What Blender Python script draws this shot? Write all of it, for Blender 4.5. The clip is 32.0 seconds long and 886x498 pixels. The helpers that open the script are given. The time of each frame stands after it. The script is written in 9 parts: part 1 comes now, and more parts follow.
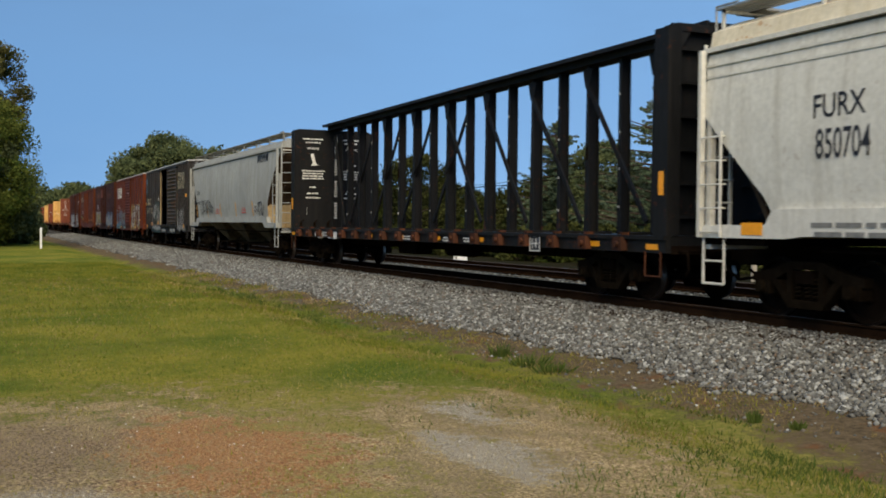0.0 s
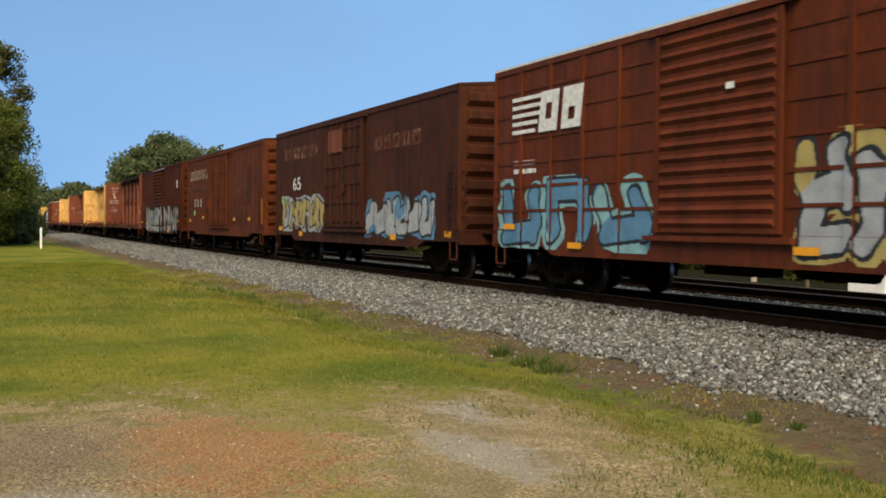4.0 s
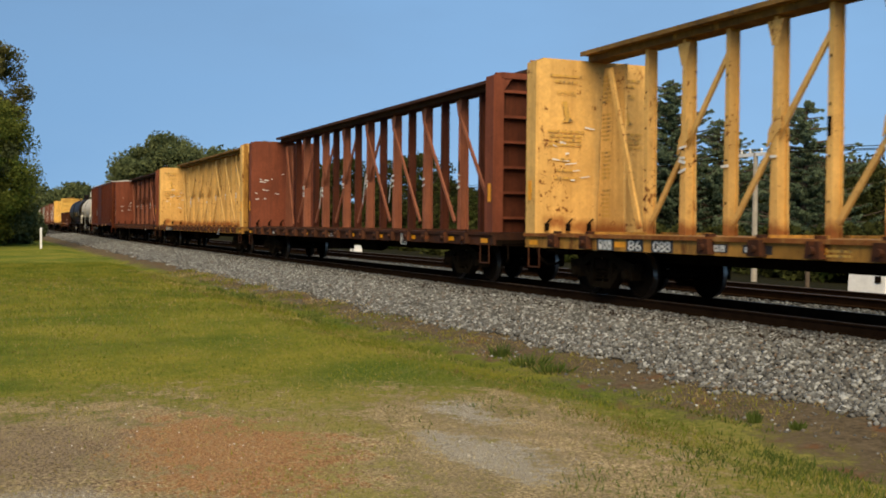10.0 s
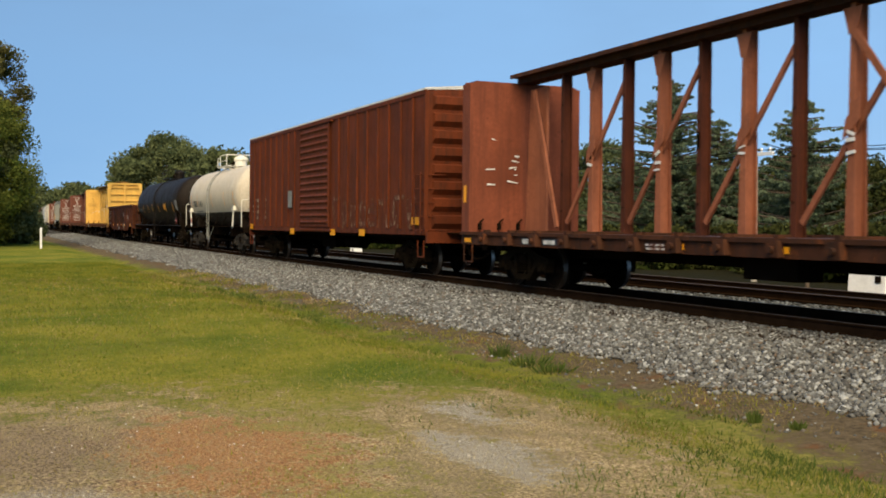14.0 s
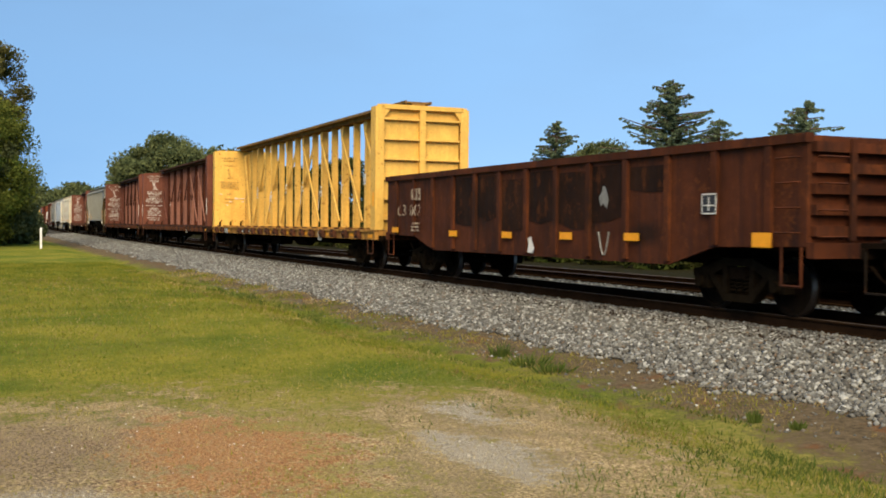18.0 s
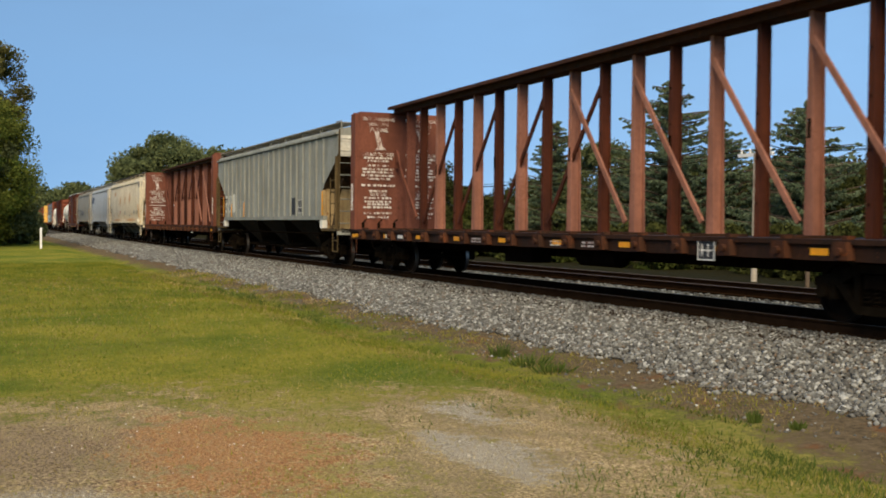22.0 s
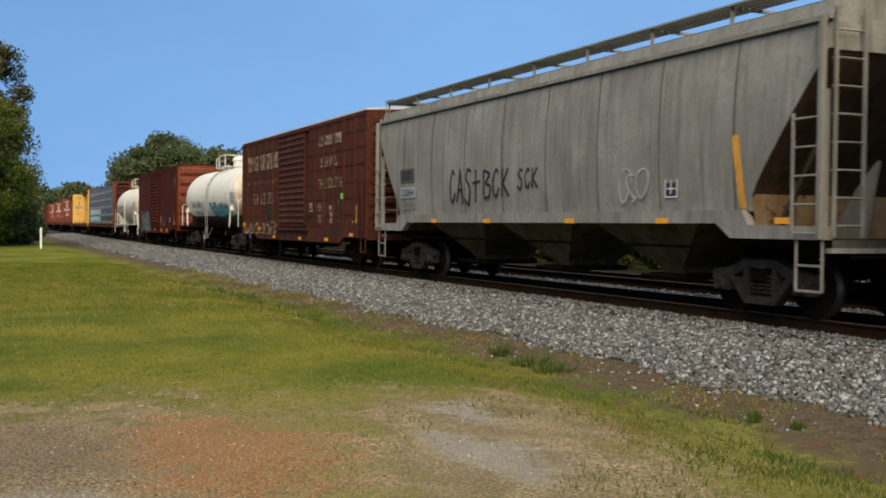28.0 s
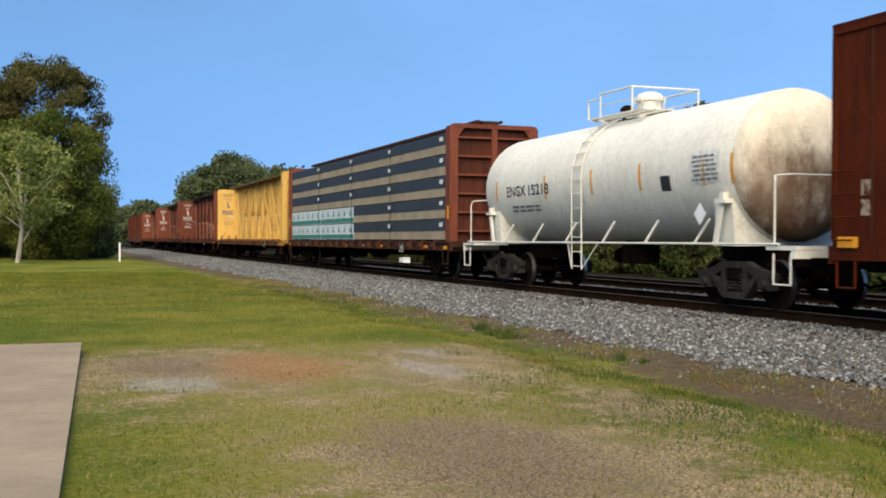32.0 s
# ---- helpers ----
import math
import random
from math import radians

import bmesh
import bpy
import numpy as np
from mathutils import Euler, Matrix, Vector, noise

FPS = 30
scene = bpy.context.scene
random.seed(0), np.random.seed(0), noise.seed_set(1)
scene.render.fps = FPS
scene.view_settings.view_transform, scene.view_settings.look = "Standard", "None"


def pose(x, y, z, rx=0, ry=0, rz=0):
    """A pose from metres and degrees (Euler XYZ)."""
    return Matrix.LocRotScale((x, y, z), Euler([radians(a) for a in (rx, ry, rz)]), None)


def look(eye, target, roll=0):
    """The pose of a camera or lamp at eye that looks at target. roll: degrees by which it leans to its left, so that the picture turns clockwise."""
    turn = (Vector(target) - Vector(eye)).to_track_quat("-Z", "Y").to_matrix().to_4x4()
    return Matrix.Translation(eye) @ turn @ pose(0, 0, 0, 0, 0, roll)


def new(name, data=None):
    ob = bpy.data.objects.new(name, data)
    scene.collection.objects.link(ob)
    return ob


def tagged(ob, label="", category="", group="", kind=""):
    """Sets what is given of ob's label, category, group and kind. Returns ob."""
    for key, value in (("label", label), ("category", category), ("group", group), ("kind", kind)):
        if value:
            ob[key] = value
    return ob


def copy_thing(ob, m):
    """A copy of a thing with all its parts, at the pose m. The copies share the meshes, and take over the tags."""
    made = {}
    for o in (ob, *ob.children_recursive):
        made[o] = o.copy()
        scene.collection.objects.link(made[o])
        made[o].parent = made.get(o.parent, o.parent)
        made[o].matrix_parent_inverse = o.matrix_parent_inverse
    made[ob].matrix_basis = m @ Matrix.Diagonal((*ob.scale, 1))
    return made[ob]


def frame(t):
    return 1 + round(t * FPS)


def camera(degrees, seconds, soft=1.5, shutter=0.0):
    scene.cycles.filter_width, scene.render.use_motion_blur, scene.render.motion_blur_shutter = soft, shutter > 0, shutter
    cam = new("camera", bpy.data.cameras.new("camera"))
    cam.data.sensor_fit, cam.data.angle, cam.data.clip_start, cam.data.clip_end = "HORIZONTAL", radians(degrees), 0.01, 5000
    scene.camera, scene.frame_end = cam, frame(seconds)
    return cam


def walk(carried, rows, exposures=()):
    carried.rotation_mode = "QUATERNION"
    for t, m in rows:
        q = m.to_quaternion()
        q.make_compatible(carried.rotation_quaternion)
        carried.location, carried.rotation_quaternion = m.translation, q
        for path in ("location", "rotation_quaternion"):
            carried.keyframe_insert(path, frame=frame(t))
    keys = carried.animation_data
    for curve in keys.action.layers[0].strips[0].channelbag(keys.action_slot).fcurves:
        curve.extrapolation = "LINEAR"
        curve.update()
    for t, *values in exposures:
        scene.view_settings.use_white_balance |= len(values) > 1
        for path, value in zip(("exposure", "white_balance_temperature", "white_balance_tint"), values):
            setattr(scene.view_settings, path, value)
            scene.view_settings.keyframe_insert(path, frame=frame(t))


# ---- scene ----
cam = camera(44.66, 32.0, soft=1.8, shutter=0.1)


def eye(x, y, z, yaw, pitch, roll):
    """Camera pose: yaw in degrees from the way the train comes from, pitch downwards, roll to the left."""
    a, p = radians(yaw), radians(pitch)
    ahead = Vector((-math.cos(a) * math.cos(p), math.sin(a) * math.cos(p), -math.sin(p)))
    return look((x, y, z), Vector((x, y, z)) + ahead * 10, roll)


STILL = (0.0, 0.0, 1.305, 23.610, 1.243, 0.55)
walk(cam, [
    (0.0, eye(*STILL)),
    (15.0, eye(*STILL)),
    (30.4, eye(*STILL)),
    (30.5, eye(*STILL)),
    (30.6, eye(0, 0, 1.305, 24.35, 1.243, 0.50)),
    (30.7, eye(0, 0, 1.305, 26.50, 1.26, 0.42)),
    (30.8, eye(0, 0, 1.305, 27.70, 1.28, 0.32)),
    (30.9, eye(0, 0, 1.305, 28.25, 1.31, 0.22)),
    (31.0, eye(0, 0, 1.305, 28.34, 1.333, 0.127)),
    (31.1, eye(0.2, -0.05, 1.31, 28.20, 1.34, 0.10)),
    (31.2, eye(0.8, -0.22, 1.34, 27.45, 1.36, 0.07)),
    (31.3, eye(1.7, -0.50, 1.38, 26.00, 1.39, 0.05)),
    (31.4, eye(2.6, -0.76, 1.42, 24.50, 1.42, 0.03)),
    (31.5, eye(3.3, -1.00, 1.45, 23.35, 1.436, 0.023)),
    (31.6, eye(3.9, -1.05, 1.42, 22.55, 1.30, 0.06)),
    (31.75, eye(4.6, -1.05, 1.33, 21.50, 0.90, 0.16)),
    (31.9, eye(5.2, -1.0, 1.24, 20.65, 0.56, 0.25)),
    (32.0, eye(5.4, -1.0, 1.20, 20.36, 0.465, 0.276)),
], exposures=[(t, stops, 5950 if t > 31.8 else 6330 if t > 30.5 else 6260 if t < 0.5 else 6170 if t > 26 else 6550 if t < 4 else 7000 if t < 9 else 6900 if t < 14.5 else 6830 if t < 19.2 else 6790 if 20.5 < t < 23.5 else 6680, 9 if t > 26 else 7) for t, stops in [
    (0.0, 0.13), (1.0, 0.43), (2.0, 0.47), (3.0, 0.45), (6.0, 0.54), (7.0, 0.65), (8.0, 0.55), (9.0, 0.37), (10.0, 0.26), (11.0, 0.32), (12.0, 0.34), (13.0, 0.27), (14.0, 0.45), (17.0, 0.49), (18.0, 0.63),
    (19.0, 0.57), (19.5, 0.37), (20.0, 0.25), (21.0, 0.49), (22.0, 0.41), (23.0, 0.50), (24.0, 0.30), (25.0, 0.42), (27.5, 0.23), (28.0, 0.27), (29.0, 0.37), (30.0, 0.34), (31.0, 0.35), (32.0, 0.45)]])

# ---- world and sun ----
SUN_UP, SUN_AZ = 43.0, -25.0   # degrees; azimuth from +x towards -y
world = bpy.data.worlds.new("world")
scene.world = world
world.use_nodes = True
wn = world.node_tree
sky = wn.nodes.new("ShaderNodeTexSky")
sky.sky_type, sky.sun_disc = "NISHITA", False
sky.sun_elevation, sky.sun_rotation = radians(SUN_UP), radians(90 - SUN_AZ)
sky.air_density, sky.dust_density, sky.ozone_density, sky.altitude = 1.0, 0.3, 2.5, 800
coord = wn.nodes.new("ShaderNodeTexCoord")
raised = wn.nodes.new("ShaderNodeMapping")
raised.inputs["Location"].default_value = (0, 0, 0.16)
hue = wn.nodes.new("ShaderNodeHueSaturation")
hue.inputs["Saturation"].default_value = 1.0
hue.inputs["Hue"].default_value = 0.496
wn.links.new(coord.outputs["Generated"], raised.inputs["Vector"])
wn.links.new(raised.outputs[0], sky.inputs["Vector"])
wn.links.new(sky.outputs[0], hue.inputs["Color"])
# thin high cloud and haze, paler towards the far side of the line
stretch = wn.nodes.new("ShaderNodeMapping")
stretch.inputs["Scale"].default_value = (1.6, 1.6, 5.0)
cirrus = wn.nodes.new("ShaderNodeTexNoise")
cirrus.inputs["Scale"].default_value, cirrus.inputs["Detail"].default_value, cirrus.inputs["Roughness"].default_value = 1.7, 5, 0.55
thin = wn.nodes.new("ShaderNodeMapRange")
thin.inputs["From Min"].default_value, thin.inputs["From Max"].default_value = 0.36, 0.70
thin.inputs["To Min"].default_value, thin.inputs["To Max"].default_value = 0.52, 0.86
veil = wn.nodes.new("ShaderNodeMix")
veil.data_type = "RGBA"
aside = wn.nodes.new("ShaderNodeSeparateXYZ")
paler = wn.nodes.new("ShaderNodeMapRange")
paler.inputs["From Min"].default_value, paler.inputs["From Max"].default_value = 0.0, 0.62
tint = wn.nodes.new("ShaderNodeMix")
tint.data_type = "RGBA"
tint.inputs["A"].default_value, tint.inputs["B"].default_value = (1.50, 3.00, 5.50, 1), (2.05, 3.90, 6.85, 1)
wn.links.new(coord.outputs["Generated"], aside.inputs[0])
wn.links.new(aside.outputs[1], paler.inputs["Value"])
wn.links.new(paler.outputs["Result"], tint.inputs["Factor"])
wn.links.new(tint.outputs["Result"], veil.inputs["B"])
wn.links.new(coord.outputs["Generated"], stretch.inputs["Vector"])
wn.links.new(stretch.outputs[0], cirrus.inputs["Vector"])
wn.links.new(cirrus.outputs["Fac"], thin.inputs["Value"])
wn.links.new(thin.outputs["Result"], veil.inputs["Factor"])
wn.links.new(hue.outputs[0], veil.inputs["A"])
wn.links.new(veil.outputs["Result"], wn.nodes["Background"].inputs[0])
wn.nodes["Background"].inputs[1].default_value = 0.110
sun = new("sun", bpy.data.lights.new("sun", "SUN"))
sun.data.energy, sun.data.angle, sun.data.color = 4.9, radians(54.0), (1.0, 0.82, 0.58)   # veiled by haze: no hard shadows
_a, _e = radians(SUN_AZ), radians(SUN_UP)
sun.matrix_world = look(Vector((math.cos(_e) * math.cos(_a), math.cos(_e) * math.sin(_a), math.sin(_e))) * 80, (0, 0, 0))

# ---- track geometry ----
TRACK_Y, SPACING = 12.01, 4.3
BEND, BEND_FROM = 0.000154, 27.9
SPEED, SLOWING = 17.3686, -0.0055


def on_track(s):
    """Point of the centre line and its heading at s metres along it."""
    d = min(s + BEND_FROM, 0.0)
    if d == 0.0:
        return s, TRACK_Y, 0.0
    return -BEND_FROM + math.sin(BEND * d) / BEND, TRACK_Y + (1 - math.cos(BEND * d)) / BEND, BEND * d


def run(t):
    """Distance run by the train at t seconds."""
    return SPEED * t + 0.5 * SLOWING * (t - 16) ** 2


# ---- mesh building ----
class Shape:
    def __init__(self):
        self.v, self.f, self.m = [], [], []

    def add(self, verts, faces, slot=0):
        n = len(self.v)
        self.v.extend(tuple(p) for p in verts)
        self.f.extend(tuple(i + n for i in f) for f in faces)
        self.m.extend([slot] * len(faces))
        return self

    def box(self, x0, x1, y0, y1, z0, z1, slot=0):
        return self.add([(x0, y0, z0), (x1, y0, z0), (x1, y1, z0), (x0, y1, z0), (x0, y0, z1), (x1, y0, z1), (x1, y1, z1), (x0, y1, z1)],
                        [(0, 3, 2, 1), (4, 5, 6, 7), (0, 1, 5, 4), (1, 2, 6, 5), (2, 3, 7, 6), (3, 0, 4, 7)], slot)

    def prism(self, pts, y0, y1, slot=0):
        """A side-view outline (x, z), anticlockwise from the near side, drawn out from y0 to y1."""
        n = len(pts)
        v = [(x, y0, z) for x, z in pts] + [(x, y1, z) for x, z in pts]
        f = [tuple(range(n)), tuple(range(2 * n - 1, n - 1, -1))]
        f += [(i, i + n, (i + 1) % n + n, (i + 1) % n) for i in range(n)]
        return self.add(v, f, slot)

    def prism_x(self, pts, x0, x1, slot=0):
        """An end-view outline (y, z) drawn out from x0 to x1."""
        n = len(pts)
        v = [(x0, y, z) for y, z in pts] + [(x1, y, z) for y, z in pts]
        f = [tuple(range(n)), tuple(range(2 * n - 1, n - 1, -1))]
        f += [(i, i + n, (i + 1) % n + n, (i + 1) % n) for i in range(n)]
        return self.add(v, f, slot)

    def rod(self, a, b, r, n=6, r2=None, slot=0):
        a, b = Vector(a), Vector(b)
        q = (b - a).to_track_quat("Z", "Y")
        r2 = r if r2 is None else r2
        ring = [Vector((math.cos(i * math.tau / n), math.sin(i * math.tau / n), 0)) for i in range(n)]
        v = [a + q @ (p * r) for p in ring] + [b + q @ (p * r2) for p in ring]
        f = [(i, (i + 1) % n, (i + 1) % n + n, i + n) for i in range(n)]
        f += [tuple(range(n - 1, -1, -1)), tuple(range(n, 2 * n))]
        return self.add(v, f, slot)

    def loft(self, rings):
        """Skin through rings of equally many points, closed at both ends."""
        n = len(rings[0])
        v = [p for r in rings for p in r]
        f = [(k * n + i, k * n + (i + 1) % n, (k + 1) * n + (i + 1) % n, (k + 1) * n + i) for k in range(len(rings) - 1) for i in range(n)]
        f += [tuple(range(n - 1, -1, -1)), tuple(range((len(rings) - 1) * n, len(rings) * n))]
        return self.add(v, f)

    def tube(self, pts, r, n=5, slot=0):
        for a, b in zip(pts, pts[1:]):
            self.rod(a, b, r, n, slot=slot)
        return self

    def bar(self, a, b, w, d, slot=0):
        """A flat bar from a to b in a plane of constant y: w wide in the plane, d thick in y."""
        a, b = Vector(a), Vector(b)
        u = (b - a).normalized()
        s = Vector((u.z, 0, -u.x)) * (w / 2)
        y = Vector((0, d / 2, 0))
        v = [a - s - y, a + s - y, b + s - y, b - s - y, a - s + y, a + s + y, b + s + y, b - s + y]
        return self.add(v, [(0, 1, 2, 3), (7, 6, 5, 4), (0, 4, 5, 1), (1, 5, 6, 2), (2, 6, 7, 3), (3, 7, 4, 0)], slot)

    def lathe(self, prof, axis="y", n=20, slots=None, at=(0, 0, 0)):
        """prof: (offset along the axis, radius)."""
        v, f, base = [], [], []
        for o, r in prof:
            for i in range(n):
                c, s = math.cos(i * math.tau / n) * r, math.sin(i * math.tau / n) * r
                p = {"y": (c, o, s), "x": (o, c, s), "z": (c, s, o)}[axis]
                v.append((p[0] + at[0], p[1] + at[1], p[2] + at[2]))
        for k in range(len(prof) - 1):
            fs = [(k * n + i, k * n + (i + 1) % n, (k + 1) * n + (i + 1) % n, (k + 1) * n + i) for i in range(n)]
            base.append((fs, slots[k] if slots else 0))
        m = len(self.v)
        self.v.extend(v)
        for fs, s in base:
            self.f.extend(tuple(i + m for i in q) for q in fs)
            self.m.extend([s] * len(fs))
        return self

    def data(self, name, mats, smooth=0):
        me = bpy.data.meshes.new(name)
        me.from_pydata(self.v, [], self.f)
        for m in mats:
            me.materials.append(m)
        if len(mats) > 1:
            me.polygons.foreach_set("material_index", self.m)
        if smooth:
            me.polygons.foreach_set("use_smooth", [True] * len(self.f))
            me.set_sharp_from_angle(angle=radians(smooth))
        me.update()
        return me


def part(name, shape, material, parent, label="", smooth=0, at=None):
    """One mesh object under a thing or a part. shape: a Shape or finished mesh data."""
    me = shape if isinstance(shape, bpy.types.Mesh) else shape.data(name, material if isinstance(material, list) else [material], smooth)
    ob = new(name, me)
    ob.parent = parent
    if at:
        ob.location = at
    return tagged(ob, label)


def thing(name, m=None, label="", category="", group="", kind=""):
    ob = new(name)
    ob.empty_display_size = 0.2
    if m is not None:
        ob.matrix_basis = m
    return tagged(ob, label, category, group, kind)


def lone(name, shape, material, label="", category="", group="", kind="", smooth=0, m=None):
    me = shape if isinstance(shape, bpy.types.Mesh) else shape.data(name, material if isinstance(material, list) else [material], smooth)
    ob = new(name, me)
    if m is not None:
        ob.matrix_basis = m
    return tagged(ob, label, category, group, kind)


def raw_mesh(name, verts, faces, material):
    """Mesh data from arrays of vertices (n, 3) and triangles or quads (m, k)."""
    me = bpy.data.meshes.new(name)
    k = faces.shape[1]
    me.vertices.add(len(verts))
    me.vertices.foreach_set("co", np.ascontiguousarray(verts, dtype=np.float32).ravel())
    me.loops.add(faces.size)
    me.loops.foreach_set("vertex_index", np.ascontiguousarray(faces, dtype=np.int32).ravel())
    me.polygons.add(len(faces))
    me.polygons.foreach_set("loop_start", np.arange(0, faces.size, k, dtype=np.int32))
    me.materials.append(material)
    me.update(calc_edges=True)
    return me


# ---- lettering: flat mesh text in the built-in font, made once per string ----
TEXTS = ["63", "062", "850704", "7499", "14 30 03", "2  3  5", "SERVES", "THE SOUTH", "53 13 75", "65", "15315", "15296", "15218", "284185", "462", "859", "MW", "CX", "ENGX", "FURX", "GACX", "WARNING", "LOADING & UNLOADING", "INSTRUCTIONS", "CAR MAY TILT OVER", "015", "86", "088", "350864", "8476"]
GLYPHS = {}
_made = []
for _s in TEXTS:
    _c = bpy.data.curves.new("text", "FONT")
    _c.body, _c.size, _c.offset = _s, 1.0, 0.012
    _o = new("text", _c)
    _made.append((_s, _o))
bpy.context.view_layer.update()
_dg = bpy.context.evaluated_depsgraph_get()
for _s, _o in _made:
    _m = bpy.data.meshes.new_from_object(_o.evaluated_get(_dg))
    _n = len(_m.vertices)
    _co = np.zeros(_n * 3)
    _m.vertices.foreach_get("co", _co)
    _co = _co.reshape(-1, 3)
    GLYPHS[_s] = (_co[:, :2].copy(), [tuple(p.vertices) for p in _m.polygons])
    _cu = _o.data
    bpy.data.objects.remove(_o)
    bpy.data.curves.remove(_cu)
    bpy.data.meshes.remove(_m)


def letters(shape, s, x0, x1, z0, z1, y, slot=0):
    """Text fitted to a rectangle on a plane facing the near side."""
    co, fs = GLYPHS[s]
    lo, hi = co.min(0), co.max(0)
    k = (co - lo) / (hi - lo)
    shape.add([(x0 + a * (x1 - x0), y, z0 + b * (z1 - z0)) for a, b in k], fs, slot)
    return shape


def blocks(shape, n, x0, x1, z0, z1, y, lean=0.0, slot=0):
    """A mark drawn as plain blocks, one for each sign, each pierced by a small hole."""
    p = (x1 - x0) / n
    for i in range(n):
        a, w, h = x0 + (i + 0.09) * p, 0.82 * p, z1 - z0

        def q(u0, u1, v0, v1):
            shape.add([(a + u * w + lean * v * h, y, z0 + v * h) for u, v in ((u0, v0), (u1, v0), (u1, v1), (u0, v1))], [(0, 1, 2, 3)], slot)
        lo, hi = ((0.5, 0.8), (0.2, 0.5), (0.3, 0.7))[(i * 2 + n) % 3]
        q(0, 0.34, 0, 1), q(0.66, 1, 0, 1), q(0.34, 0.66, 0, lo), q(0.34, 0.66, hi, 1)
    return shape


def lines(shape, rng, x0, x1, z0, z1, y, rows, slot=0, fill=0.55):
    """Small print as plain bars, row by row."""
    p = (z1 - z0) / rows
    for r in range(rows):
        za = z0 + r * p
        x = x0 + rng.uniform(0, 0.12) * (x1 - x0)
        end = x1 - rng.uniform(0, 0.15) * (x1 - x0)
        while x < end - 0.02:
            w = rng.uniform(0.08, 0.3) * (x1 - x0)
            shape.add([(x, y, za), (min(x + w, end), y, za), (min(x + w, end), y, za + fill * p), (x, y, za + fill * p)], [(0, 1, 2, 3)], slot)
            x += w + 0.035 * (x1 - x0)
    return shape

# ---- materials ----
def nodes_of(name):
    m = bpy.data.materials.new(name)
    m.use_nodes = True
    return m, m.node_tree, m.node_tree.nodes["Principled BSDF"]


def _noise(nt, vec, scale, detail=4.0, rough=0.6):
    n = nt.nodes.new("ShaderNodeTexNoise")
    n.inputs["Scale"].default_value, n.inputs["Detail"].default_value, n.inputs["Roughness"].default_value = scale, detail, rough
    if vec is not None:
        nt.links.new(vec, n.inputs["Vector"])
    return n.outputs["Fac"]


def _range(nt, val, a, b, c=0.0, d=1.0):
    n = nt.nodes.new("ShaderNodeMapRange")
    n.inputs["From Min"].default_value, n.inputs["From Max"].default_value = a, b
    n.inputs["To Min"].default_value, n.inputs["To Max"].default_value = c, d
    nt.links.new(val, n.inputs["Value"])
    return n.outputs["Result"]


def _math(nt, op, a, b):
    n = nt.nodes.new("ShaderNodeMath")
    n.operation = op
    for i, v in enumerate((a, b)):
        if isinstance(v, (int, float)):
            n.inputs[i].default_value = v
        else:
            nt.links.new(v, n.inputs[i])
    return n.outputs[0]


def _mix(nt, fac, a, b):
    n = nt.nodes.new("ShaderNodeMix")
    n.data_type = "RGBA"
    for sock, v in ((n.inputs["Factor"], fac), (n.inputs["A"], a), (n.inputs["B"], b)):
        if isinstance(v, (int, float)):
            sock.default_value = v
        elif isinstance(v, tuple):
            sock.default_value = (*v[:3], 1)
        else:
            nt.links.new(v, sock)
    return n.outputs["Result"]


def _coords(nt, scale=(1, 1, 1), shift=True):
    """Object coordinates, shifted by a random amount for each object."""
    tc = nt.nodes.new("ShaderNodeTexCoord")
    mp = nt.nodes.new("ShaderNodeMapping")
    mp.inputs["Scale"].default_value = scale
    nt.links.new(tc.outputs["Object"], mp.inputs["Vector"])
    if shift:
        oi = nt.nodes.new("ShaderNodeObjectInfo")
        cb = nt.nodes.new("ShaderNodeCombineXYZ")
        k = _math(nt, "MULTIPLY", oi.outputs["Random"], 37.0)
        nt.links.new(k, cb.inputs[0])
        nt.links.new(k, cb.inputs[1])
        nt.links.new(cb.outputs[0], mp.inputs["Location"])
    return mp.outputs[0]


def _bump(nt, bsdf, height, strength, distance):
    b = nt.nodes.new("ShaderNodeBump")
    b.inputs["Strength"].default_value, b.inputs["Distance"].default_value = strength, distance
    nt.links.new(height, b.inputs["Height"])
    nt.links.new(b.outputs[0], bsdf.inputs["Normal"])


def tone(c, k):
    return tuple(min(1.0, x * k) for x in c)


RUST = (0.13, 0.045, 0.018)


def lift(c):
    """Brighter tone of a paint; reds and yellows keep their warmth."""
    return tuple(x * k for x, k in zip(c, (1.30, 1.12, 0.85) if c[0] > 1.5 * c[2] else (1.2, 1.2, 1.2)))


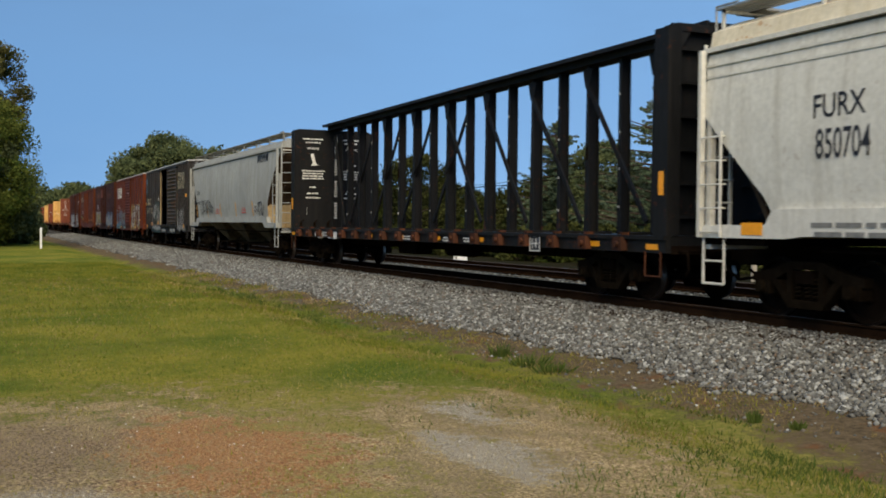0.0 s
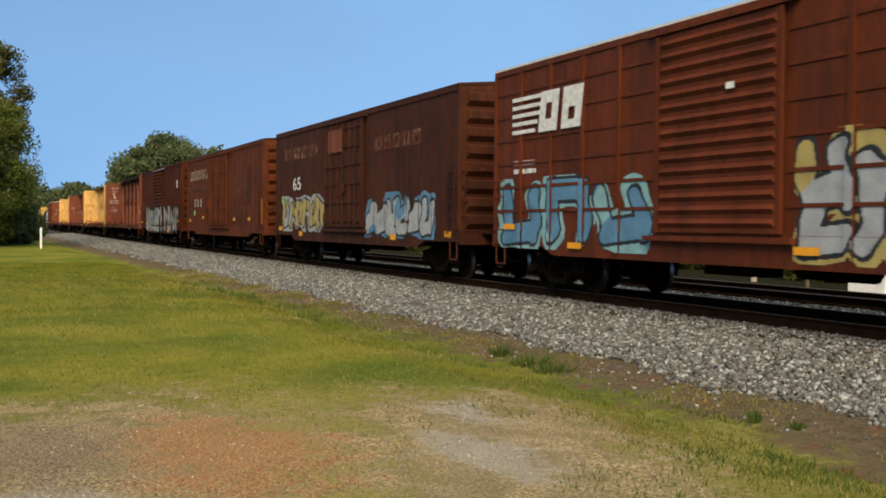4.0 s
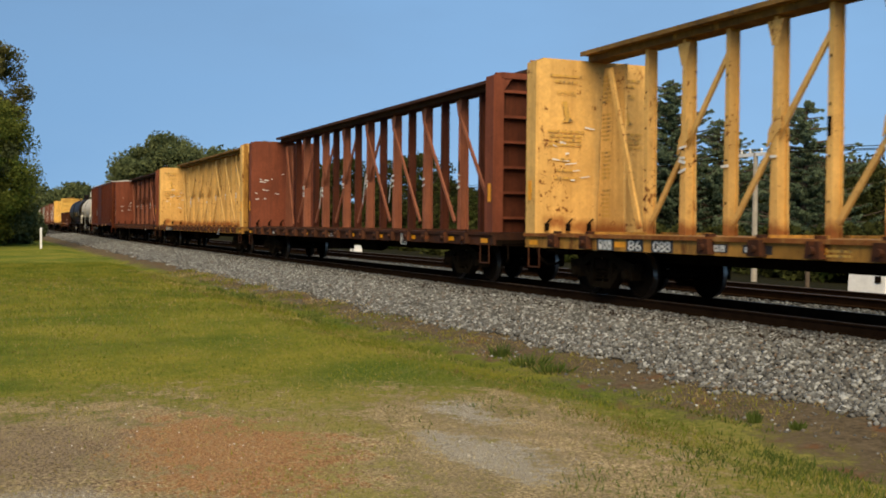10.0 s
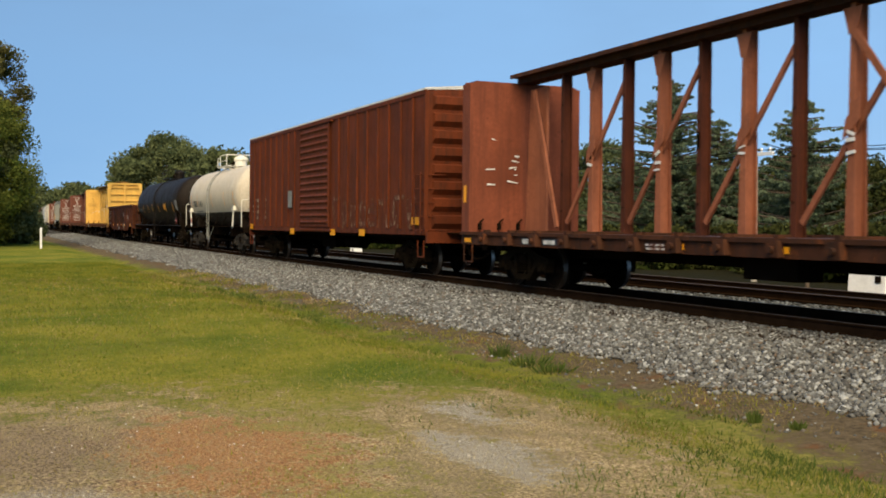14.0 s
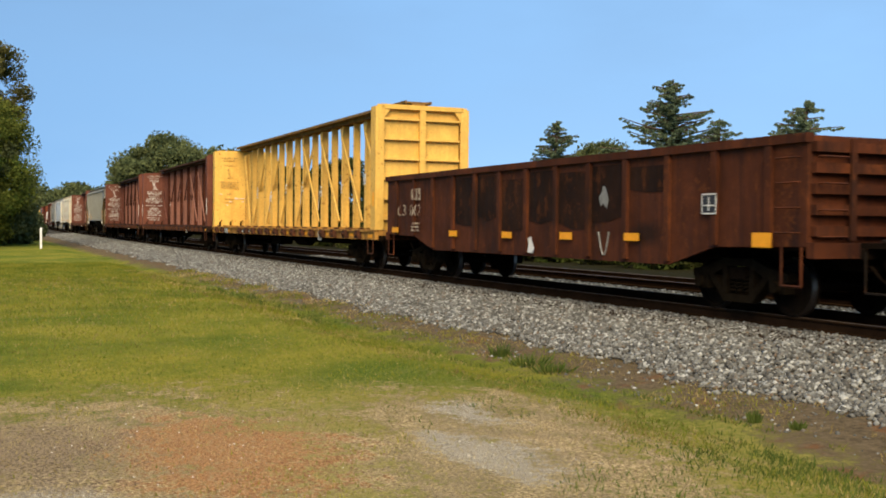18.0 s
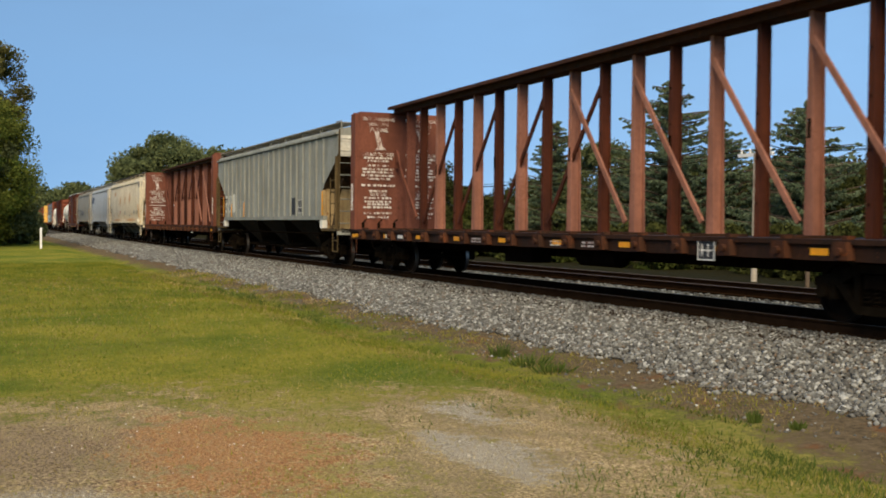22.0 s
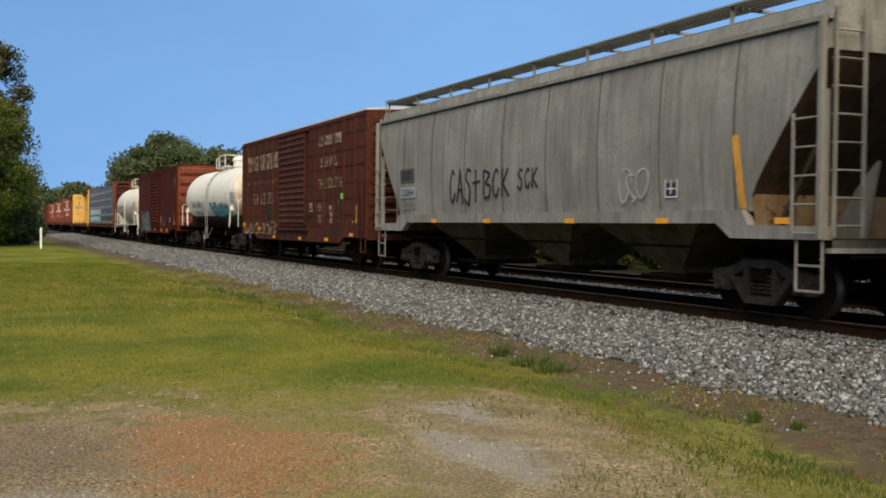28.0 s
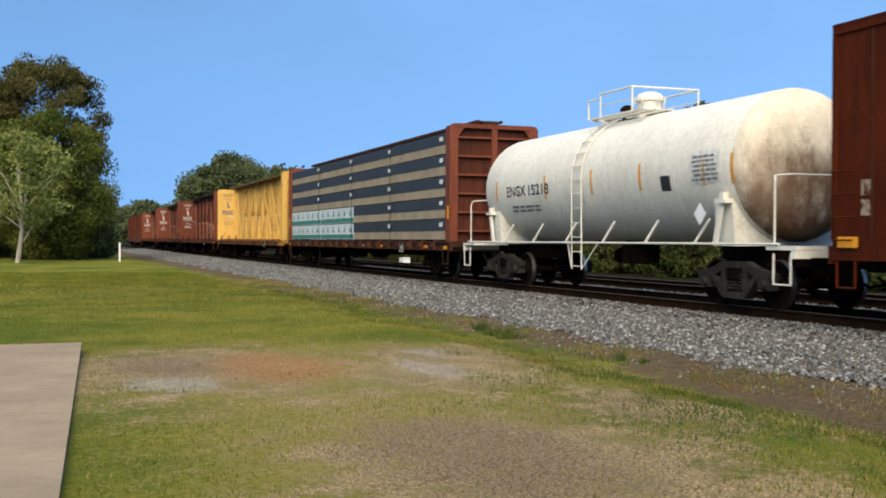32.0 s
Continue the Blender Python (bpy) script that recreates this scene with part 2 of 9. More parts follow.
def paint(name, col, rough=0.62, fade=0.25, streak=0.35, rust=0.2, streak_col=None, rust_col=RUST, blots=(), blot_col=RUST, gloss=0.13, across=False):
    """Weathered enamel on steel: faded in clouds, streaked downwards by rain, rusted in spots."""
    m, nt, b = nodes_of(name)
    col, rust_col, blot_col = lift(col), lift(rust_col), lift(blot_col)
    b.inputs["Specular IOR Level"].default_value = gloss
    v = _coords(nt)
    c = _mix(nt, _range(nt, _noise(nt, v, 0.7, 6, 0.65), 0.32, 0.68), tone(col, 1 - fade * 1.4), tone(col, 1 + fade))
    c = _mix(nt, _range(nt, _noise(nt, v, 11, 5, 0.7), 0.38, 0.72, 0, 0.55), c, tone(col, 0.62))
    s = _noise(nt, _coords(nt, (3.0, 3.0, 0.22)), 1.3, 8, 0.78)
    c = _mix(nt, _range(nt, s, 0.47, 0.69, 0, min(1.0, streak * 1.7)), c, streak_col or tone(col, 0.38))
    s2 = _noise(nt, _coords(nt, (5.0, 5.0, 0.9)), 1.1, 8, 0.78)
    c = _mix(nt, _range(nt, s2, 0.58, 0.74, 0, streak * 0.7), c, tone(col, 1.3))
    # scabs of rust, thicker in some places than in others
    sc = _math(nt, "ADD", _noise(nt, v, 9, 6, 0.7), _math(nt, "MULTIPLY", _math(nt, "SUBTRACT", _noise(nt, v, 0.9, 3), 0.5), 0.5))
    c = _mix(nt, _range(nt, sc, 0.635, 0.67, 0, min(1.0, 2.4 * rust)), c, tone(rust_col, 0.75))
    r = _noise(nt, _coords(nt, (1.2, 1.2, 0.55)), 2.6, 10, 0.75)
    c = _mix(nt, _range(nt, r, 0.70 - 0.22 * rust, 0.77 - 0.16 * rust, 0, min(1, 0.45 + rust)), c, rust_col)
    if blots:
        tc = nt.nodes.new("ShaderNodeTexCoord")
        sep = nt.nodes.new("ShaderNodeSeparateXYZ")
        nt.links.new(tc.outputs["Object"], sep.inputs[0])
        for bx_, bz, rx, rz in blots:
            dx = _math(nt, "MULTIPLY", _math(nt, "SUBTRACT", sep.outputs[1 if across else 0], bx_), 1 / rx)
            dz = _math(nt, "MULTIPLY", _math(nt, "SUBTRACT", sep.outputs[2], bz), 1 / rz)
            d = _math(nt, "SQRT", _math(nt, "ADD", _math(nt, "MULTIPLY", dx, dx), _math(nt, "MULTIPLY", dz, dz)), 0.0)
            d = _math(nt, "ADD", d, _math(nt, "MULTIPLY", _math(nt, "SUBTRACT", r, 0.5), 2.2))
            c = _mix(nt, _range(nt, d, 0.4, 1.3, 0.8, 0.0), c, blot_col)
    nt.links.new(c, b.inputs["Base Color"])
    nt.links.new(_range(nt, r, 0.3, 0.8, rough - 0.12, rough + 0.2), b.inputs["Roughness"])
    _bump(nt, b, _noise(nt, v, 30, 3), 0.12, 0.01)
    return m


def plain(name, col, rough=0.6, metal=0.0, var=0.2, scale=6.0, bump=0.1):
    m, nt, b = nodes_of(name)
    b.inputs["Specular IOR Level"].default_value = 0.0 if rough > 0.74 else 0.3
    v = _coords(nt)
    n = _noise(nt, v, scale, 5)
    c = _mix(nt, _range(nt, n, 0.3, 0.7), tone(col, 1 - var), tone(col, 1 + var))
    c = _mix(nt, _range(nt, _noise(nt, v, scale * 7, 3), 0.4, 0.7, 0, 0.3), c, tone(col, 0.7))
    nt.links.new(c, b.inputs["Base Color"])
    b.inputs["Roughness"].default_value, b.inputs["Metallic"].default_value = rough, metal
    if bump:
        _bump(nt, b, n, bump, 0.02)
    return m


def worn(name, ink, under, keep=0.5, rough=0.75):
    """Old lettering, flaked off in spots and runs so that the paint under it shows."""
    m, nt, b = nodes_of(name)
    b.inputs["Specular IOR Level"].default_value = 0.15
    n = _noise(nt, _coords(nt, (1.6, 1.6, 0.7)), 5.0, 8, 0.75)
    c = _mix(nt, _range(nt, n, 0.62 - 0.24 * keep, 0.72 - 0.24 * keep), under, ink)
    c = _mix(nt, _range(nt, _noise(nt, _coords(nt), 1.2, 3), 0.35, 0.65, 0, 0.35), c, under)
    nt.links.new(c, b.inputs["Base Color"])
    b.inputs["Roughness"].default_value = rough
    return m


def foliage(name, dark, light, glow=0.3, spread=1.0, cloud=0.45):
    """Leaves: colour varies from leaf to leaf and in clouds; some light comes through."""
    m, nt, b = nodes_of(name)
    g = nt.nodes.new("ShaderNodeNewGeometry")
    tc = nt.nodes.new("ShaderNodeTexCoord")
    f = _math(nt, "ADD", _math(nt, "MULTIPLY", g.outputs["Random Per Island"], 0.6), _range(nt, _noise(nt, tc.outputs["Object"], cloud, 3), 0.36, 0.64, 0.175 - 0.325 * spread, 0.175 + 0.325 * spread))
    c = _mix(nt, f, dark, light)
    nt.nodes.remove(b)
    d, t, x = nt.nodes.new("ShaderNodeBsdfDiffuse"), nt.nodes.new("ShaderNodeBsdfTranslucent"), nt.nodes.new("ShaderNodeMixShader")
    x.inputs[0].default_value = glow
    for s in (d, t):
        nt.links.new(c, s.inputs["Color"])
    nt.links.new(d.outputs[0], x.inputs[1])
    nt.links.new(t.outputs[0], x.inputs[2])
    nt.links.new(x.outputs[0], nt.nodes["Material Output"].inputs["Surface"])
    return m


# rolling stock paints
P_BLACK = paint("black_paint", (0.007, 0.007, 0.007), 0.55, 0.3, 0.25, 0.12, (0.02, 0.018, 0.016), gloss=0.12)
P_CHARCOAL = paint("charcoal_paint", (0.0300, 0.0280, 0.0272), 0.6, 0.35, 0.6, 0.35, (0.010, 0.008, 0.007), (0.05, 0.024, 0.012), gloss=0.12)
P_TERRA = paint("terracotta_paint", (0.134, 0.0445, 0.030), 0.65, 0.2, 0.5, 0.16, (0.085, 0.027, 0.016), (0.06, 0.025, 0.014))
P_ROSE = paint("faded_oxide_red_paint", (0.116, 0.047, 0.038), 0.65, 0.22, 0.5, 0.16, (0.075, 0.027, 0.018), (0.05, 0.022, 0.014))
P_YELLOW = paint("ochre_yellow_paint", (0.51, 0.355, 0.150), 0.6, 0.18, 0.30, 0.45, (0.30, 0.16, 0.045), (0.14, 0.055, 0.018), blots=((-0.35, 1.30, 0.55, 0.16), (-1.0, 1.40, 0.25, 0.14), (0.0, 1.22, 0.3, 0.12)), blot_col=(0.16, 0.055, 0.018), across=True)
P_RUSTPANEL = paint("rusty_shaded_bulkhead_panel", (0.225, 0.120, 0.034), 0.8, 0.4, 0.7, 0.6, (0.035, 0.016, 0.008), (0.20, 0.10, 0.03))
P_RUSTCAP = paint("rust_orange_cap", (0.15, 0.058, 0.020), 0.75, 0.35, 0.6, 0.5, (0.30, 0.16, 0.05), (0.08, 0.03, 0.014))
P_SILL = paint("grimy_sill_paint", (0.045, 0.019, 0.012), 0.75, 0.35, 0.6, 0.5, (0.016, 0.010, 0.007), (0.10, 0.035, 0.015))
P_BLACKSILL = paint("sooty_sill_paint", (0.022, 0.011, 0.008), 0.75, 0.35, 0.6, 0.4, (0.010, 0.007, 0.005), (0.06, 0.024, 0.012))
P_YSILL = paint("rusty_yellow_sill_paint", (0.29, 0.168, 0.047), 0.7, 0.35, 0.9, 0.75, (0.05, 0.028, 0.014), (0.10, 0.042, 0.016))
P_YCHORD = paint("dark_yellow_chord_paint", (0.15, 0.098, 0.038), 0.75, 0.4, 0.7, 0.5, (0.05, 0.032, 0.016), (0.30, 0.19, 0.06))
P_GOLD = paint("bright_yellow_paint", (0.52, 0.368, 0.115), 0.55, 0.12, 0.2, 0.3, (0.34, 0.18, 0.04), (0.15, 0.06, 0.02))
P_PINK = paint("pink_oxide_paint", (0.225, 0.114, 0.100), 0.7, 0.22, 0.4, 0.14, (0.10, 0.045, 0.035))
P_BROWN = paint("boxcar_brown_paint", (0.084, 0.0225, 0.0076), 0.68, 0.32, 0.9, 0.32, (0.030, 0.011, 0.006), (0.05, 0.018, 0.009))
P_DARKBROWN = paint("dark_brown_paint", (0.046, 0.015, 0.008), 0.7, 0.35, 0.7, 0.4, (0.018, 0.008, 0.005), (0.09, 0.03, 0.012))
P_RUSSET = paint("russet_paint", (0.088, 0.0225, 0.0088), 0.66, 0.25, 0.65, 0.22, (0.042, 0.014, 0.007), (0.06, 0.02, 0.009))
# slope sheets face down: rust, plus their shade put into the colour
P_SLOPE = paint("rusty_shaded_slope_sheet", (0.055, 0.040, 0.030), 0.8, 0.4, 0.6, 0.5, (0.02, 0.013, 0.009), (0.09, 0.042, 0.02), gloss=0.1)
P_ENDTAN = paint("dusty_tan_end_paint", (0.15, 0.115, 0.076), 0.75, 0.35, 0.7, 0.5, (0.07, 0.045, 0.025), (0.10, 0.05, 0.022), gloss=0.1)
P_ENDCREAM = paint("stained_cream_end_paint", (0.36, 0.305, 0.205), 0.7, 0.25, 0.7, 0.4, (0.16, 0.10, 0.05), (0.16, 0.08, 0.03), gloss=0.1)
P_OXBLOOD = paint("grimy_shaded_oxblood_paint", (0.062, 0.020, 0.012), 0.7, 0.3, 0.8, 0.35, (0.022, 0.009, 0.006), (0.05, 0.02, 0.010))
P_OXIDE = paint("oxide_brown_paint", (0.057, 0.0124, 0.0044), 0.68, 0.25, 0.7, 0.25, (0.028, 0.009, 0.005), (0.09, 0.034, 0.014), gloss=0.06)
P_TERRAF = paint("pale_terracotta_paint", (0.222, 0.090, 0.062), 0.68, 0.2, 0.4, 0.14, (0.11, 0.035, 0.02), (0.08, 0.03, 0.015))
P_PALE = paint("off_white_paint", (0.52, 0.51, 0.46), 0.55, 0.1, 0.3, 0.1, (0.30, 0.27, 0.21), (0.20, 0.12, 0.06))
P_SEAM = paint("seam_grime_and_eave_shade_paint", (0.085, 0.078, 0.062), 0.7, 0.3, 0.4, 0.2, (0.04, 0.035, 0.028))
# for ribbed hopper bays: grime, with the shade below the sill painted in
P_BAYDARK = paint("black_grime_shade_paint", (0.013, 0.011, 0.008), 0.85, 0.3, 0.5, 0.3, (0.010, 0.008, 0.006), gloss=0.05)
P_BAY = paint("olive_grime_paint", (0.085, 0.068, 0.040), 0.8, 0.35, 0.6, 0.4, (0.015, 0.012, 0.008), (0.06, 0.04, 0.02), gloss=0.1)
P_UMBER = paint("umber_brown_paint", (0.052, 0.0140, 0.0040), 0.75, 0.35, 0.8, 0.35, (0.016, 0.007, 0.004), (0.060, 0.020, 0.008), gloss=0.08)
P_GOND = paint("gondola_rust_paint", (0.054, 0.018, 0.009), 0.75, 0.45, 0.75, 0.6, (0.016, 0.008, 0.006), (0.088, 0.031, 0.013), ((2.65, 1.65, 0.42, 0.55), (0.9, 1.75, 0.48, 0.5), (-2.1, 1.65, 0.5, 0.55), (-0.5, 1.5, 0.35, 0.4), (4.3, 1.2, 0.5, 0.2)), (0.007, 0.005, 0.004), gloss=0.12)
P_GONDSTAIN = paint("black_stained_gondola_panel", (0.017, 0.008, 0.005), 0.8, 0.5, 0.7, 0.7, (0.008, 0.005, 0.004), (0.06, 0.022, 0.010), gloss=0.1)
P_LGREY = paint("light_grey_paint", (0.272, 0.278, 0.264), 0.55, 0.12, 0.4, 0.10, (0.21, 0.195, 0.16), (0.16, 0.09, 0.045))
P_MGREY = paint("grey_paint", (0.215, 0.222, 0.20), 0.6, 0.18, 0.55, 0.12, (0.13, 0.12, 0.095), (0.14, 0.08, 0.04))
P_DGREY = paint("weathered_grey_paint", (0.205, 0.195, 0.165), 0.62, 0.2, 0.55, 0.16, (0.115, 0.10, 0.075), (0.13, 0.075, 0.04))
P_NSGREY = paint("pale_grey_paint", (0.33, 0.34, 0.34), 0.5, 0.1, 0.15, 0.04, (0.22, 0.21, 0.19))
P_CREAM = paint("cream_paint", (0.56, 0.505, 0.385), 0.58, 0.14, 0.3, 0.32, (0.34, 0.26, 0.12), (0.36, 0.18, 0.06), ((-2.3, 2.95, 0.45, 0.35), (0.7, 3.0, 0.38, 0.32), (3.5, 3.1, 0.45, 0.4), (-6.0, 3.6, 0.6, 0.2), (8.9, 2.0, 0.4, 0.8), (4.5, 1.5, 3.0, 0.12), (-4.0, 1.5, 3.0, 0.10)), (0.33, 0.17, 0.05))
P_WHITE = paint("white_tank_paint", (0.615, 0.59, 0.505), 0.5, 0.06, 0.16, 0.05, (0.40, 0.33, 0.22))
P_TAN = paint("tan_tank_paint", (0.43, 0.38, 0.30), 0.5, 0.12, 0.3, 0.1, (0.34, 0.26, 0.16))
P_TANKBLACK = paint("tank_black_paint", (0.0085, 0.0068, 0.0055), 0.55, 0.4, 0.35, 0.06, (0.026, 0.018, 0.012), gloss=0.10)
P_STAIN = paint("stained_head_paint", (0.57, 0.515, 0.40), 0.55, 0.10, 0.18, 0.12, (0.34, 0.22, 0.10), (0.20, 0.09, 0.03), ((-0.70, 1.95, 0.85, 1.0), (0.45, 2.25, 0.95, 0.6), (0.9, 1.8, 0.7, 0.9), (0.1, 1.35, 1.5, 0.5)), (0.070, 0.030, 0.011), across=True)
P_DOOR = paint("rusted_blue_grey_door", (0.036, 0.038, 0.034), 0.65, 0.5, 0.8, 0.9, (0.022, 0.016, 0.010), (0.085, 0.038, 0.016))
P_WALK = plain("galvanised_grating", (0.30, 0.30, 0.28), 0.5, 0.5, 0.2, 9)
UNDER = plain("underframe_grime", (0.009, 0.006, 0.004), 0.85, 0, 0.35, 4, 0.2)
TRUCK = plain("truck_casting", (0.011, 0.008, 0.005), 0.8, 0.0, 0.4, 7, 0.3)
TRUCK_DUSTY = plain("dusty_truck_casting", (0.034, 0.030, 0.025), 0.8, 0.0, 0.4, 7, 0.3)
TRUCK_PALE = plain("pale_truck_casting", (0.30, 0.29, 0.27), 0.75, 0.1, 0.3, 7, 0.3)
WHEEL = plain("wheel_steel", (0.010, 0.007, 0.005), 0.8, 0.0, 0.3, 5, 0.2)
TREAD = plain("polished_tread", (0.30, 0.28, 0.25), 0.42, 1.0, 0.1, 20, 0.02)
DARK = plain("rusty_interior", (0.070, 0.042, 0.020), 0.9, 0, 0.6, 1.5)
P_ROOFPALE = plain("pale_roof_paint", (0.52, 0.52, 0.50), 0.6, 0.0, 0.2, 3)
P_YSILL2 = worn("worn_yellow_mark", (0.60, 0.29, 0.04), (0.30, 0.17, 0.06), 0.9)
AMBER = plain("amber_reflector", (0.72, 0.30, 0.012), 0.35, 0, 0.12, 5, 0)
STEEL = plain("bare_steel", (0.32, 0.31, 0.29), 0.45, 0.7, 0.2, 12)
W_INK = plain("white_stencil", (0.60, 0.59, 0.55), 0.7, 0, 0.3, 9, 0)
C_INK = worn("cream_stencil", (0.42, 0.35, 0.25), (0.080, 0.022, 0.009), 0.7)
F_INK = worn("faded_stencil", (0.30, 0.20, 0.14), (0.080, 0.023, 0.009), 0.42)
Y_INK = worn("worn_grey_stencil", (0.11, 0.088, 0.06), (0.50, 0.30, 0.07), 0.55)
R_INK = worn("worn_white_stencil", (0.60, 0.57, 0.53), (0.14, 0.05, 0.035), 0.82)
D_INK = worn("worn_cream_on_black", (0.42, 0.37, 0.26), (0.020, 0.018, 0.017), 0.75)
K_INK = plain("black_stencil", (0.02, 0.022, 0.028), 0.6, 0, 0.3, 9, 0)
N_INK = plain("navy_stencil", (0.022, 0.035, 0.075), 0.55, 0, 0.3, 9, 0)
G_INK = plain("grey_stencil", (0.17, 0.17, 0.16), 0.7, 0, 0.3, 9, 0)
SILVER = plain("silver_spray", (0.34, 0.345, 0.34), 0.5, 0.1, 0.25, 2.5, 0)
TEAL = plain("teal_spray", (0.018, 0.066, 0.066), 0.6, 0, 0.4, 2.5, 0)
DEEPTEAL = plain("deep_green_spray", (0.009, 0.030, 0.027), 0.6, 0, 0.4, 2.5, 0)
WORN_MINT = worn("worn_teal_spray", (0.15, 0.27, 0.27), (0.075, 0.03, 0.016), 0.76)
STREAKED = paint("streaked_silver_spray", (0.30, 0.295, 0.28), 0.5, 0.2, 1.0, 0.25, (0.085, 0.075, 0.065), (0.06, 0.035, 0.022))
MINT = plain("pale_teal_spray", (0.20, 0.36, 0.36), 0.6, 0, 0.25, 2.5, 0)
AQUA = plain("aqua_spray", (0.13, 0.36, 0.42), 0.55, 0, 0.2, 2.5, 0)
SKYB = plain("light_blue_spray", (0.09, 0.20, 0.30), 0.6, 0, 0.3, 2.5, 0)
SPRAYK = plain("black_spray", (0.018, 0.018, 0.02), 0.6, 0, 0.3, 2.5, 0)
GREEN_TAG = plain("green_tag", (0.22, 0.50, 0.16), 0.6, 0, 0.1, 9, 0)
LIME = plain("yellow_spray", (0.36, 0.28, 0.09), 0.6, 0, 0.2, 3, 0)
RED_INK = plain("red_stencil", (0.40, 0.06, 0.04), 0.6, 0, 0.2, 9, 0)
DIAMOND = plain("placard", (0.75, 0.72, 0.70), 0.5, 0, 0.1, 9, 0)
CARDB = plain("lumber_wrap_tan", (0.30, 0.24, 0.155), 0.6, 0, 0.22, 1.6, 0.25)
WRAPK = plain("lumber_wrap_dark", (0.030, 0.034, 0.045), 0.4, 0, 0.25, 2.0, 0.25)
WRAPW = plain("lumber_wrap_white", (0.55, 0.60, 0.58), 0.4, 0, 0.15, 2.0, 0.25)
WRAPG = plain("lumber_wrap_green", (0.05, 0.20, 0.15), 0.4, 0, 0.2, 3.0, 0.2)
SNAG = plain("torn_white_wrap", (0.62, 0.62, 0.60), 0.5, 0, 0.1, 6, 0.1)

# the ground
RAIL = plain("rail_rust", (0.020, 0.011, 0.006), 0.8, 0.0, 0.3, 3, 0.2)
RAILTOP = plain("rail_head", (0.10, 0.07, 0.05), 0.6, 0.4, 0.2, 8, 0.02)
TIE = plain("creosoted_wood", (0.013, 0.009, 0.006), 0.9, 0, 0.4, 2.5, 0.5)
CONCRETE = plain("concrete", (0.27, 0.215, 0.15), 0.85, 0, 0.16, 1.2, 0.15)
WHITEPOST = plain("white_painted_post", (0.72, 0.72, 0.70), 0.6, 0, 0.1, 5)
POLEWOOD = plain("grey_pole_wood", (0.30, 0.27, 0.22), 0.85, 0, 0.25, 4, 0.3)
BARK = plain("bark", (0.085, 0.065, 0.048), 0.95, 0, 0.4, 5, 0.6)
PALEBARK = plain("pale_bark", (0.34, 0.30, 0.24), 0.9, 0, 0.25, 5, 0.4)
LEAF_OAK = foliage("oak_leaves", (0.050, 0.068, 0.032), (0.150, 0.170, 0.072), 0.3)
LEAF_WARM = foliage("sunlit_leaves", (0.040, 0.066, 0.014), (0.160, 0.170, 0.036), 0.3)
LEAF_PALE = foliage("pale_leaves", (0.105, 0.143, 0.038), (0.285, 0.300, 0.090), 0.32)
LEAF_BRONZE = foliage("bronze_leaves", (0.045, 0.052, 0.018), (0.155, 0.135, 0.046), 0.3)
LEAF_CEDAR = foliage("cedar_needles", (0.050, 0.078, 0.048), (0.168, 0.210, 0.122), 0.3)
# leaves of the wood and scrub, darkened for the shade they stand in
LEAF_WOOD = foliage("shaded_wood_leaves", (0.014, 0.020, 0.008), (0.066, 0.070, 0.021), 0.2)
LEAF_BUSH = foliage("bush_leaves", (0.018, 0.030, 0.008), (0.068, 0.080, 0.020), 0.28)


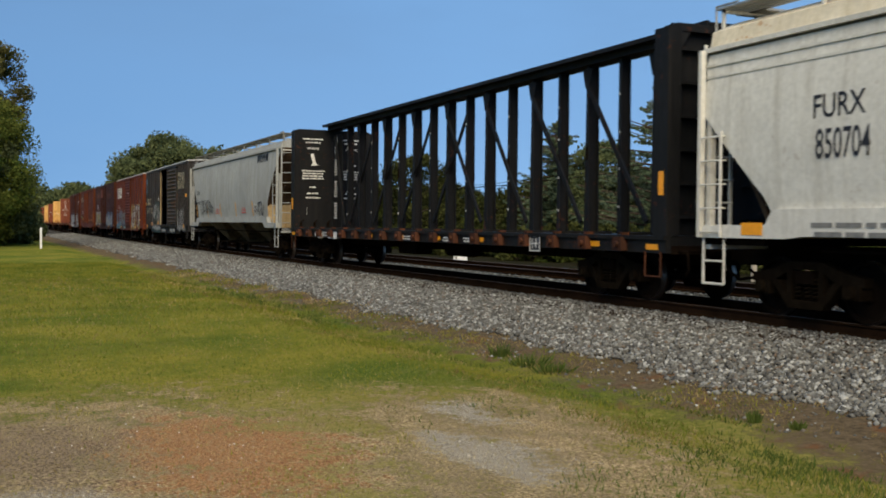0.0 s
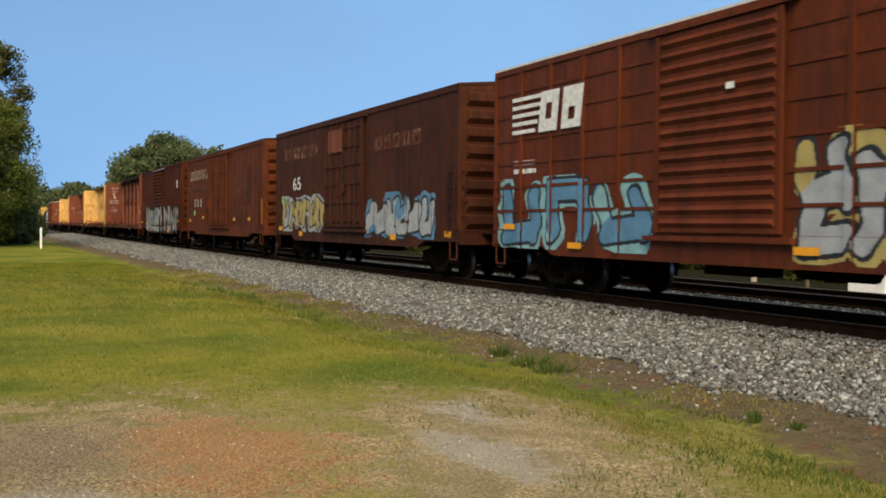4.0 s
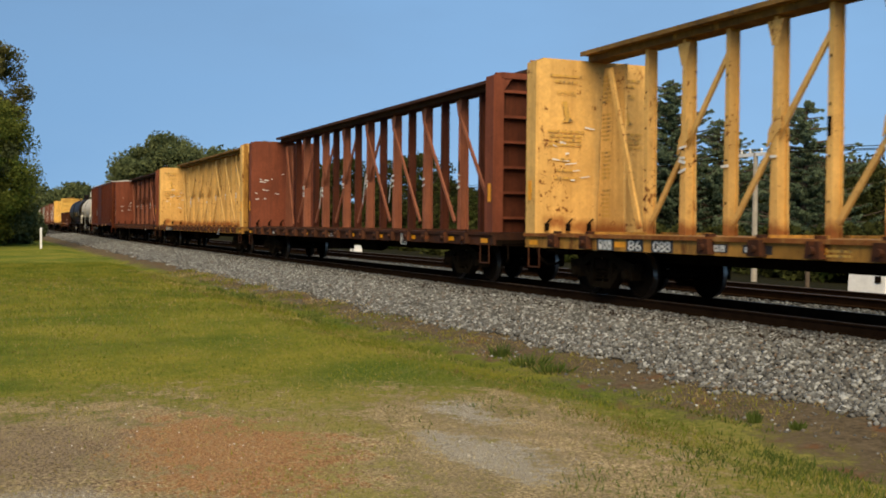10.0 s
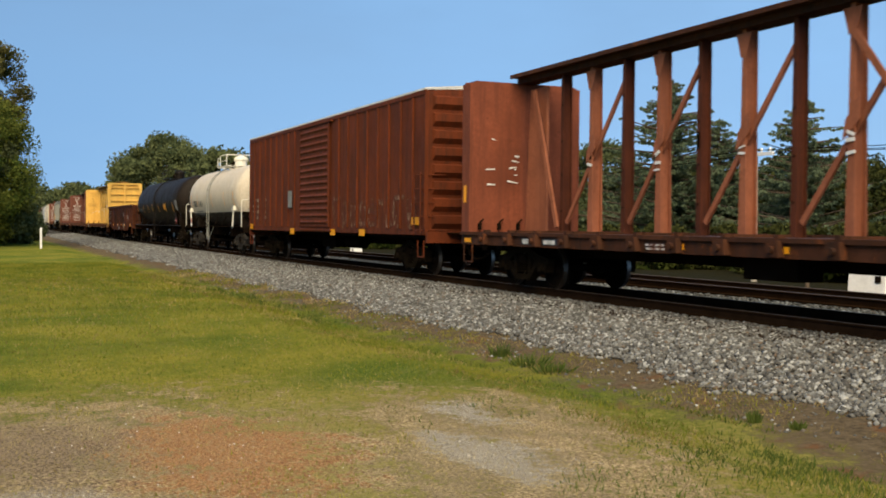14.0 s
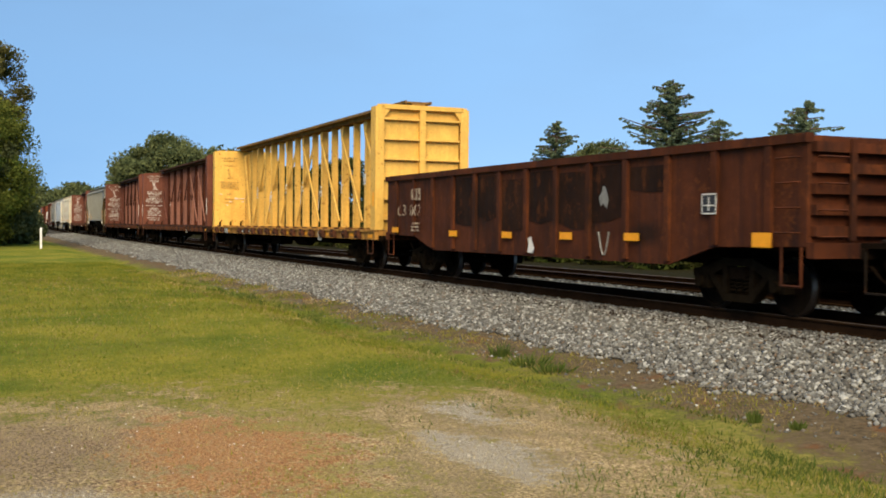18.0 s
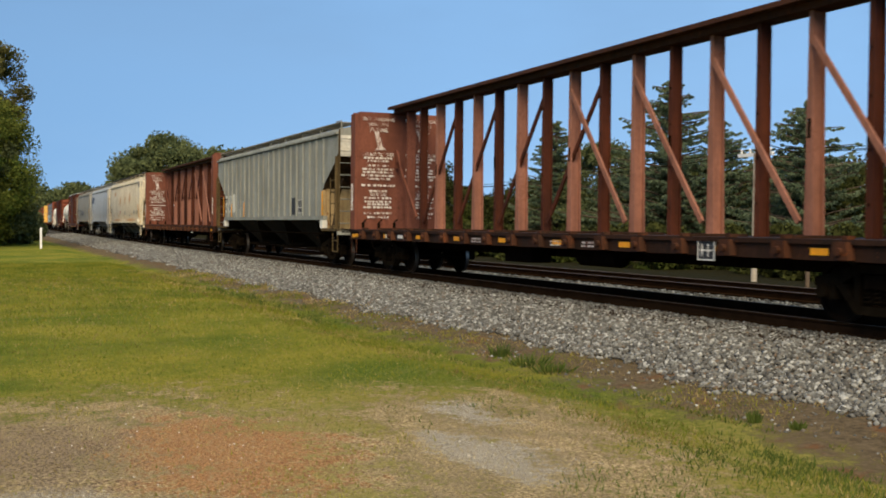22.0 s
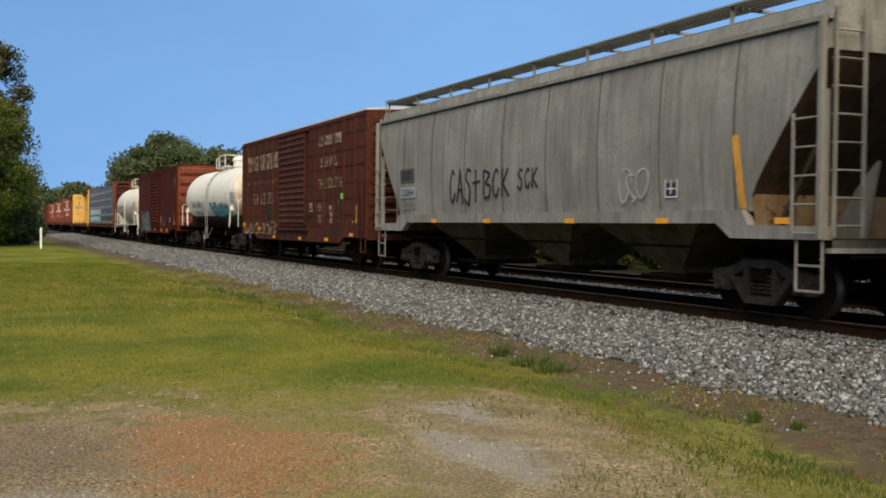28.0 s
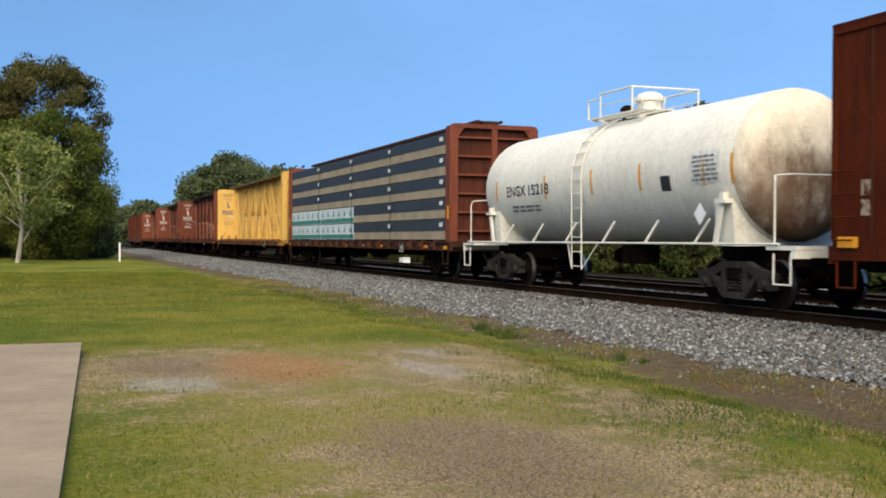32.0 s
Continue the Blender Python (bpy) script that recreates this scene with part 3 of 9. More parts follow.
def ground_material():
    """Mown grass, thin and dry in places, worn to red and tan earth near the drive, bare soil along the stone."""
    m, nt, b = nodes_of("grass_and_earth")
    tc = nt.nodes.new("ShaderNodeTexCoord")
    P = tc.outputs["Object"]
    sep = nt.nodes.new("ShaderNodeSeparateXYZ")
    nt.links.new(P, sep.inputs[0])
    n5 = _noise(nt, P, 160, 2, 0.6)
    n1, n2, n3, n4 = _noise(nt, P, 0.35, 5), _noise(nt, P, 1.6, 6, 0.65), _noise(nt, P, 14, 5, 0.7), _noise(nt, P, 40, 4, 0.75)
    grass = _mix(nt, _range(nt, n1, 0.38, 0.62), (0.100, 0.148, 0.018), (0.31, 0.270, 0.040))
    grass = _mix(nt, _range(nt, n3, 0.4, 0.72, 0, 0.7), grass, (0.065, 0.100, 0.013))
    grass = _mix(nt, _range(nt, n2, 0.56, 0.75, 0, 0.6), grass, (0.32, 0.25, 0.085))
    grass = _mix(nt, _range(nt, n4, 0.50, 0.68, 0, 0.6), grass, (0.045, 0.072, 0.012))
    grass = _mix(nt, _range(nt, n4, 0.50, 0.32, 0, 0.45), grass, (0.30, 0.27, 0.07))
    stone = _mix(nt, _range(nt, n5, 0.40, 0.60), (0.10, 0.085, 0.06), (0.58, 0.53, 0.43))
    tan = _mix(nt, _range(nt, n4, 0.40, 0.62), (0.14, 0.098, 0.052), (0.66, 0.51, 0.29))
    tan = _mix(nt, _range(nt, n2, 0.42, 0.6, 0, 0.6), tan, (0.20, 0.155, 0.105))
    tan = _mix(nt, _range(nt, n3, 0.52, 0.7, 0, 0.5), tan, (0.22, 0.20, 0.06))
    red = _mix(nt, _range(nt, n4, 0.36, 0.66), (0.17, 0.078, 0.032), (0.56, 0.30, 0.135))
    red = _mix(nt, _range(nt, n3, 0.52, 0.66, 0, 0.75), red, (0.40, 0.30, 0.16))
    red = _mix(nt, _range(nt, n5, 0.6, 0.7, 0, 0.8), red, (0.50, 0.36, 0.24))

    def spot(cx, cy, rx, ry, soft=0.15, wob=3.2):
        dx = _math(nt, "MULTIPLY", _math(nt, "SUBTRACT", sep.outputs[0], cx), 1 / rx)
        dy = _math(nt, "MULTIPLY", _math(nt, "SUBTRACT", sep.outputs[1], cy), 1 / ry)
        d = _math(nt, "SQRT", _math(nt, "ADD", _math(nt, "MULTIPLY", dx, dx), _math(nt, "MULTIPLY", dy, dy)), 0.0)
        d = _math(nt, "ADD", d, _math(nt, "MULTIPLY", _math(nt, "SUBTRACT", n2, 0.5), wob))
        d = _math(nt, "ADD", d, _math(nt, "MULTIPLY", _math(nt, "SUBTRACT", n3, 0.5), 2.6))
        d = _math(nt, "ADD", d, _math(nt, "MULTIPLY", _math(nt, "SUBTRACT", n4, 0.5), 2.0))
        return _range(nt, d, 1 - soft, 1 + soft, 1.0, 0.0)

    c = grass
    # the lawn dries out to straw round the worn places
    for cx, cy, rx, ry in DRY:
        c = _mix(nt, _math(nt, "MULTIPLY", spot(cx, cy, rx, ry, 0.5, 2.0), 0.72), c, _mix(nt, _range(nt, n4, 0.36, 0.66), (0.195, 0.162, 0.05), (0.54, 0.43, 0.18)))
    for cx, cy, rx, ry in WORN:
        c = _mix(nt, _math(nt, "MULTIPLY", spot(cx, cy, rx, ry, 0.16), 0.9), c, tan)
    for cx, cy, rx, ry in GRAVELLY:
        c = _mix(nt, _math(nt, "MULTIPLY", spot(cx, cy, rx, ry, 0.15, 3.2), 0.9), c, stone)
    for cx, cy, rx, ry in REDDISH:
        c = _mix(nt, _math(nt, "MULTIPLY", spot(cx, cy, rx, ry, 0.15), 0.9), c, red)
    dark = _mix(nt, _range(nt, n4, 0.38, 0.64), (0.10, 0.073, 0.046), (0.39, 0.295, 0.19))
    for cx, cy, rx, ry in DARKISH:
        c = _mix(nt, _math(nt, "MULTIPLY", spot(cx, cy, rx, ry, 0.25), 0.85), c, dark)
    edge = _math(nt, "ADD", sep.outputs[1], _math(nt, "MULTIPLY", _math(nt, "SUBTRACT", n2, 0.5), 2.6))
    edge = _math(nt, "ADD", edge, _math(nt, "MULTIPLY", _math(nt, "SUBTRACT", n3, 0.5), 1.4))
    # the bare soil swings in towards the drive
    edge = _math(nt, "ADD", edge, _math(nt, "MINIMUM", _math(nt, "MAXIMUM", _math(nt, "MULTIPLY", _math(nt, "ADD", sep.outputs[0], 8.0), 0.18), 0.0), 0.9))
    soil = _mix(nt, _range(nt, n3, 0.35, 0.7), (0.080, 0.060, 0.036), (0.205, 0.155, 0.095))
    soil = _mix(nt, _range(nt, n2, 0.58, 0.68, 0, 0.7), soil, (0.20, 0.085, 0.035))
    soil = _mix(nt, _range(nt, n4, 0.55, 0.7, 0, 0.6), soil, (0.10, 0.08, 0.055))
    c = _mix(nt, _range(nt, edge, 6.2, 6.75), c, soil)
    # ground past the tracks: near-black, with shade mixed into its colour
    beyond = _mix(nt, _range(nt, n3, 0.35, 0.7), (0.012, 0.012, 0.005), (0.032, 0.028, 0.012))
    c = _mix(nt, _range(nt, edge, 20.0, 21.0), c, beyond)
    c = _mix(nt, 0.20, c, (0, 0, 0))
    nt.links.new(c, b.inputs["Base Color"])
    b.inputs["Roughness"].default_value = 0.95
    b.inputs["Specular IOR Level"].default_value = 0.02
    _bump(nt, b, _math(nt, "ADD", n3, _math(nt, "MULTIPLY", n4, 0.6)), 0.8, 0.05)
    return m


DRY = [(-7.4, 1.9, 2.9, 3.6), (-2.6, 2.0, 3.6, 1.8)]
WORN = [(-8.0, 0.9, 2.9, 1.7), (-8.4, 4.2, 1.7, 1.15), (-6.7, 3.5, 1.5, 1.2), (-1.4, 2.2, 2.6, 1.5), (-3.5, 4.4, 1.5, 0.7)]
GRAVELLY = [(-8.9, 4.1, 0.62, 0.28), (-7.2, 3.6, 0.8, 0.36), (-6.5, 0.3, 0.6, 0.5)]
REDDISH = [(-7.95, 1.7, 1.5, 0.75)]
DARKISH = [(-8.4, 0.45, 1.1, 0.6), (-2.0, 2.0, 1.8, 0.75)]
GROUND = ground_material()


def ballast_material(name, lo, hi):
    m, nt, b = nodes_of(name)
    tc = nt.nodes.new("ShaderNodeTexCoord")
    vo = nt.nodes.new("ShaderNodeTexVoronoi")
    vo.inputs["Scale"].default_value = 17
    nt.links.new(tc.outputs["Object"], vo.inputs["Vector"])
    sep = nt.nodes.new("ShaderNodeSeparateXYZ")
    nt.links.new(vo.outputs["Color"], sep.inputs[0])
    c = _mix(nt, sep.outputs[0], lo, hi)
    # gaps between the stones get their shade from the colour
    c = _mix(nt, _range(nt, vo.outputs["Distance"], 0.3, 0.65, 0, 0.85), c, tone(lo, 0.25))
    nt.links.new(c, b.inputs["Base Color"])
    b.inputs["Roughness"].default_value = 0.95
    b.inputs["Specular IOR Level"].default_value = 0.0
    _bump(nt, b, _range(nt, vo.outputs["Distance"], 0, 0.6, 1, 0), 1.0, 0.05)
    return m


BALLAST = ballast_material("ballast_bed", (0.040, 0.038, 0.035), (0.15, 0.147, 0.138))


def stone_material(name="crushed_stone", warm=None):
    m, nt, b = nodes_of(name)
    g = nt.nodes.new("ShaderNodeNewGeometry")
    r = nt.nodes.new("ShaderNodeValToRGB")
    e = r.color_ramp.elements
    e[0].color, e[1].color = (0.043, 0.043, 0.040, 1), (0.35, 0.355, 0.335, 1)
    for p, col in ((0.3, (0.080, 0.080, 0.074, 1)), (0.55, (0.118, 0.119, 0.110, 1)), (0.60, (0.11, 0.078, 0.052, 1)), (0.66, (0.122, 0.125, 0.117, 1)), (0.88, (0.21, 0.215, 0.205, 1))):
        k = e.new(p)
        k.color = col
    nt.links.new(g.outputs["Random Per Island"], r.inputs[0])
    tc = nt.nodes.new("ShaderNodeTexCoord")
    c = _mix(nt, _range(nt, _noise(nt, tc.outputs["Object"], 25, 3), 0.4, 0.7, 0, 0.35), r.outputs[0], (0.12, 0.11, 0.10))
    if warm:
        c = _mix(nt, 0.62, c, _mix(nt, g.outputs["Random Per Island"], tone(warm, 0.5), tone(warm, 1.5)))
    nt.links.new(c, b.inputs["Base Color"])
    b.inputs["Roughness"].default_value = 0.9
    b.inputs["Specular IOR Level"].default_value = 0.03
    return m


STONE = stone_material()
GRAVEL = stone_material("tan_gravel", (0.42, 0.37, 0.28))
OILSTONE = plain("oily_shaded_stone", (0.022, 0.016, 0.012), 0.8, 0, 0.4, 30, 0)
BLADE = foliage("grass_blades", (0.088, 0.124, 0.017), (0.250, 0.222, 0.034), 0.4, 1.25, 0.9)
SPECK = plain("white_pebble", (0.60, 0.55, 0.47), 0.9, 0, 0.2, 30, 0)
REDGRIT = plain("red_grit", (0.29, 0.135, 0.055), 0.9, 0, 0.35, 30, 0)
# oil stain, blackened further for the shade under the train
OILY = ballast_material("oily_shaded_ballast", (0.007, 0.0048, 0.0034), (0.020, 0.015, 0.011))
STRAW = foliage("dry_grass_blades", (0.13, 0.095, 0.030), (0.42, 0.325, 0.140), 0.35)
WEED = foliage("weed_leaves", (0.045, 0.072, 0.016), (0.115, 0.140, 0.034), 0.3)

# ---- running gear, made once ----
WR = 0.44
_w = Shape()
for _s in (-1, 1):
    _w.lathe([(_s * 0.70, 0.07), (_s * 0.70, 0.14), (_s * 0.735, 0.17), (_s * 0.735, 0.37), (_s * 0.69, 0.385), (_s * 0.69, WR + 0.028), (_s * 0.715, WR + 0.02), (_s * 0.72, WR),
              (_s * 0.815, WR - 0.005), (_s * 0.82, 0.37), (_s * 0.765, 0.36), (_s * 0.765, 0.17), (_s * 0.83, 0.13), (_s * 0.83, 0.07)],
             "y", 24, [0, 0, 0, 0, 0, 0, 0, 1, 0, 0, 0, 0, 0])
_w.lathe([(-1.06, 0.0), (-1.06, 0.085), (1.06, 0.085), (1.06, 0.0)], "y", 10)
WHEELSET = _w.data("wheelset", [WHEEL, TREAD], 35)


def sideframe_mesh(material):
    """A cast side frame centred on the truck, in the plane y = 0."""
    s = Shape()
    d0, d1 = -0.09, 0.09
    top = [(-1.12, 0.52), (-0.62, 0.55), (-0.30, 0.72), (0.30, 0.72), (0.62, 0.55), (1.12, 0.52), (1.12, 0.64), (0.66, 0.72), (0.34, 0.84), (-0.34, 0.84), (-0.66, 0.72), (-1.12, 0.64)]
    s.prism(top, d0, d1)
    s.prism([(-0.72, 0.56), (-0.34, 0.16), (0.34, 0.16), (0.72, 0.56), (0.56, 0.56), (0.30, 0.28), (-0.30, 0.28), (-0.56, 0.56)], d0, d1)
    for k in (-1, 1):
        s.box(k * 0.32 - 0.05, k * 0.32 + 0.05, d0, d1, 0.26, 0.74)
        s.box(k * 0.9 - 0.17, k * 0.9 + 0.17, d0 - 0.01, d1 + 0.01, 0.34, 0.56)
    return s.data("sideframe", [material], 35)


def bearing_mesh(material):
    return Shape().lathe([(-0.17, 0.0), (-0.17, 0.085), (-0.115, 0.105), (-0.101, 0.105), (-0.101, 0.0)], "y", 12).data("axle_bearing", [material], 35)


def spring_mesh(material):
    s = Shape()
    for k in (-0.17, 0.0, 0.17):
        n, turns = 26, 5
        pts = [(k + 0.062 * math.cos(i / n * turns * math.tau), 0.062 * math.sin(i / n * turns * math.tau), 0.29 + 0.30 * i / n) for i in range(n + 1)]
        s.tube(pts, 0.017, 4)
    return s.data("spring_nest", [material])


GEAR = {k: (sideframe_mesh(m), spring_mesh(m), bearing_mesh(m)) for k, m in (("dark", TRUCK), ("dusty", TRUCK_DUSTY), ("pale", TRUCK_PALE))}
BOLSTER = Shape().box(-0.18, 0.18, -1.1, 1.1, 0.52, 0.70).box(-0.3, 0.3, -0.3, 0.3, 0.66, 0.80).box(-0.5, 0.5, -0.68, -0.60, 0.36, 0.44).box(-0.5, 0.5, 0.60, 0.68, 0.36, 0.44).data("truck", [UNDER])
_c = Shape().box(0.0, 0.55, -0.09, 0.09, 0.76, 0.96)
_c.prism([(0.50, 0.70), (0.78, 0.70), (0.86, 0.80), (0.86, 0.98), (0.74, 1.04), (0.50, 1.02)], -0.14, 0.14)
_c.tube([(0.05, -0.35, 0.78), (0.25, -0.36, 0.60), (0.48, -0.30, 0.46), (0.70, -0.2, 0.50), (0.82, -0.1, 0.62)], 0.028, 6)
_c.rod((0.02, -1.1, 0.92), (0.02, -0.1, 0.92), 0.02, 5)
COUPLER = _c.data("coupler", [UNDER])
HANDWHEEL = Shape().lathe([(-0.02, 0.26), (0.0, 0.285), (0.02, 0.26), (0.0, 0.235), (-0.02, 0.26)], "x", 20).rod((-0.1, 0, 0), (0.02, 0, 0), 0.03, 8)
for _k in range(4):
    _q = _k * math.pi / 4
    HANDWHEEL.rod((0, 0.25 * math.cos(_q), 0.25 * math.sin(_q)), (0, -0.25 * math.cos(_q), -0.25 * math.sin(_q)), 0.013, 5)
HANDWHEEL = HANDWHEEL.data("hand_brake_wheel", [TRUCK], 40)

TRAIN = []      # (car, s of its centre)
WHEELS = []


def car(name, L, R, label, category, trucks, pale="dark"):
    """The empty that carries a car between L and R metres along the train, with its trucks and couplers."""
    ob = thing(name, None, label, category, "cars of the freight train")
    TRAIN.append((ob, (L + R) / 2))
    for k in (-1, 1):
        tr = part("truck", BOLSTER, None, ob, at=(k * trucks, 0, 0))
        for y in (-1.0, 1.0):
            part("sideframe", GEAR[pale][0], None, tr, at=(0, y, 0))
            part("spring_nest", GEAR[pale][1], None, tr, at=(0, y * 1.02, 0))
            for x in (-0.9, 0.9):
                o = part("axle_bearing", GEAR[pale][2], None, tr, at=(x, y, WR))
                o.rotation_euler = (0, 0, 0 if y < 0 else math.pi)
        for x in (-0.9, 0.9):
            w = part("wheelset", WHEELSET, None, tr)
            w.matrix_parent_inverse = Matrix.Translation((x, 0, WR))
            WHEELS.append(w)
        c = part("coupler", COUPLER, None, ob, at=(k * (R - L) / 2 - k * 0.02, 0, 0))
        if k < 0:
            c.rotation_euler = (0, 0, math.pi)
    return ob, (R - L) / 2


def ladder(ob, x0, x1, y, z0, z1, n, material, name="ladder", r=0.016, outward=0.07):
    s = Shape()
    for x in (x0, x1):
        s.box(x - 0.022, x + 0.022, y - outward - 0.012, y - outward + 0.012, z0 - 0.08, z1 + 0.08)
    for i in range(n):
        z = z0 + (z1 - z0) * i / max(1, n - 1)
        s.rod((x0, y - outward, z), (x1, y - outward, z), r, 5)
        for x in (x0, x1):
            s.rod((x, y - outward, z), (x, y + 0.01, z), r * 0.8, 4)
    return part(name, s, material, ob)


def grab_irons(ob, x0, x1, y, zs, material):
    for z in zs:
        part("grab_iron", Shape().tube([(x0, y, z), (x0, y - 0.07, z), (x1, y - 0.07, z), (x1, y, z)], 0.013, 4), material, ob)


def end_ladder(ob, x, out, y0, y1, z0, z1, n, material):
    for i in range(n):
        z = z0 + (z1 - z0) * i / max(1, n - 1)
        part("end_rung", Shape().tube([(x, y0, z), (x + out * 0.09, y0, z), (x + out * 0.09, y1, z), (x, y1, z)], 0.015, 4), material, ob)


def reflectors(ob, spots, y, w=0.30, h=0.12):
    for x, z in spots:
        part("reflector", Shape().box(x - w / 2, x + w / 2, y - 0.006, y, z - 0.38 * h, z + 0.38 * h), AMBER, ob, "amber reflective sheet")


def strip(ob, x, w, z0, z1, side, lean=0.0, material=None, label="faded amber strip"):
    """A reflective strip laid on a bowed side; side(z) is the y of the sheet."""
    s = Shape()
    n = 5
    zs = [z0 + (z1 - z0) * i / n for i in range(n + 1)]
    s.v = [(x + k * w / 2 + lean * (z - z0) / (z1 - z0), side(z) - 0.003, z) for z in zs for k in (-1, 1)]
    s.f = [(2 * i, 2 * i + 1, 2 * i + 3, 2 * i + 2) for i in range(n)]
    s.m = [0] * n
    return part("reflector", s, material or AMBER, ob, label)


def spray(ob, x0, x1, z0, z1, depth, seed, fill, edge, n=6, thick=0.16, extra=None, label="", rim=0.07, gap=0.024, tall=999, square=False):
    """Sprayed lettering that follows the ribs: overlapping strokes, filled and outlined, in narrow columns. depth(x) is the y of the steel."""
    rng = random.Random(seed)
    strokes = []
    p = (x1 - x0) / n
    h = z1 - z0
    for i in range(n):
        cx = x0 + (i + 0.5) * p
        lean = rng.uniform(-0.3, 0.3)
        edge_in = min(0.3 * h, thick + rim)
        a, b = z0 + edge_in + rng.uniform(0.0, 0.08) * h, z1 - edge_in - rng.uniform(0.0, 0.2) * h
        wob = p * 0.30
        kind = rng.randrange(4)
        strokes.append((cx - wob, a, cx - wob + lean, b))
        if kind in (0, 1):
            strokes.append((cx + wob, a + rng.uniform(0, 0.1) * h, cx + wob + lean, b - rng.uniform(0, 0.2) * h))
        if kind in (0, 2):
            strokes.append((cx - wob + lean, b, cx + wob, b - rng.uniform(0, 0.25) * h))
        if kind in (1, 3):
            strokes.append((cx - wob, a, cx + wob, a + rng.uniform(-0.05, 0.1) * h))
        if kind == 3:
            strokes.append((cx - wob, (a + b) / 2, cx + wob, (a + b) / 2 + rng.uniform(-0.1, 0.2) * h))
            strokes.append((cx + wob, (a + b) / 2, cx + wob * 0.8, b))
    S = np.array(strokes)
    step = gap
    xs = np.arange(x0 - 0.1, x1 + 0.1, step)
    zs = np.arange(z0, z1, step * 0.8)
    X, Z = np.meshgrid(xs + step / 2, zs, indexing="ij")
    Xw = X + (0.02 if square else 0.07) * np.sin(Z * 5 + seed) + (0.02 if square else 0.035) * np.sin(Z * 11 + X * 3)
    d = np.full(X.shape, 9.0)
    for ax, az, bx_, bz in S:
        vx, vz = bx_ - ax, bz - az
        t = np.clip(((Xw - ax) * vx + (Z - az) * vz) / (vx * vx + vz * vz + 1e-9), 0, 1)
        if square:
            l = math.hypot(vx, vz) + 1e-9
            ex, ez = Xw - ax - t * vx, Z - az - t * vz
            d = np.minimum(d, np.maximum(np.abs(ex * vz - ez * vx) / l, np.abs(ex * vx + ez * vz) / l))
        else:
            d = np.minimum(d, np.hypot(Xw - ax - t * vx, Z - az - t * vz))
    ids = np.where(d < thick, 1, np.where(d < thick + rim, 2, 0))
    if extra is not None:
        cloud = d + 0.10 * np.sin(X * 2.3 + seed) + 0.07 * np.sin(Z * 6 + X * 3)
        ids = np.where((ids == 0) & (cloud < thick + rim + (0.06 if square else 0.10)), 3, ids)
        ids = np.where((ids == 1) & (not square) & (np.sin(X * 2.7 + seed) + np.sin(Z * 3.1 - X * 1.3 + seed) > 1.35), 3, ids)
    s = Shape()
    for i, x in enumerate(xs):
        y = depth(x + step / 2) - 0.005
        j = 0
        while j < len(zs):
            k = ids[i, j]
            low = zs[j] < 1.2
            e = j
            while e + 1 < len(zs) and e - j < tall and ids[i, e + 1] == k and (zs[e + 1] < 1.2) == low:
                e += 1
            if k:
                za, zb = zs[j], zs[e] + step * 0.8
                yy = min(y, -1.519) if low else y
                s.add([(x, yy, za), (x + step, yy, za), (x + step, yy, zb), (x, yy, zb)], [(0, 1, 2, 3)], int(k) - 1)
            j = e + 1
    return part("graffiti", s, [fill, edge, extra or fill], ob, label or "sprayed graffiti lettering")


def scrawl(ob, x0, x1, z0, z1, y, seed, material, n=7, r=0.02, label=""):
    """A thin one-line tag."""
    rng = random.Random(seed)
    s = Shape()
    p, h = (x1 - x0) / n, z1 - z0
    pts = []
    for i in range(n):
        up, dn, w, back = rng.uniform(0.4, 1.0), rng.uniform(0.0, 0.4), rng.uniform(0.2, 0.8), rng.uniform(-1.2, 1.4)
        for t in range(8):
            q = t / 8 * math.tau
            pts.append((x0 + (i + 0.5 + t / 8 * 0.9) * p - w * p * back * math.sin(q), z0 + h * (dn + (up - dn) * (0.5 - 0.5 * math.cos(q)))))
    for u, v in zip(pts, pts[1:]):
        s.bar((u[0], y, u[1]), (v[0] + 0.001, y, v[1] + 0.001), r * rng.uniform(1.4, 2.2), 0.004)
    return part("graffiti", s, material, ob, label or "thin sprayed tag")


def loops(ob, x0, x1, z0, z1, y, seed, material, n=6, r=0.02, label=""):
    """A one-line tag of overlapping bubble outlines."""
    rng = random.Random(seed)
    s = Shape()
    p, h = (x1 - x0) / n, z1 - z0
    for i in range(n):
        cx, cz = x0 + (i + 0.5) * p, z0 + h * rng.uniform(0.40, 0.58)
        rx, rz, tilt = p * rng.uniform(0.5, 0.8), h * rng.uniform(0.28, 0.46), rng.uniform(-0.5, 0.5)
        k = rng.uniform(0.0, 0.14)
        pts = []
        for t in range(15):
            q = t / 14 * math.tau * rng.uniform(0.93, 1.0) + i
            w = 1 + k * math.sin(3 * q)
            pts.append((cx + rx * w * math.cos(q) + tilt * rz * math.sin(q), cz + rz * w * math.sin(q)))
        if i % 2:
            pts = pts[:10] + [(cx + rx * rng.uniform(-0.4, 0.4), z0), (cx + rx * 0.5, z0 + 0.1 * h)]
        for u, v in zip(pts, pts[1:]):
            s.bar((u[0], y, u[1]), (v[0] + 0.001, y, v[1] + 0.001), r * rng.uniform(1.3, 2.0), 0.004)
    return part("graffiti", s, material, ob, label or "looping sprayed tag")


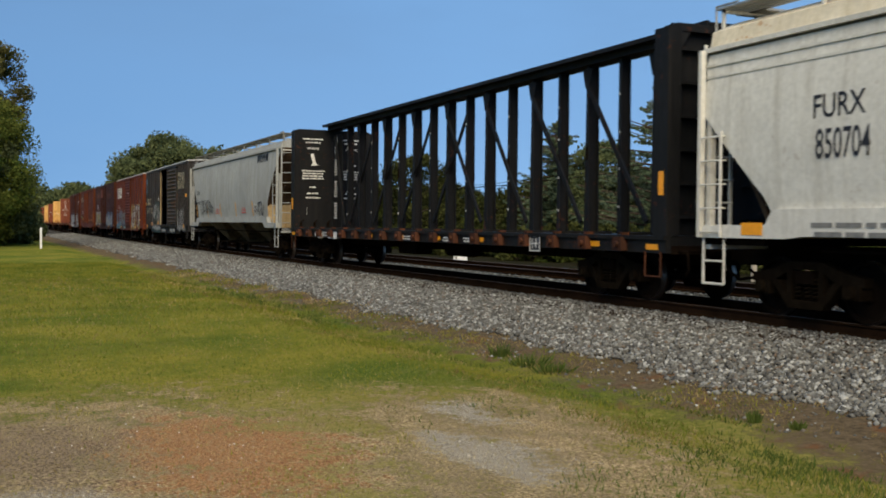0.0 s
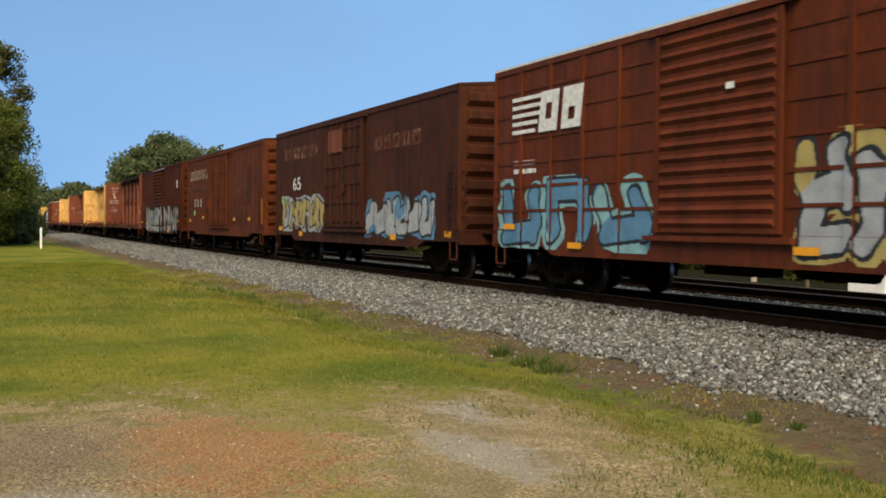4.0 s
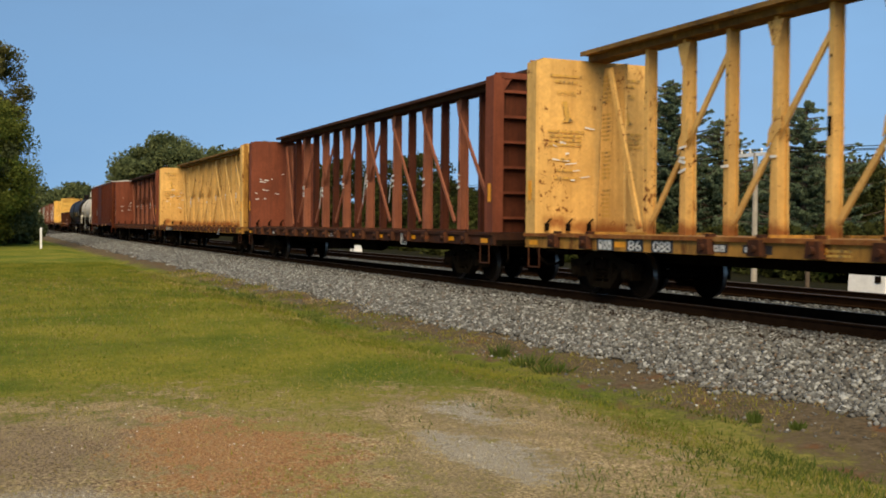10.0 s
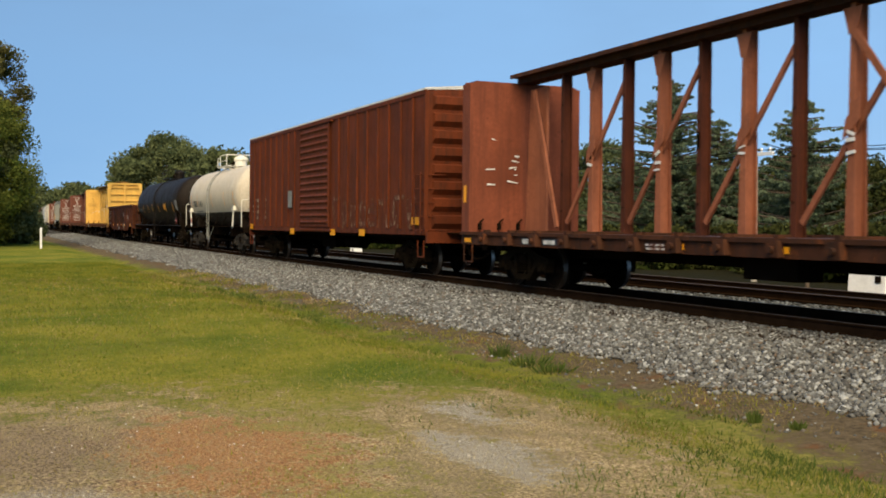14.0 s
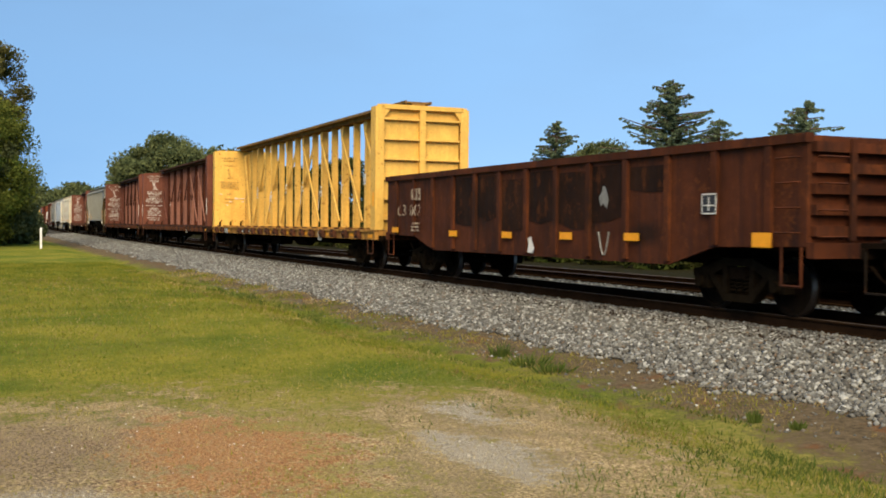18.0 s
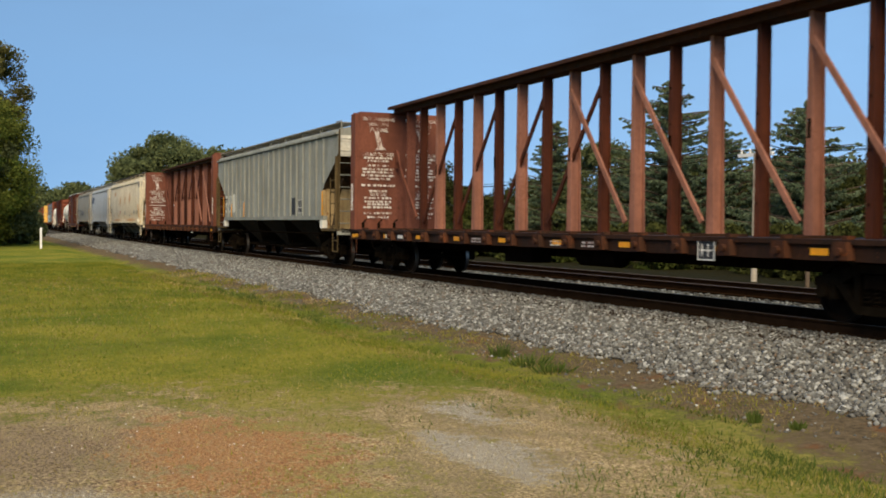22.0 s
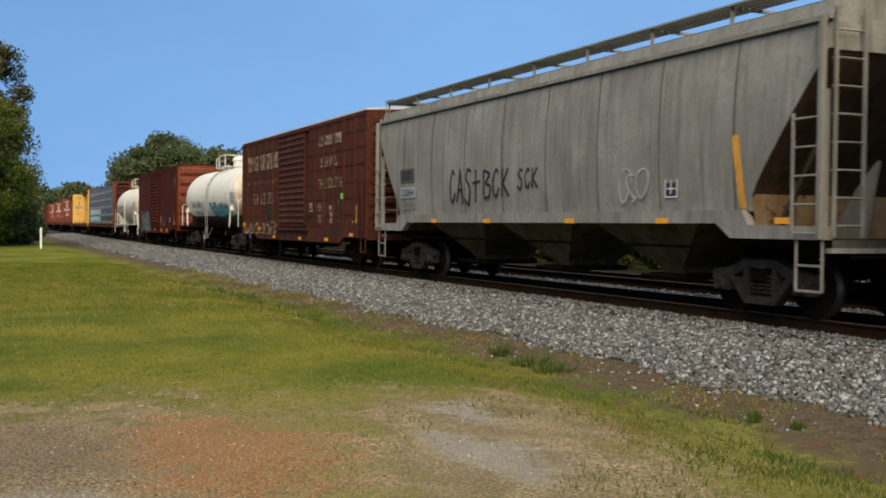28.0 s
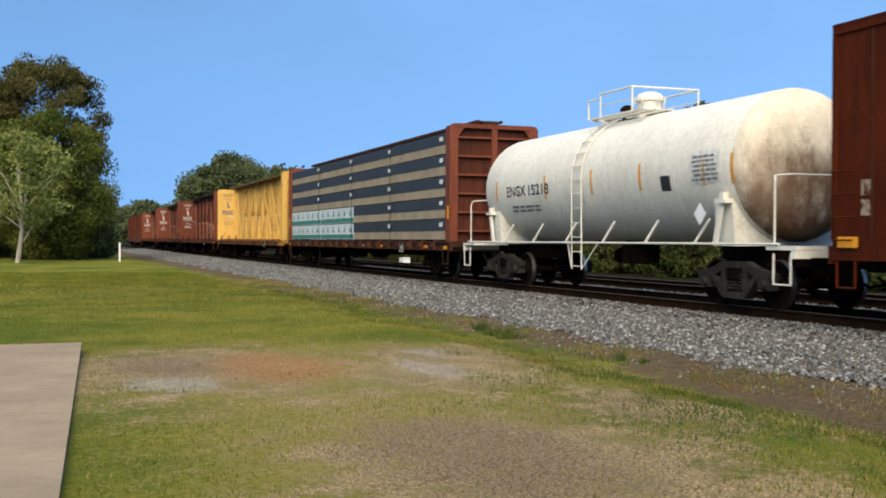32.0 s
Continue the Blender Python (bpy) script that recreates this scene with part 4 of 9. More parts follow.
STROKES = {   # plain hand-sprayed capitals, one line each, in a unit box
    "C": ((0.85, 0.85, 0.5, 1.0, 0.1, 0.6, 0.2, 0.1, 0.55, 0.0, 0.9, 0.3),), "A": ((0.0, 0.0, 0.5, 1.0, 0.95, -0.05), (0.2, 0.4, 0.85, 0.35)),
    "S": ((0.9, 0.9, 0.4, 1.0, 0.15, 0.7, 0.8, 0.4, 0.6, -0.1, 0.0, 0.1),), "+": ((0.45, 0.95, 0.4, 0.0), (0.0, 0.55, 1.0, 0.6)),
    "B": ((0.1, 0.05, 0.05, 1.0, 0.9, 0.85, 0.3, 0.5, 1.0, 0.4, 0.85, 0.0, 0.1, -0.05),), "K": ((0.1, 0.0, 0.15, 1.0), (0.85, 1.0, 0.2, 0.45, 0.95, 0.0)),
}


def tag(ob, text, x0, x1, z0, z1, y, material, r, label):
    """A hand-sprayed word in single strokes."""
    s = Shape()
    p = (x1 - x0) / len(text)
    for i, ch in enumerate(text):
        for st in STROKES[ch]:
            q = [(x0 + (i + 0.05 + 0.85 * st[k]) * p, z0 + (z1 - z0) * st[k + 1]) for k in range(0, len(st), 2)]
            for (xa, za), (xb, zb) in zip(q, q[1:]):
                s.bar((xa, y, za), (xb + 0.001, y, zb + 0.001), 2 * r, 0.004)
    return part("graffiti", s, material, ob, label)


# ---- box cars ----
def boxcar(L, R, col, label, z0=0.80, z1=4.62, style="post", posts=7, door=(-1.6, 1.6), door_style="corrugated", opened=None, ends=8, roof=None, sill_drop=True,
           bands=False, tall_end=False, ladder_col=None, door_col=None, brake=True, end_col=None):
    ob, hx = car("boxcar", L, R, label, "boxcar", hx_trucks(L, R, 2.05))
    W = 1.50
    floor = 1.08
    cut = sorted(opened) if opened else None
    # walls, each a plate of its own; the near wall parts at an open doorway
    spans = [(-hx, cut[0]), (cut[1], hx)] if cut else [(-hx, hx)]
    for a, b in spans:
        part("side_wall", Shape().box(a + 0.002, b - 0.002, -W, -W + 0.06, floor, z1), col, ob)
    if cut:
        part("side_wall", Shape().box(cut[0], cut[1], -W, -W + 0.06, z1 - 0.14, z1 - 0.004), col, ob)
        part("lining", Shape().box(-hx + 0.07, hx - 0.07, W - 0.075, W - 0.062, floor + 0.1, z1 - 0.1), DARK, ob, "rusty dark inner wall")
        # added dark sheet below the roof stands in for shade indoors
        part("inner_ceiling", Shape().box(-hx + 0.07, hx - 0.07, -W + 0.065, W - 0.08, z1 - 0.05, z1 - 0.02), UNDER, ob, "dark ceiling sheet added for shade in the cargo space")
        part("cargo_floor", Shape().box(-hx + 0.07, hx - 0.07, -W + 0.065, W - 0.08, floor + 0.02, floor + 0.08), DARK, ob)
    part("side_wall", Shape().box(-hx + 0.002, hx - 0.002, W - 0.06, W, floor, z1), col, ob)
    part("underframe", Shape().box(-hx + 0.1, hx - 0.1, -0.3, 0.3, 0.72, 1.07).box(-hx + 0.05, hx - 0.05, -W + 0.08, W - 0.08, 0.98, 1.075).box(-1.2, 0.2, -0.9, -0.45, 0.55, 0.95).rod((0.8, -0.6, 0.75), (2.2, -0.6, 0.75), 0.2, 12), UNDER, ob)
    # side sills, deeper in the middle
    for y in (-1, 1):
        ya, yb = sorted((y * (W + 0.012), y * (W - 0.09)))
        e = hx - 2.6
        pts = [(-hx + 0.02, floor - 0.02), (hx - 0.02, floor - 0.02), (hx - 0.02, floor + 0.13), (-hx + 0.02, floor + 0.13)]
        if sill_drop:
            pts = [(-hx + 0.02, 0.92), (-e - 0.5, 0.92), (-e, z0 - 0.08), (e, z0 - 0.08), (e + 0.5, 0.92), (hx - 0.02, 0.92), (hx - 0.02, floor + 0.13), (-hx + 0.02, floor + 0.13)]
        part("side_sill", Shape().prism(pts, ya, yb), P_BLACK if col is P_CHARCOAL else col, ob)
        part("eave_rail", Shape().box(-hx, hx, y * W - 0.03, y * W + 0.03, z1 - 0.10, z1 + 0.012), col, ob)
    # roof: shallow gable with raised seams
    rc = roof or P_DARKBROWN
    s = Shape().prism_x([(-W - 0.035, z1 + 0.012), (-W - 0.035, z1 + 0.06), (0, z1 + 0.17), (W + 0.035, z1 + 0.06), (W + 0.035, z1 + 0.012), (0, z1 + 0.10)], -hx, hx)
    n = int(hx * 2 / 1.15)
    for i in range(n + 1):
        x = -hx + 0.03 + (2 * hx - 0.06) * i / n
        s.prism_x([(-W - 0.02, z1 + 0.032), (-W - 0.02, z1 + 0.065), (0, z1 + 0.205), (W + 0.02, z1 + 0.065), (W + 0.02, z1 + 0.032), (0, z1 + 0.172)], x - 0.035, x + 0.035)
    part("roof", s, rc, ob, "corrugated steel roof")
    # ends with pressed horizontal ribs
    for k in (-1, 1):
        x = k * hx
        xa, xb = sorted((x - k * 0.05, x + k * 0.001))
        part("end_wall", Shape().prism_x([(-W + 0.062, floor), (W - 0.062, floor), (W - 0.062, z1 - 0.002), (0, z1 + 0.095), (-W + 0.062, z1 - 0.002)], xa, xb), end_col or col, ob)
        zs = [floor + 0.32 + (z1 - floor - 0.62) * i / (ends - 1) for i in range(ends)]
        for z in zs:
            hh = 0.42 * (z1 - floor - 0.62) / (ends - 1)
            pts = [(x, -1.34, z - hh), (x, 1.34, z - hh), (x, 1.34, z + hh), (x, -1.34, z + hh), (x + k * 0.11, -1.30, z - hh * 0.25), (x + k * 0.11, 1.30, z - hh * 0.25), (x + k * 0.11, 1.30, z + hh * 0.75), (x + k * 0.11, -1.30, z + hh * 0.75)]
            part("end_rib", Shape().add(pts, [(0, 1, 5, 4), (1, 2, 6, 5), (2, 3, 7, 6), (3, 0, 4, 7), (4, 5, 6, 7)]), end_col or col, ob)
        part("end_sill", Shape().box(min(x, x + k * 0.10), max(x, x + k * 0.10), -W, W, 0.86, floor + 0.06), col, ob)
        for y in (-1, 1):
            part("corner_post", Shape().box(min(x, x - k * 0.09), max(x, x - k * 0.09), y * W - 0.035, y * W + 0.035, floor + 0.14, z1 - 0.11), col, ob)
    # ribs on the sides
    solid = opened or door
    ribs = []
    if style == "post":
        for k, (a, b) in enumerate(((-hx, min(door[0], solid[0])), (door[1], hx))):
            for i in range(1, posts):
                ribs.append(a + (b - a) * i / posts)
        rw, rd = 0.05, 0.05
    else:
        for a, b in ((-hx, door[0]), (door[1], hx)):
            for i in range(1, posts):
                ribs.append(a + (b - a) * i / posts)
        rw, rd = (0.022, 0.014) if style == "seam" else (0.09, 0.035)
    for x in ribs:
        part("side_post", Shape().box(x - rw, x + rw, -W - rd, -W + 0.001, floor + 0.14, z1 - 0.11), P_DARKBROWN if style == "seam" else col, ob)
    part("far_side_posts", _posts(ribs, W, rw, rd, floor + 0.14, z1 - 0.11), col, ob)
    if bands:
        for z in np.linspace(floor + 0.55, z1 - 0.5, 6):
            for a, b in ((-hx + 0.1, door[0] - 0.1), (door[1] + 0.1, hx - 0.1)):
                part("pressed_band", Shape().box(a, b, -W - 0.02, -W + 0.001, z - 0.03, z + 0.03), col, ob)
    # door
    da, db = door
    dy = -W - 0.06
    dd = part("door", Shape().box(da, db, dy, -W - 0.004, floor + 0.15, z1 - 0.16), door_col or col, ob, "corrugated sliding door" if door_style == "corrugated" else "plug door with locking rods")
    s = Shape()
    if door_style == "corrugated":
        n = 15
        for i in range(n):
            z = floor + 0.30 + (z1 - floor - 0.62) * i / (n - 1)
            h = 0.072
            s.add([(da + 0.1, dy, z - h), (db - 0.1, dy, z - h), (db - 0.1, dy, z + h), (da + 0.1, dy, z + h), (da + 0.12, dy - 0.05, z), (db - 0.12, dy - 0.05, z)],
                  [(0, 1, 5, 4), (2, 3, 4, 5), (1, 2, 5), (3, 0, 4)])
    else:
        for x in (da + 0.06, da + (db - da) * 0.36, da + (db - da) * 0.68, db - 0.06):
            s.box(x - 0.03, x + 0.03, dy - 0.05, dy, floor + 0.2, z1 - 0.2)
        for z in np.linspace(floor + 0.35, z1 - 0.35, 6):
            s.box(da + 0.02, db - 0.02, dy - 0.035, dy, z - 0.035, z + 0.035)
        for x in (da + (db - da) * 0.2, da + (db - da) * 0.52, da + (db - da) * 0.85):
            s.rod((x, dy - 0.05, floor + 0.2), (x, dy - 0.05, z1 - 0.2), 0.022, 6)
        s.lathe([(0.0, 0.0), (0.0, 0.2), (-0.05, 0.2), (-0.05, 0.0)], "y", 14, at=((da + db) / 2, dy - 0.03, floor + 1.3))
    part("door_ribs", s, door_col or col, dd)
    for k in (-1, 1):
        x = (da if k < 0 else db)
        part("door_edge", Shape().box(x - 0.045, x + 0.045, dy - 0.03, dy + 0.002, floor + 0.15, z1 - 0.16), col, dd)
    ext = (min(da, solid[0]) - 0.3, max(db, solid[1]) + 0.3)
    part("door_track", Shape().box(ext[0], ext[1], -W - 0.13, -W - 0.002, floor + 0.01, floor + 0.09), col, ob)
    part("door_hood", Shape().box(ext[0], ext[1], -W - 0.11, -W - 0.002, z1 - 0.14, z1 - 0.08), col, ob)
    lc = ladder_col or col
    ladder(ob, hx - 0.52, hx - 0.10, -W - (0.04 if style != "seam" else 0.015), floor + 0.1, (z1 - 0.2 if tall_end else floor + 1.5), 8 if tall_end else 5, lc)
    grab_irons(ob, -hx + 0.10, -hx + 0.5, -W - 0.03, [floor + 0.15, floor + 0.5, floor + 0.85, floor + 1.2], lc)
    end_ladder(ob, hx, 1, -1.42, -1.0, floor + 0.1, floor + 1.5, 5, lc)
    if brake:
        part("hand_brake_wheel", HANDWHEEL, None, ob, at=(hx + 0.24, 0.35, floor + 1.25))
    part("brake_platform", Shape().box(hx + 0.0, hx + 0.42, -0.95, -0.2, floor + 0.02, floor + 0.05), UNDER, ob)
    for k in (-1, 1):
        x = k * (hx - 0.3)
        part("sill_step", Shape().tube([(x - 0.2, -W, 0.92), (x - 0.2, -W, 0.50), (x + 0.2, -W, 0.50), (x + 0.2, -W, 0.92)], 0.018, 5), lc, ob)

    def depth(x):
        if da < x < db:
            return dy - 0.05
        for r in ribs:
            if abs(x - r) <= rw + 0.02:
                return -W - rd - 0.001
        return -W - 0.001
    return ob, hx, W, depth


def _posts(xs, W, rw, rd, a, b):
    s = Shape()
    for x in xs:
        s.box(x - rw, x + rw, W - 0.001, W + rd, a, b)
    return s


def hx_trucks(L, R, inset):
    return (R - L) / 2 - inset

# ---- centre-beam flat cars ----
def beam(x, halves, zs, d, web, t):
    """An upright of I section, its flanges facing the sides; halves: half flange widths at the heights zs."""
    rings = []
    for w, z in zip(halves, zs):
        rings.append([(x + px, py, z) for px, py in ((-w, -d), (w, -d), (w, -d + t), (web, -d + t), (web, d - t), (w, d - t), (w, d), (-w, d), (-w, d - t), (-web, d - t), (-web, -d + t), (-w, -d + t))])
    return Shape().loft(rings)


def bolts(x, rng, deck):
    s = Shape()
    for k in range(4):
        z = deck + 0.5 + 0.75 * k + rng.uniform(-0.05, 0.05)
        s.box(x - 0.016, x + 0.016, -0.120, -0.1105, z, z + 0.045)
    return s


def centerbeam(L, R, col, label, z1=4.72, ink=W_INK, warn=True, seed=1, snags=0, load=False, frame_col=None, sill_col=None, number=()):
    ob, hx = car("centerbeam_flatcar", L, R, label, "flat car", (R - L) / 2 - 2.35)
    fc = frame_col or (P_PINK if col is P_ROSE else P_TERRAF if col is P_TERRA else col)
    rib_col = P_YSILL if col is P_YELLOW else col
    sc = sill_col or (P_BLACKSILL if col is P_ROSE else P_SILL if col is P_TERRA else P_YSILL if col in (P_YELLOW, P_GOLD) else col)
    rng = random.Random(seed)
    deck = 1.17
    W = 1.46
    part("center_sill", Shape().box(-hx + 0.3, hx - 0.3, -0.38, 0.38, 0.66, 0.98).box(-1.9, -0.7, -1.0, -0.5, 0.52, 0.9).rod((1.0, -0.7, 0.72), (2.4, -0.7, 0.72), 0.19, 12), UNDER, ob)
    part("deck", Shape().box(-hx + 0.02, hx - 0.02, -W + 0.1, W - 0.1, 1.0, deck - 0.004), sc, ob)
    for y in (-1, 1):
        ya, yb = sorted((y * W, y * (W - 0.1)))
        part("side_sill", Shape().box(-hx, hx, ya, yb, 0.88, 1.10), sc, ob)
        part("sill_cap", Shape().box(-hx, hx, *sorted((y * (W + 0.05), y * (W - 0.12))), 1.102, deck), P_RUSTCAP if col is P_YELLOW else sc, ob)
    # risers and winch pockets along the near sill
    n = 18
    for i in range(n):
        x = -hx + 1.3 + (2 * hx - 2.6) * i / (n - 1)
        if number and -hx + 2.5 < x < -hx + 5.3:
            continue
        part("winch", Shape().prism([(x - 0.15, 0.90), (x + 0.15, 0.90), (x + 0.12, 1.14), (x - 0.12, 1.14)], -W - 0.13, -W - 0.001).lathe([(-W - 0.19, 0.0), (-W - 0.19, 0.055), (-W - 0.12, 0.055)], "y", 8, at=(x + 0.02, 0, 1.01)).box(x - 0.05, x + 0.05, -W - 0.04, -W + 0.1, 1.14, deck + 0.05), P_SILL, ob)
        if i % 2:
            part("cross_riser", Shape().box(x - 0.06, x + 0.06, -W + 0.12, -0.2, deck, deck + 0.045).box(x - 0.06, x + 0.06, 0.2, W - 0.12, deck, deck + 0.045), sc, ob)
    # end bulkheads: a smooth inner sheet, a ribbed outer face, corner channels
    for k in (-1, 1):
        x = k * hx
        inner = x - k * 0.40
        a, b = sorted((inner, inner + k * 0.03))
        part("bulkhead_sheet", Shape().prism_x([(-1.40, deck), (1.40, deck), (1.40, z1 - 0.05), (1.28, z1), (-1.28, z1), (-1.40, z1 - 0.05)], a, b), col, ob)
        for y in (-1, 1):
            ya, yb = sorted((y * 1.40, y * 1.46))
            part("bulkhead_side", Shape().prism([(min(x, inner), deck), (max(x, inner), deck), (max(x, inner) - (0.0 if k > 0 else 0), z1 - 0.06), (min(x, inner), z1 - 0.06)], ya, yb), col, ob)
            yc, yd = sorted((y * 1.40, y * 1.20))
            part("bulkhead_channel", Shape().box(*sorted((x, x - k * 0.05)), yc, yd, deck, z1 - 0.002), rib_col, ob)
            part("bulkhead_gusset", Shape().prism_x([(y * 1.20, z1 - 0.05), (y * 1.20, z1 - 0.40), (y * 0.95, z1 - 0.05)], *sorted((x - k * 0.02, x - k * 0.05))), col, ob)
        part("bulkhead_top", Shape().box(*sorted((x, inner + k * 0.032)), -1.28, 1.28, z1 - 0.12, z1 + 0.012), col, ob)
        part("bulkhead_post", Shape().box(*sorted((x, inner + k * 0.03)), -0.09, 0.09, deck, z1 - 0.125), rib_col, ob)
        for j in range(6):
            z = deck + 0.32 + j * (z1 - deck - 0.72) / 5
            part("bulkhead_rib", Shape().box(*sorted((x - k * 0.03, inner + k * 0.03)), -1.19, -0.10, z - 0.03, z + 0.03).box(*sorted((x - k * 0.03, inner + k * 0.03)), 0.10, 1.19, z - 0.03, z + 0.03), rib_col, ob)
        # recessed panels painted darker for the shade there; yellow ones rusty as well
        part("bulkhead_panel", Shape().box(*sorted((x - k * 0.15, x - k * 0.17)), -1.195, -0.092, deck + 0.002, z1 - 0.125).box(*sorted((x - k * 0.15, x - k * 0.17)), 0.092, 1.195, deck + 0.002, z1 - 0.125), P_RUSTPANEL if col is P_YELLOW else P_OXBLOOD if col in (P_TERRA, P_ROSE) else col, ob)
        part("end_platform", Shape().box(*sorted((x, x - k * 0.9)), -W + 0.1, W - 0.1, 0.86, 1.0), UNDER, ob)
        # handholds and step
        xs = x - k * 0.06
        part("sill_step", Shape().tube([(x - k * 0.15, -W, 0.90), (x - k * 0.15, -W, 0.48), (x - k * 0.6, -W, 0.48), (x - k * 0.6, -W, 0.90)], 0.016, 5), P_SILL, ob)
        if col is P_ROSE:
            part("corner_strip", Shape().box(*sorted((x - k * 0.08, x - k * 0.12)), -1.468, -1.46, 1.75, 2.55).box(*sorted((x - k * 0.18, x - k * 0.21)), -1.468, -1.46, 1.75, 2.55), W_INK, ob, "pair of white stripes")
        else:
            part("corner_reflector", Shape().box(*sorted((x - k * 0.10, x - k * 0.24)), -1.467, -1.46, 1.85, 2.25), AMBER, ob, "tall amber reflective strip")
    # centre beam: uprights every 1.22 m, a top chord, diagonals falling away from the middle
    step = 1.22
    base = -7.5 * step + 0.01
    posts = [base + i * step for i in range(16)]
    wide = [i for i in range(16) if i % 2]
    for i, x in enumerate(posts):
        if i in wide:
            part("upright", beam(x, (0.098, 0.074, 0.054, 0.048), (deck, deck + 1.1, z1 - 0.8, z1 - 0.015), 0.125, 0.015, 0.03), fc, ob)
            if col is not P_ROSE:
                part("gusset", Shape().prism([(x - 0.19, z1 - 0.08), (x - 0.07, z1 - 0.48), (x + 0.07, z1 - 0.48), (x + 0.19, z1 - 0.08)], -0.140, -0.126), fc, ob)
        else:
            # narrow uprights of red cars: shade put into a darker paint
            part("upright", beam(x, (0.066, 0.060, 0.050), (deck, deck + 1.8, z1 - 0.015), 0.11, 0.015, 0.022), P_OXBLOOD if fc in (P_PINK, P_TERRAF) else fc, ob)
            part("bolt_row", bolts(x, rng, deck), W_INK if fc in (P_BLACK, P_ROSE) else UNDER, ob)
        if i % 3 == 1:
            part("slot_plate", Shape().box(x - 0.03, x + 0.03, -0.134, -0.111, deck + 1.55, deck + 1.85), UNDER, ob)
    lo, hi = deck + 0.12, z1 - 0.45
    for i in wide:
        if i >= 7 and i + 2 < 16:
            part("diagonal", Shape().bar((posts[i] + 0.08, -0.16, hi), (posts[i + 2] - 0.16, -0.16, lo + 0.12), 0.10, 0.05), fc, ob)
    for i in (8, 6, 4, 2):
        # inner diagonals of pink uprights likewise, shade in the paint
        part("diagonal", Shape().bar((posts[i] - 0.06, -0.05, hi), (posts[i - 2] + 0.14, -0.05, lo + 0.1), 0.10, 0.05), P_OXBLOOD if fc is P_PINK else fc, ob)
        if col is not P_ROSE:
            part("gusset", Shape().prism([(posts[i - 1] - 0.17, deck + 1.45), (posts[i - 1] + 0.17, deck + 1.75), (posts[i - 1] + 0.17, deck + 2.15), (posts[i - 1] - 0.12, deck + 1.75)], -0.138, -0.1255), fc, ob)
    for k in (-1, 1):
        x = k * (hx - 0.42)
        if k > 0:
            part("diagonal", Shape().bar((posts[-1] + 0.1, -0.19, hi), (x - 0.2, -0.19, lo), 0.12, 0.05), fc, ob)
        else:
            if col is P_ROSE:
                part("end_post", Shape().box(x + 0.80, x + 0.90, -0.13, 0.13, deck, z1 - 0.02), rib_col, ob)
                part("diagonal", Shape().bar((x + 0.20, -0.17, deck + 2.05), (posts[0] - 0.1, -0.17, lo + 0.25), 0.10, 0.06), rib_col, ob)
                part("gusset", Shape().prism([(x + 0.02, deck + 1.85), (x + 0.42, deck + 1.85), (x + 0.30, deck + 2.20), (x + 0.12, deck + 2.42), (x + 0.02, deck + 2.42)], -0.20, -0.14), rib_col, ob)
            else:
                part("diagonal", Shape().bar((x + 0.75, -0.19, hi + 0.2), (posts[0] - 0.05, -0.19, lo), 0.12, 0.05), fc, ob)
        # end plate of the beam beside the bulkhead, with its loading table
        xx = x - k * 0.55
        if col is not P_ROSE:
            part("end_web", Shape().prism([(xx - 0.5, deck), (xx + 0.5, deck), (xx + 0.5, z1 - 0.17), (xx - 0.28, z1 - 0.17)] if k < 0 else [(xx - 0.5, deck), (xx + 0.5, deck), (xx + 0.28, z1 - 0.17), (xx - 0.5, z1 - 0.17)], -0.03, 0.03), fc, ob)
    zc = z1 + 0.085
    # top chord: a box under a wide slotted plate
    ca, cb = -hx + 0.37, hx - 0.37
    # chord of red and yellow cars is darker than the car
    ch = P_SILL if col in (P_ROSE, P_TERRA) else P_YCHORD if col in (P_YELLOW, P_GOLD) else col
    part("top_chord", Shape().box(ca, cb, -0.22, 0.22, zc - 0.098, zc + 0.02), ch, ob)
    for y in (-1, 1):
        part("chord_edge", Shape().box(ca, cb, *sorted((y * 0.36, y * 0.42)), zc + 0.015, zc + 0.10), ch, ob)
        cuts = [ca] + [q for p in posts[::2] for q in (p + 0.45, p + 0.62)] + [cb]
        for q0, q1 in zip(cuts[::2], cuts[1::2]):
            part("chord_plate", Shape().box(q0, q1, *sorted((y * 0.30, y * 0.358)), zc + 0.03, zc + 0.075), ch, ob)
    part("chord_plate", Shape().box(ca, cb, -0.30, 0.30, zc + 0.022, zc + 0.075), ch, ob)
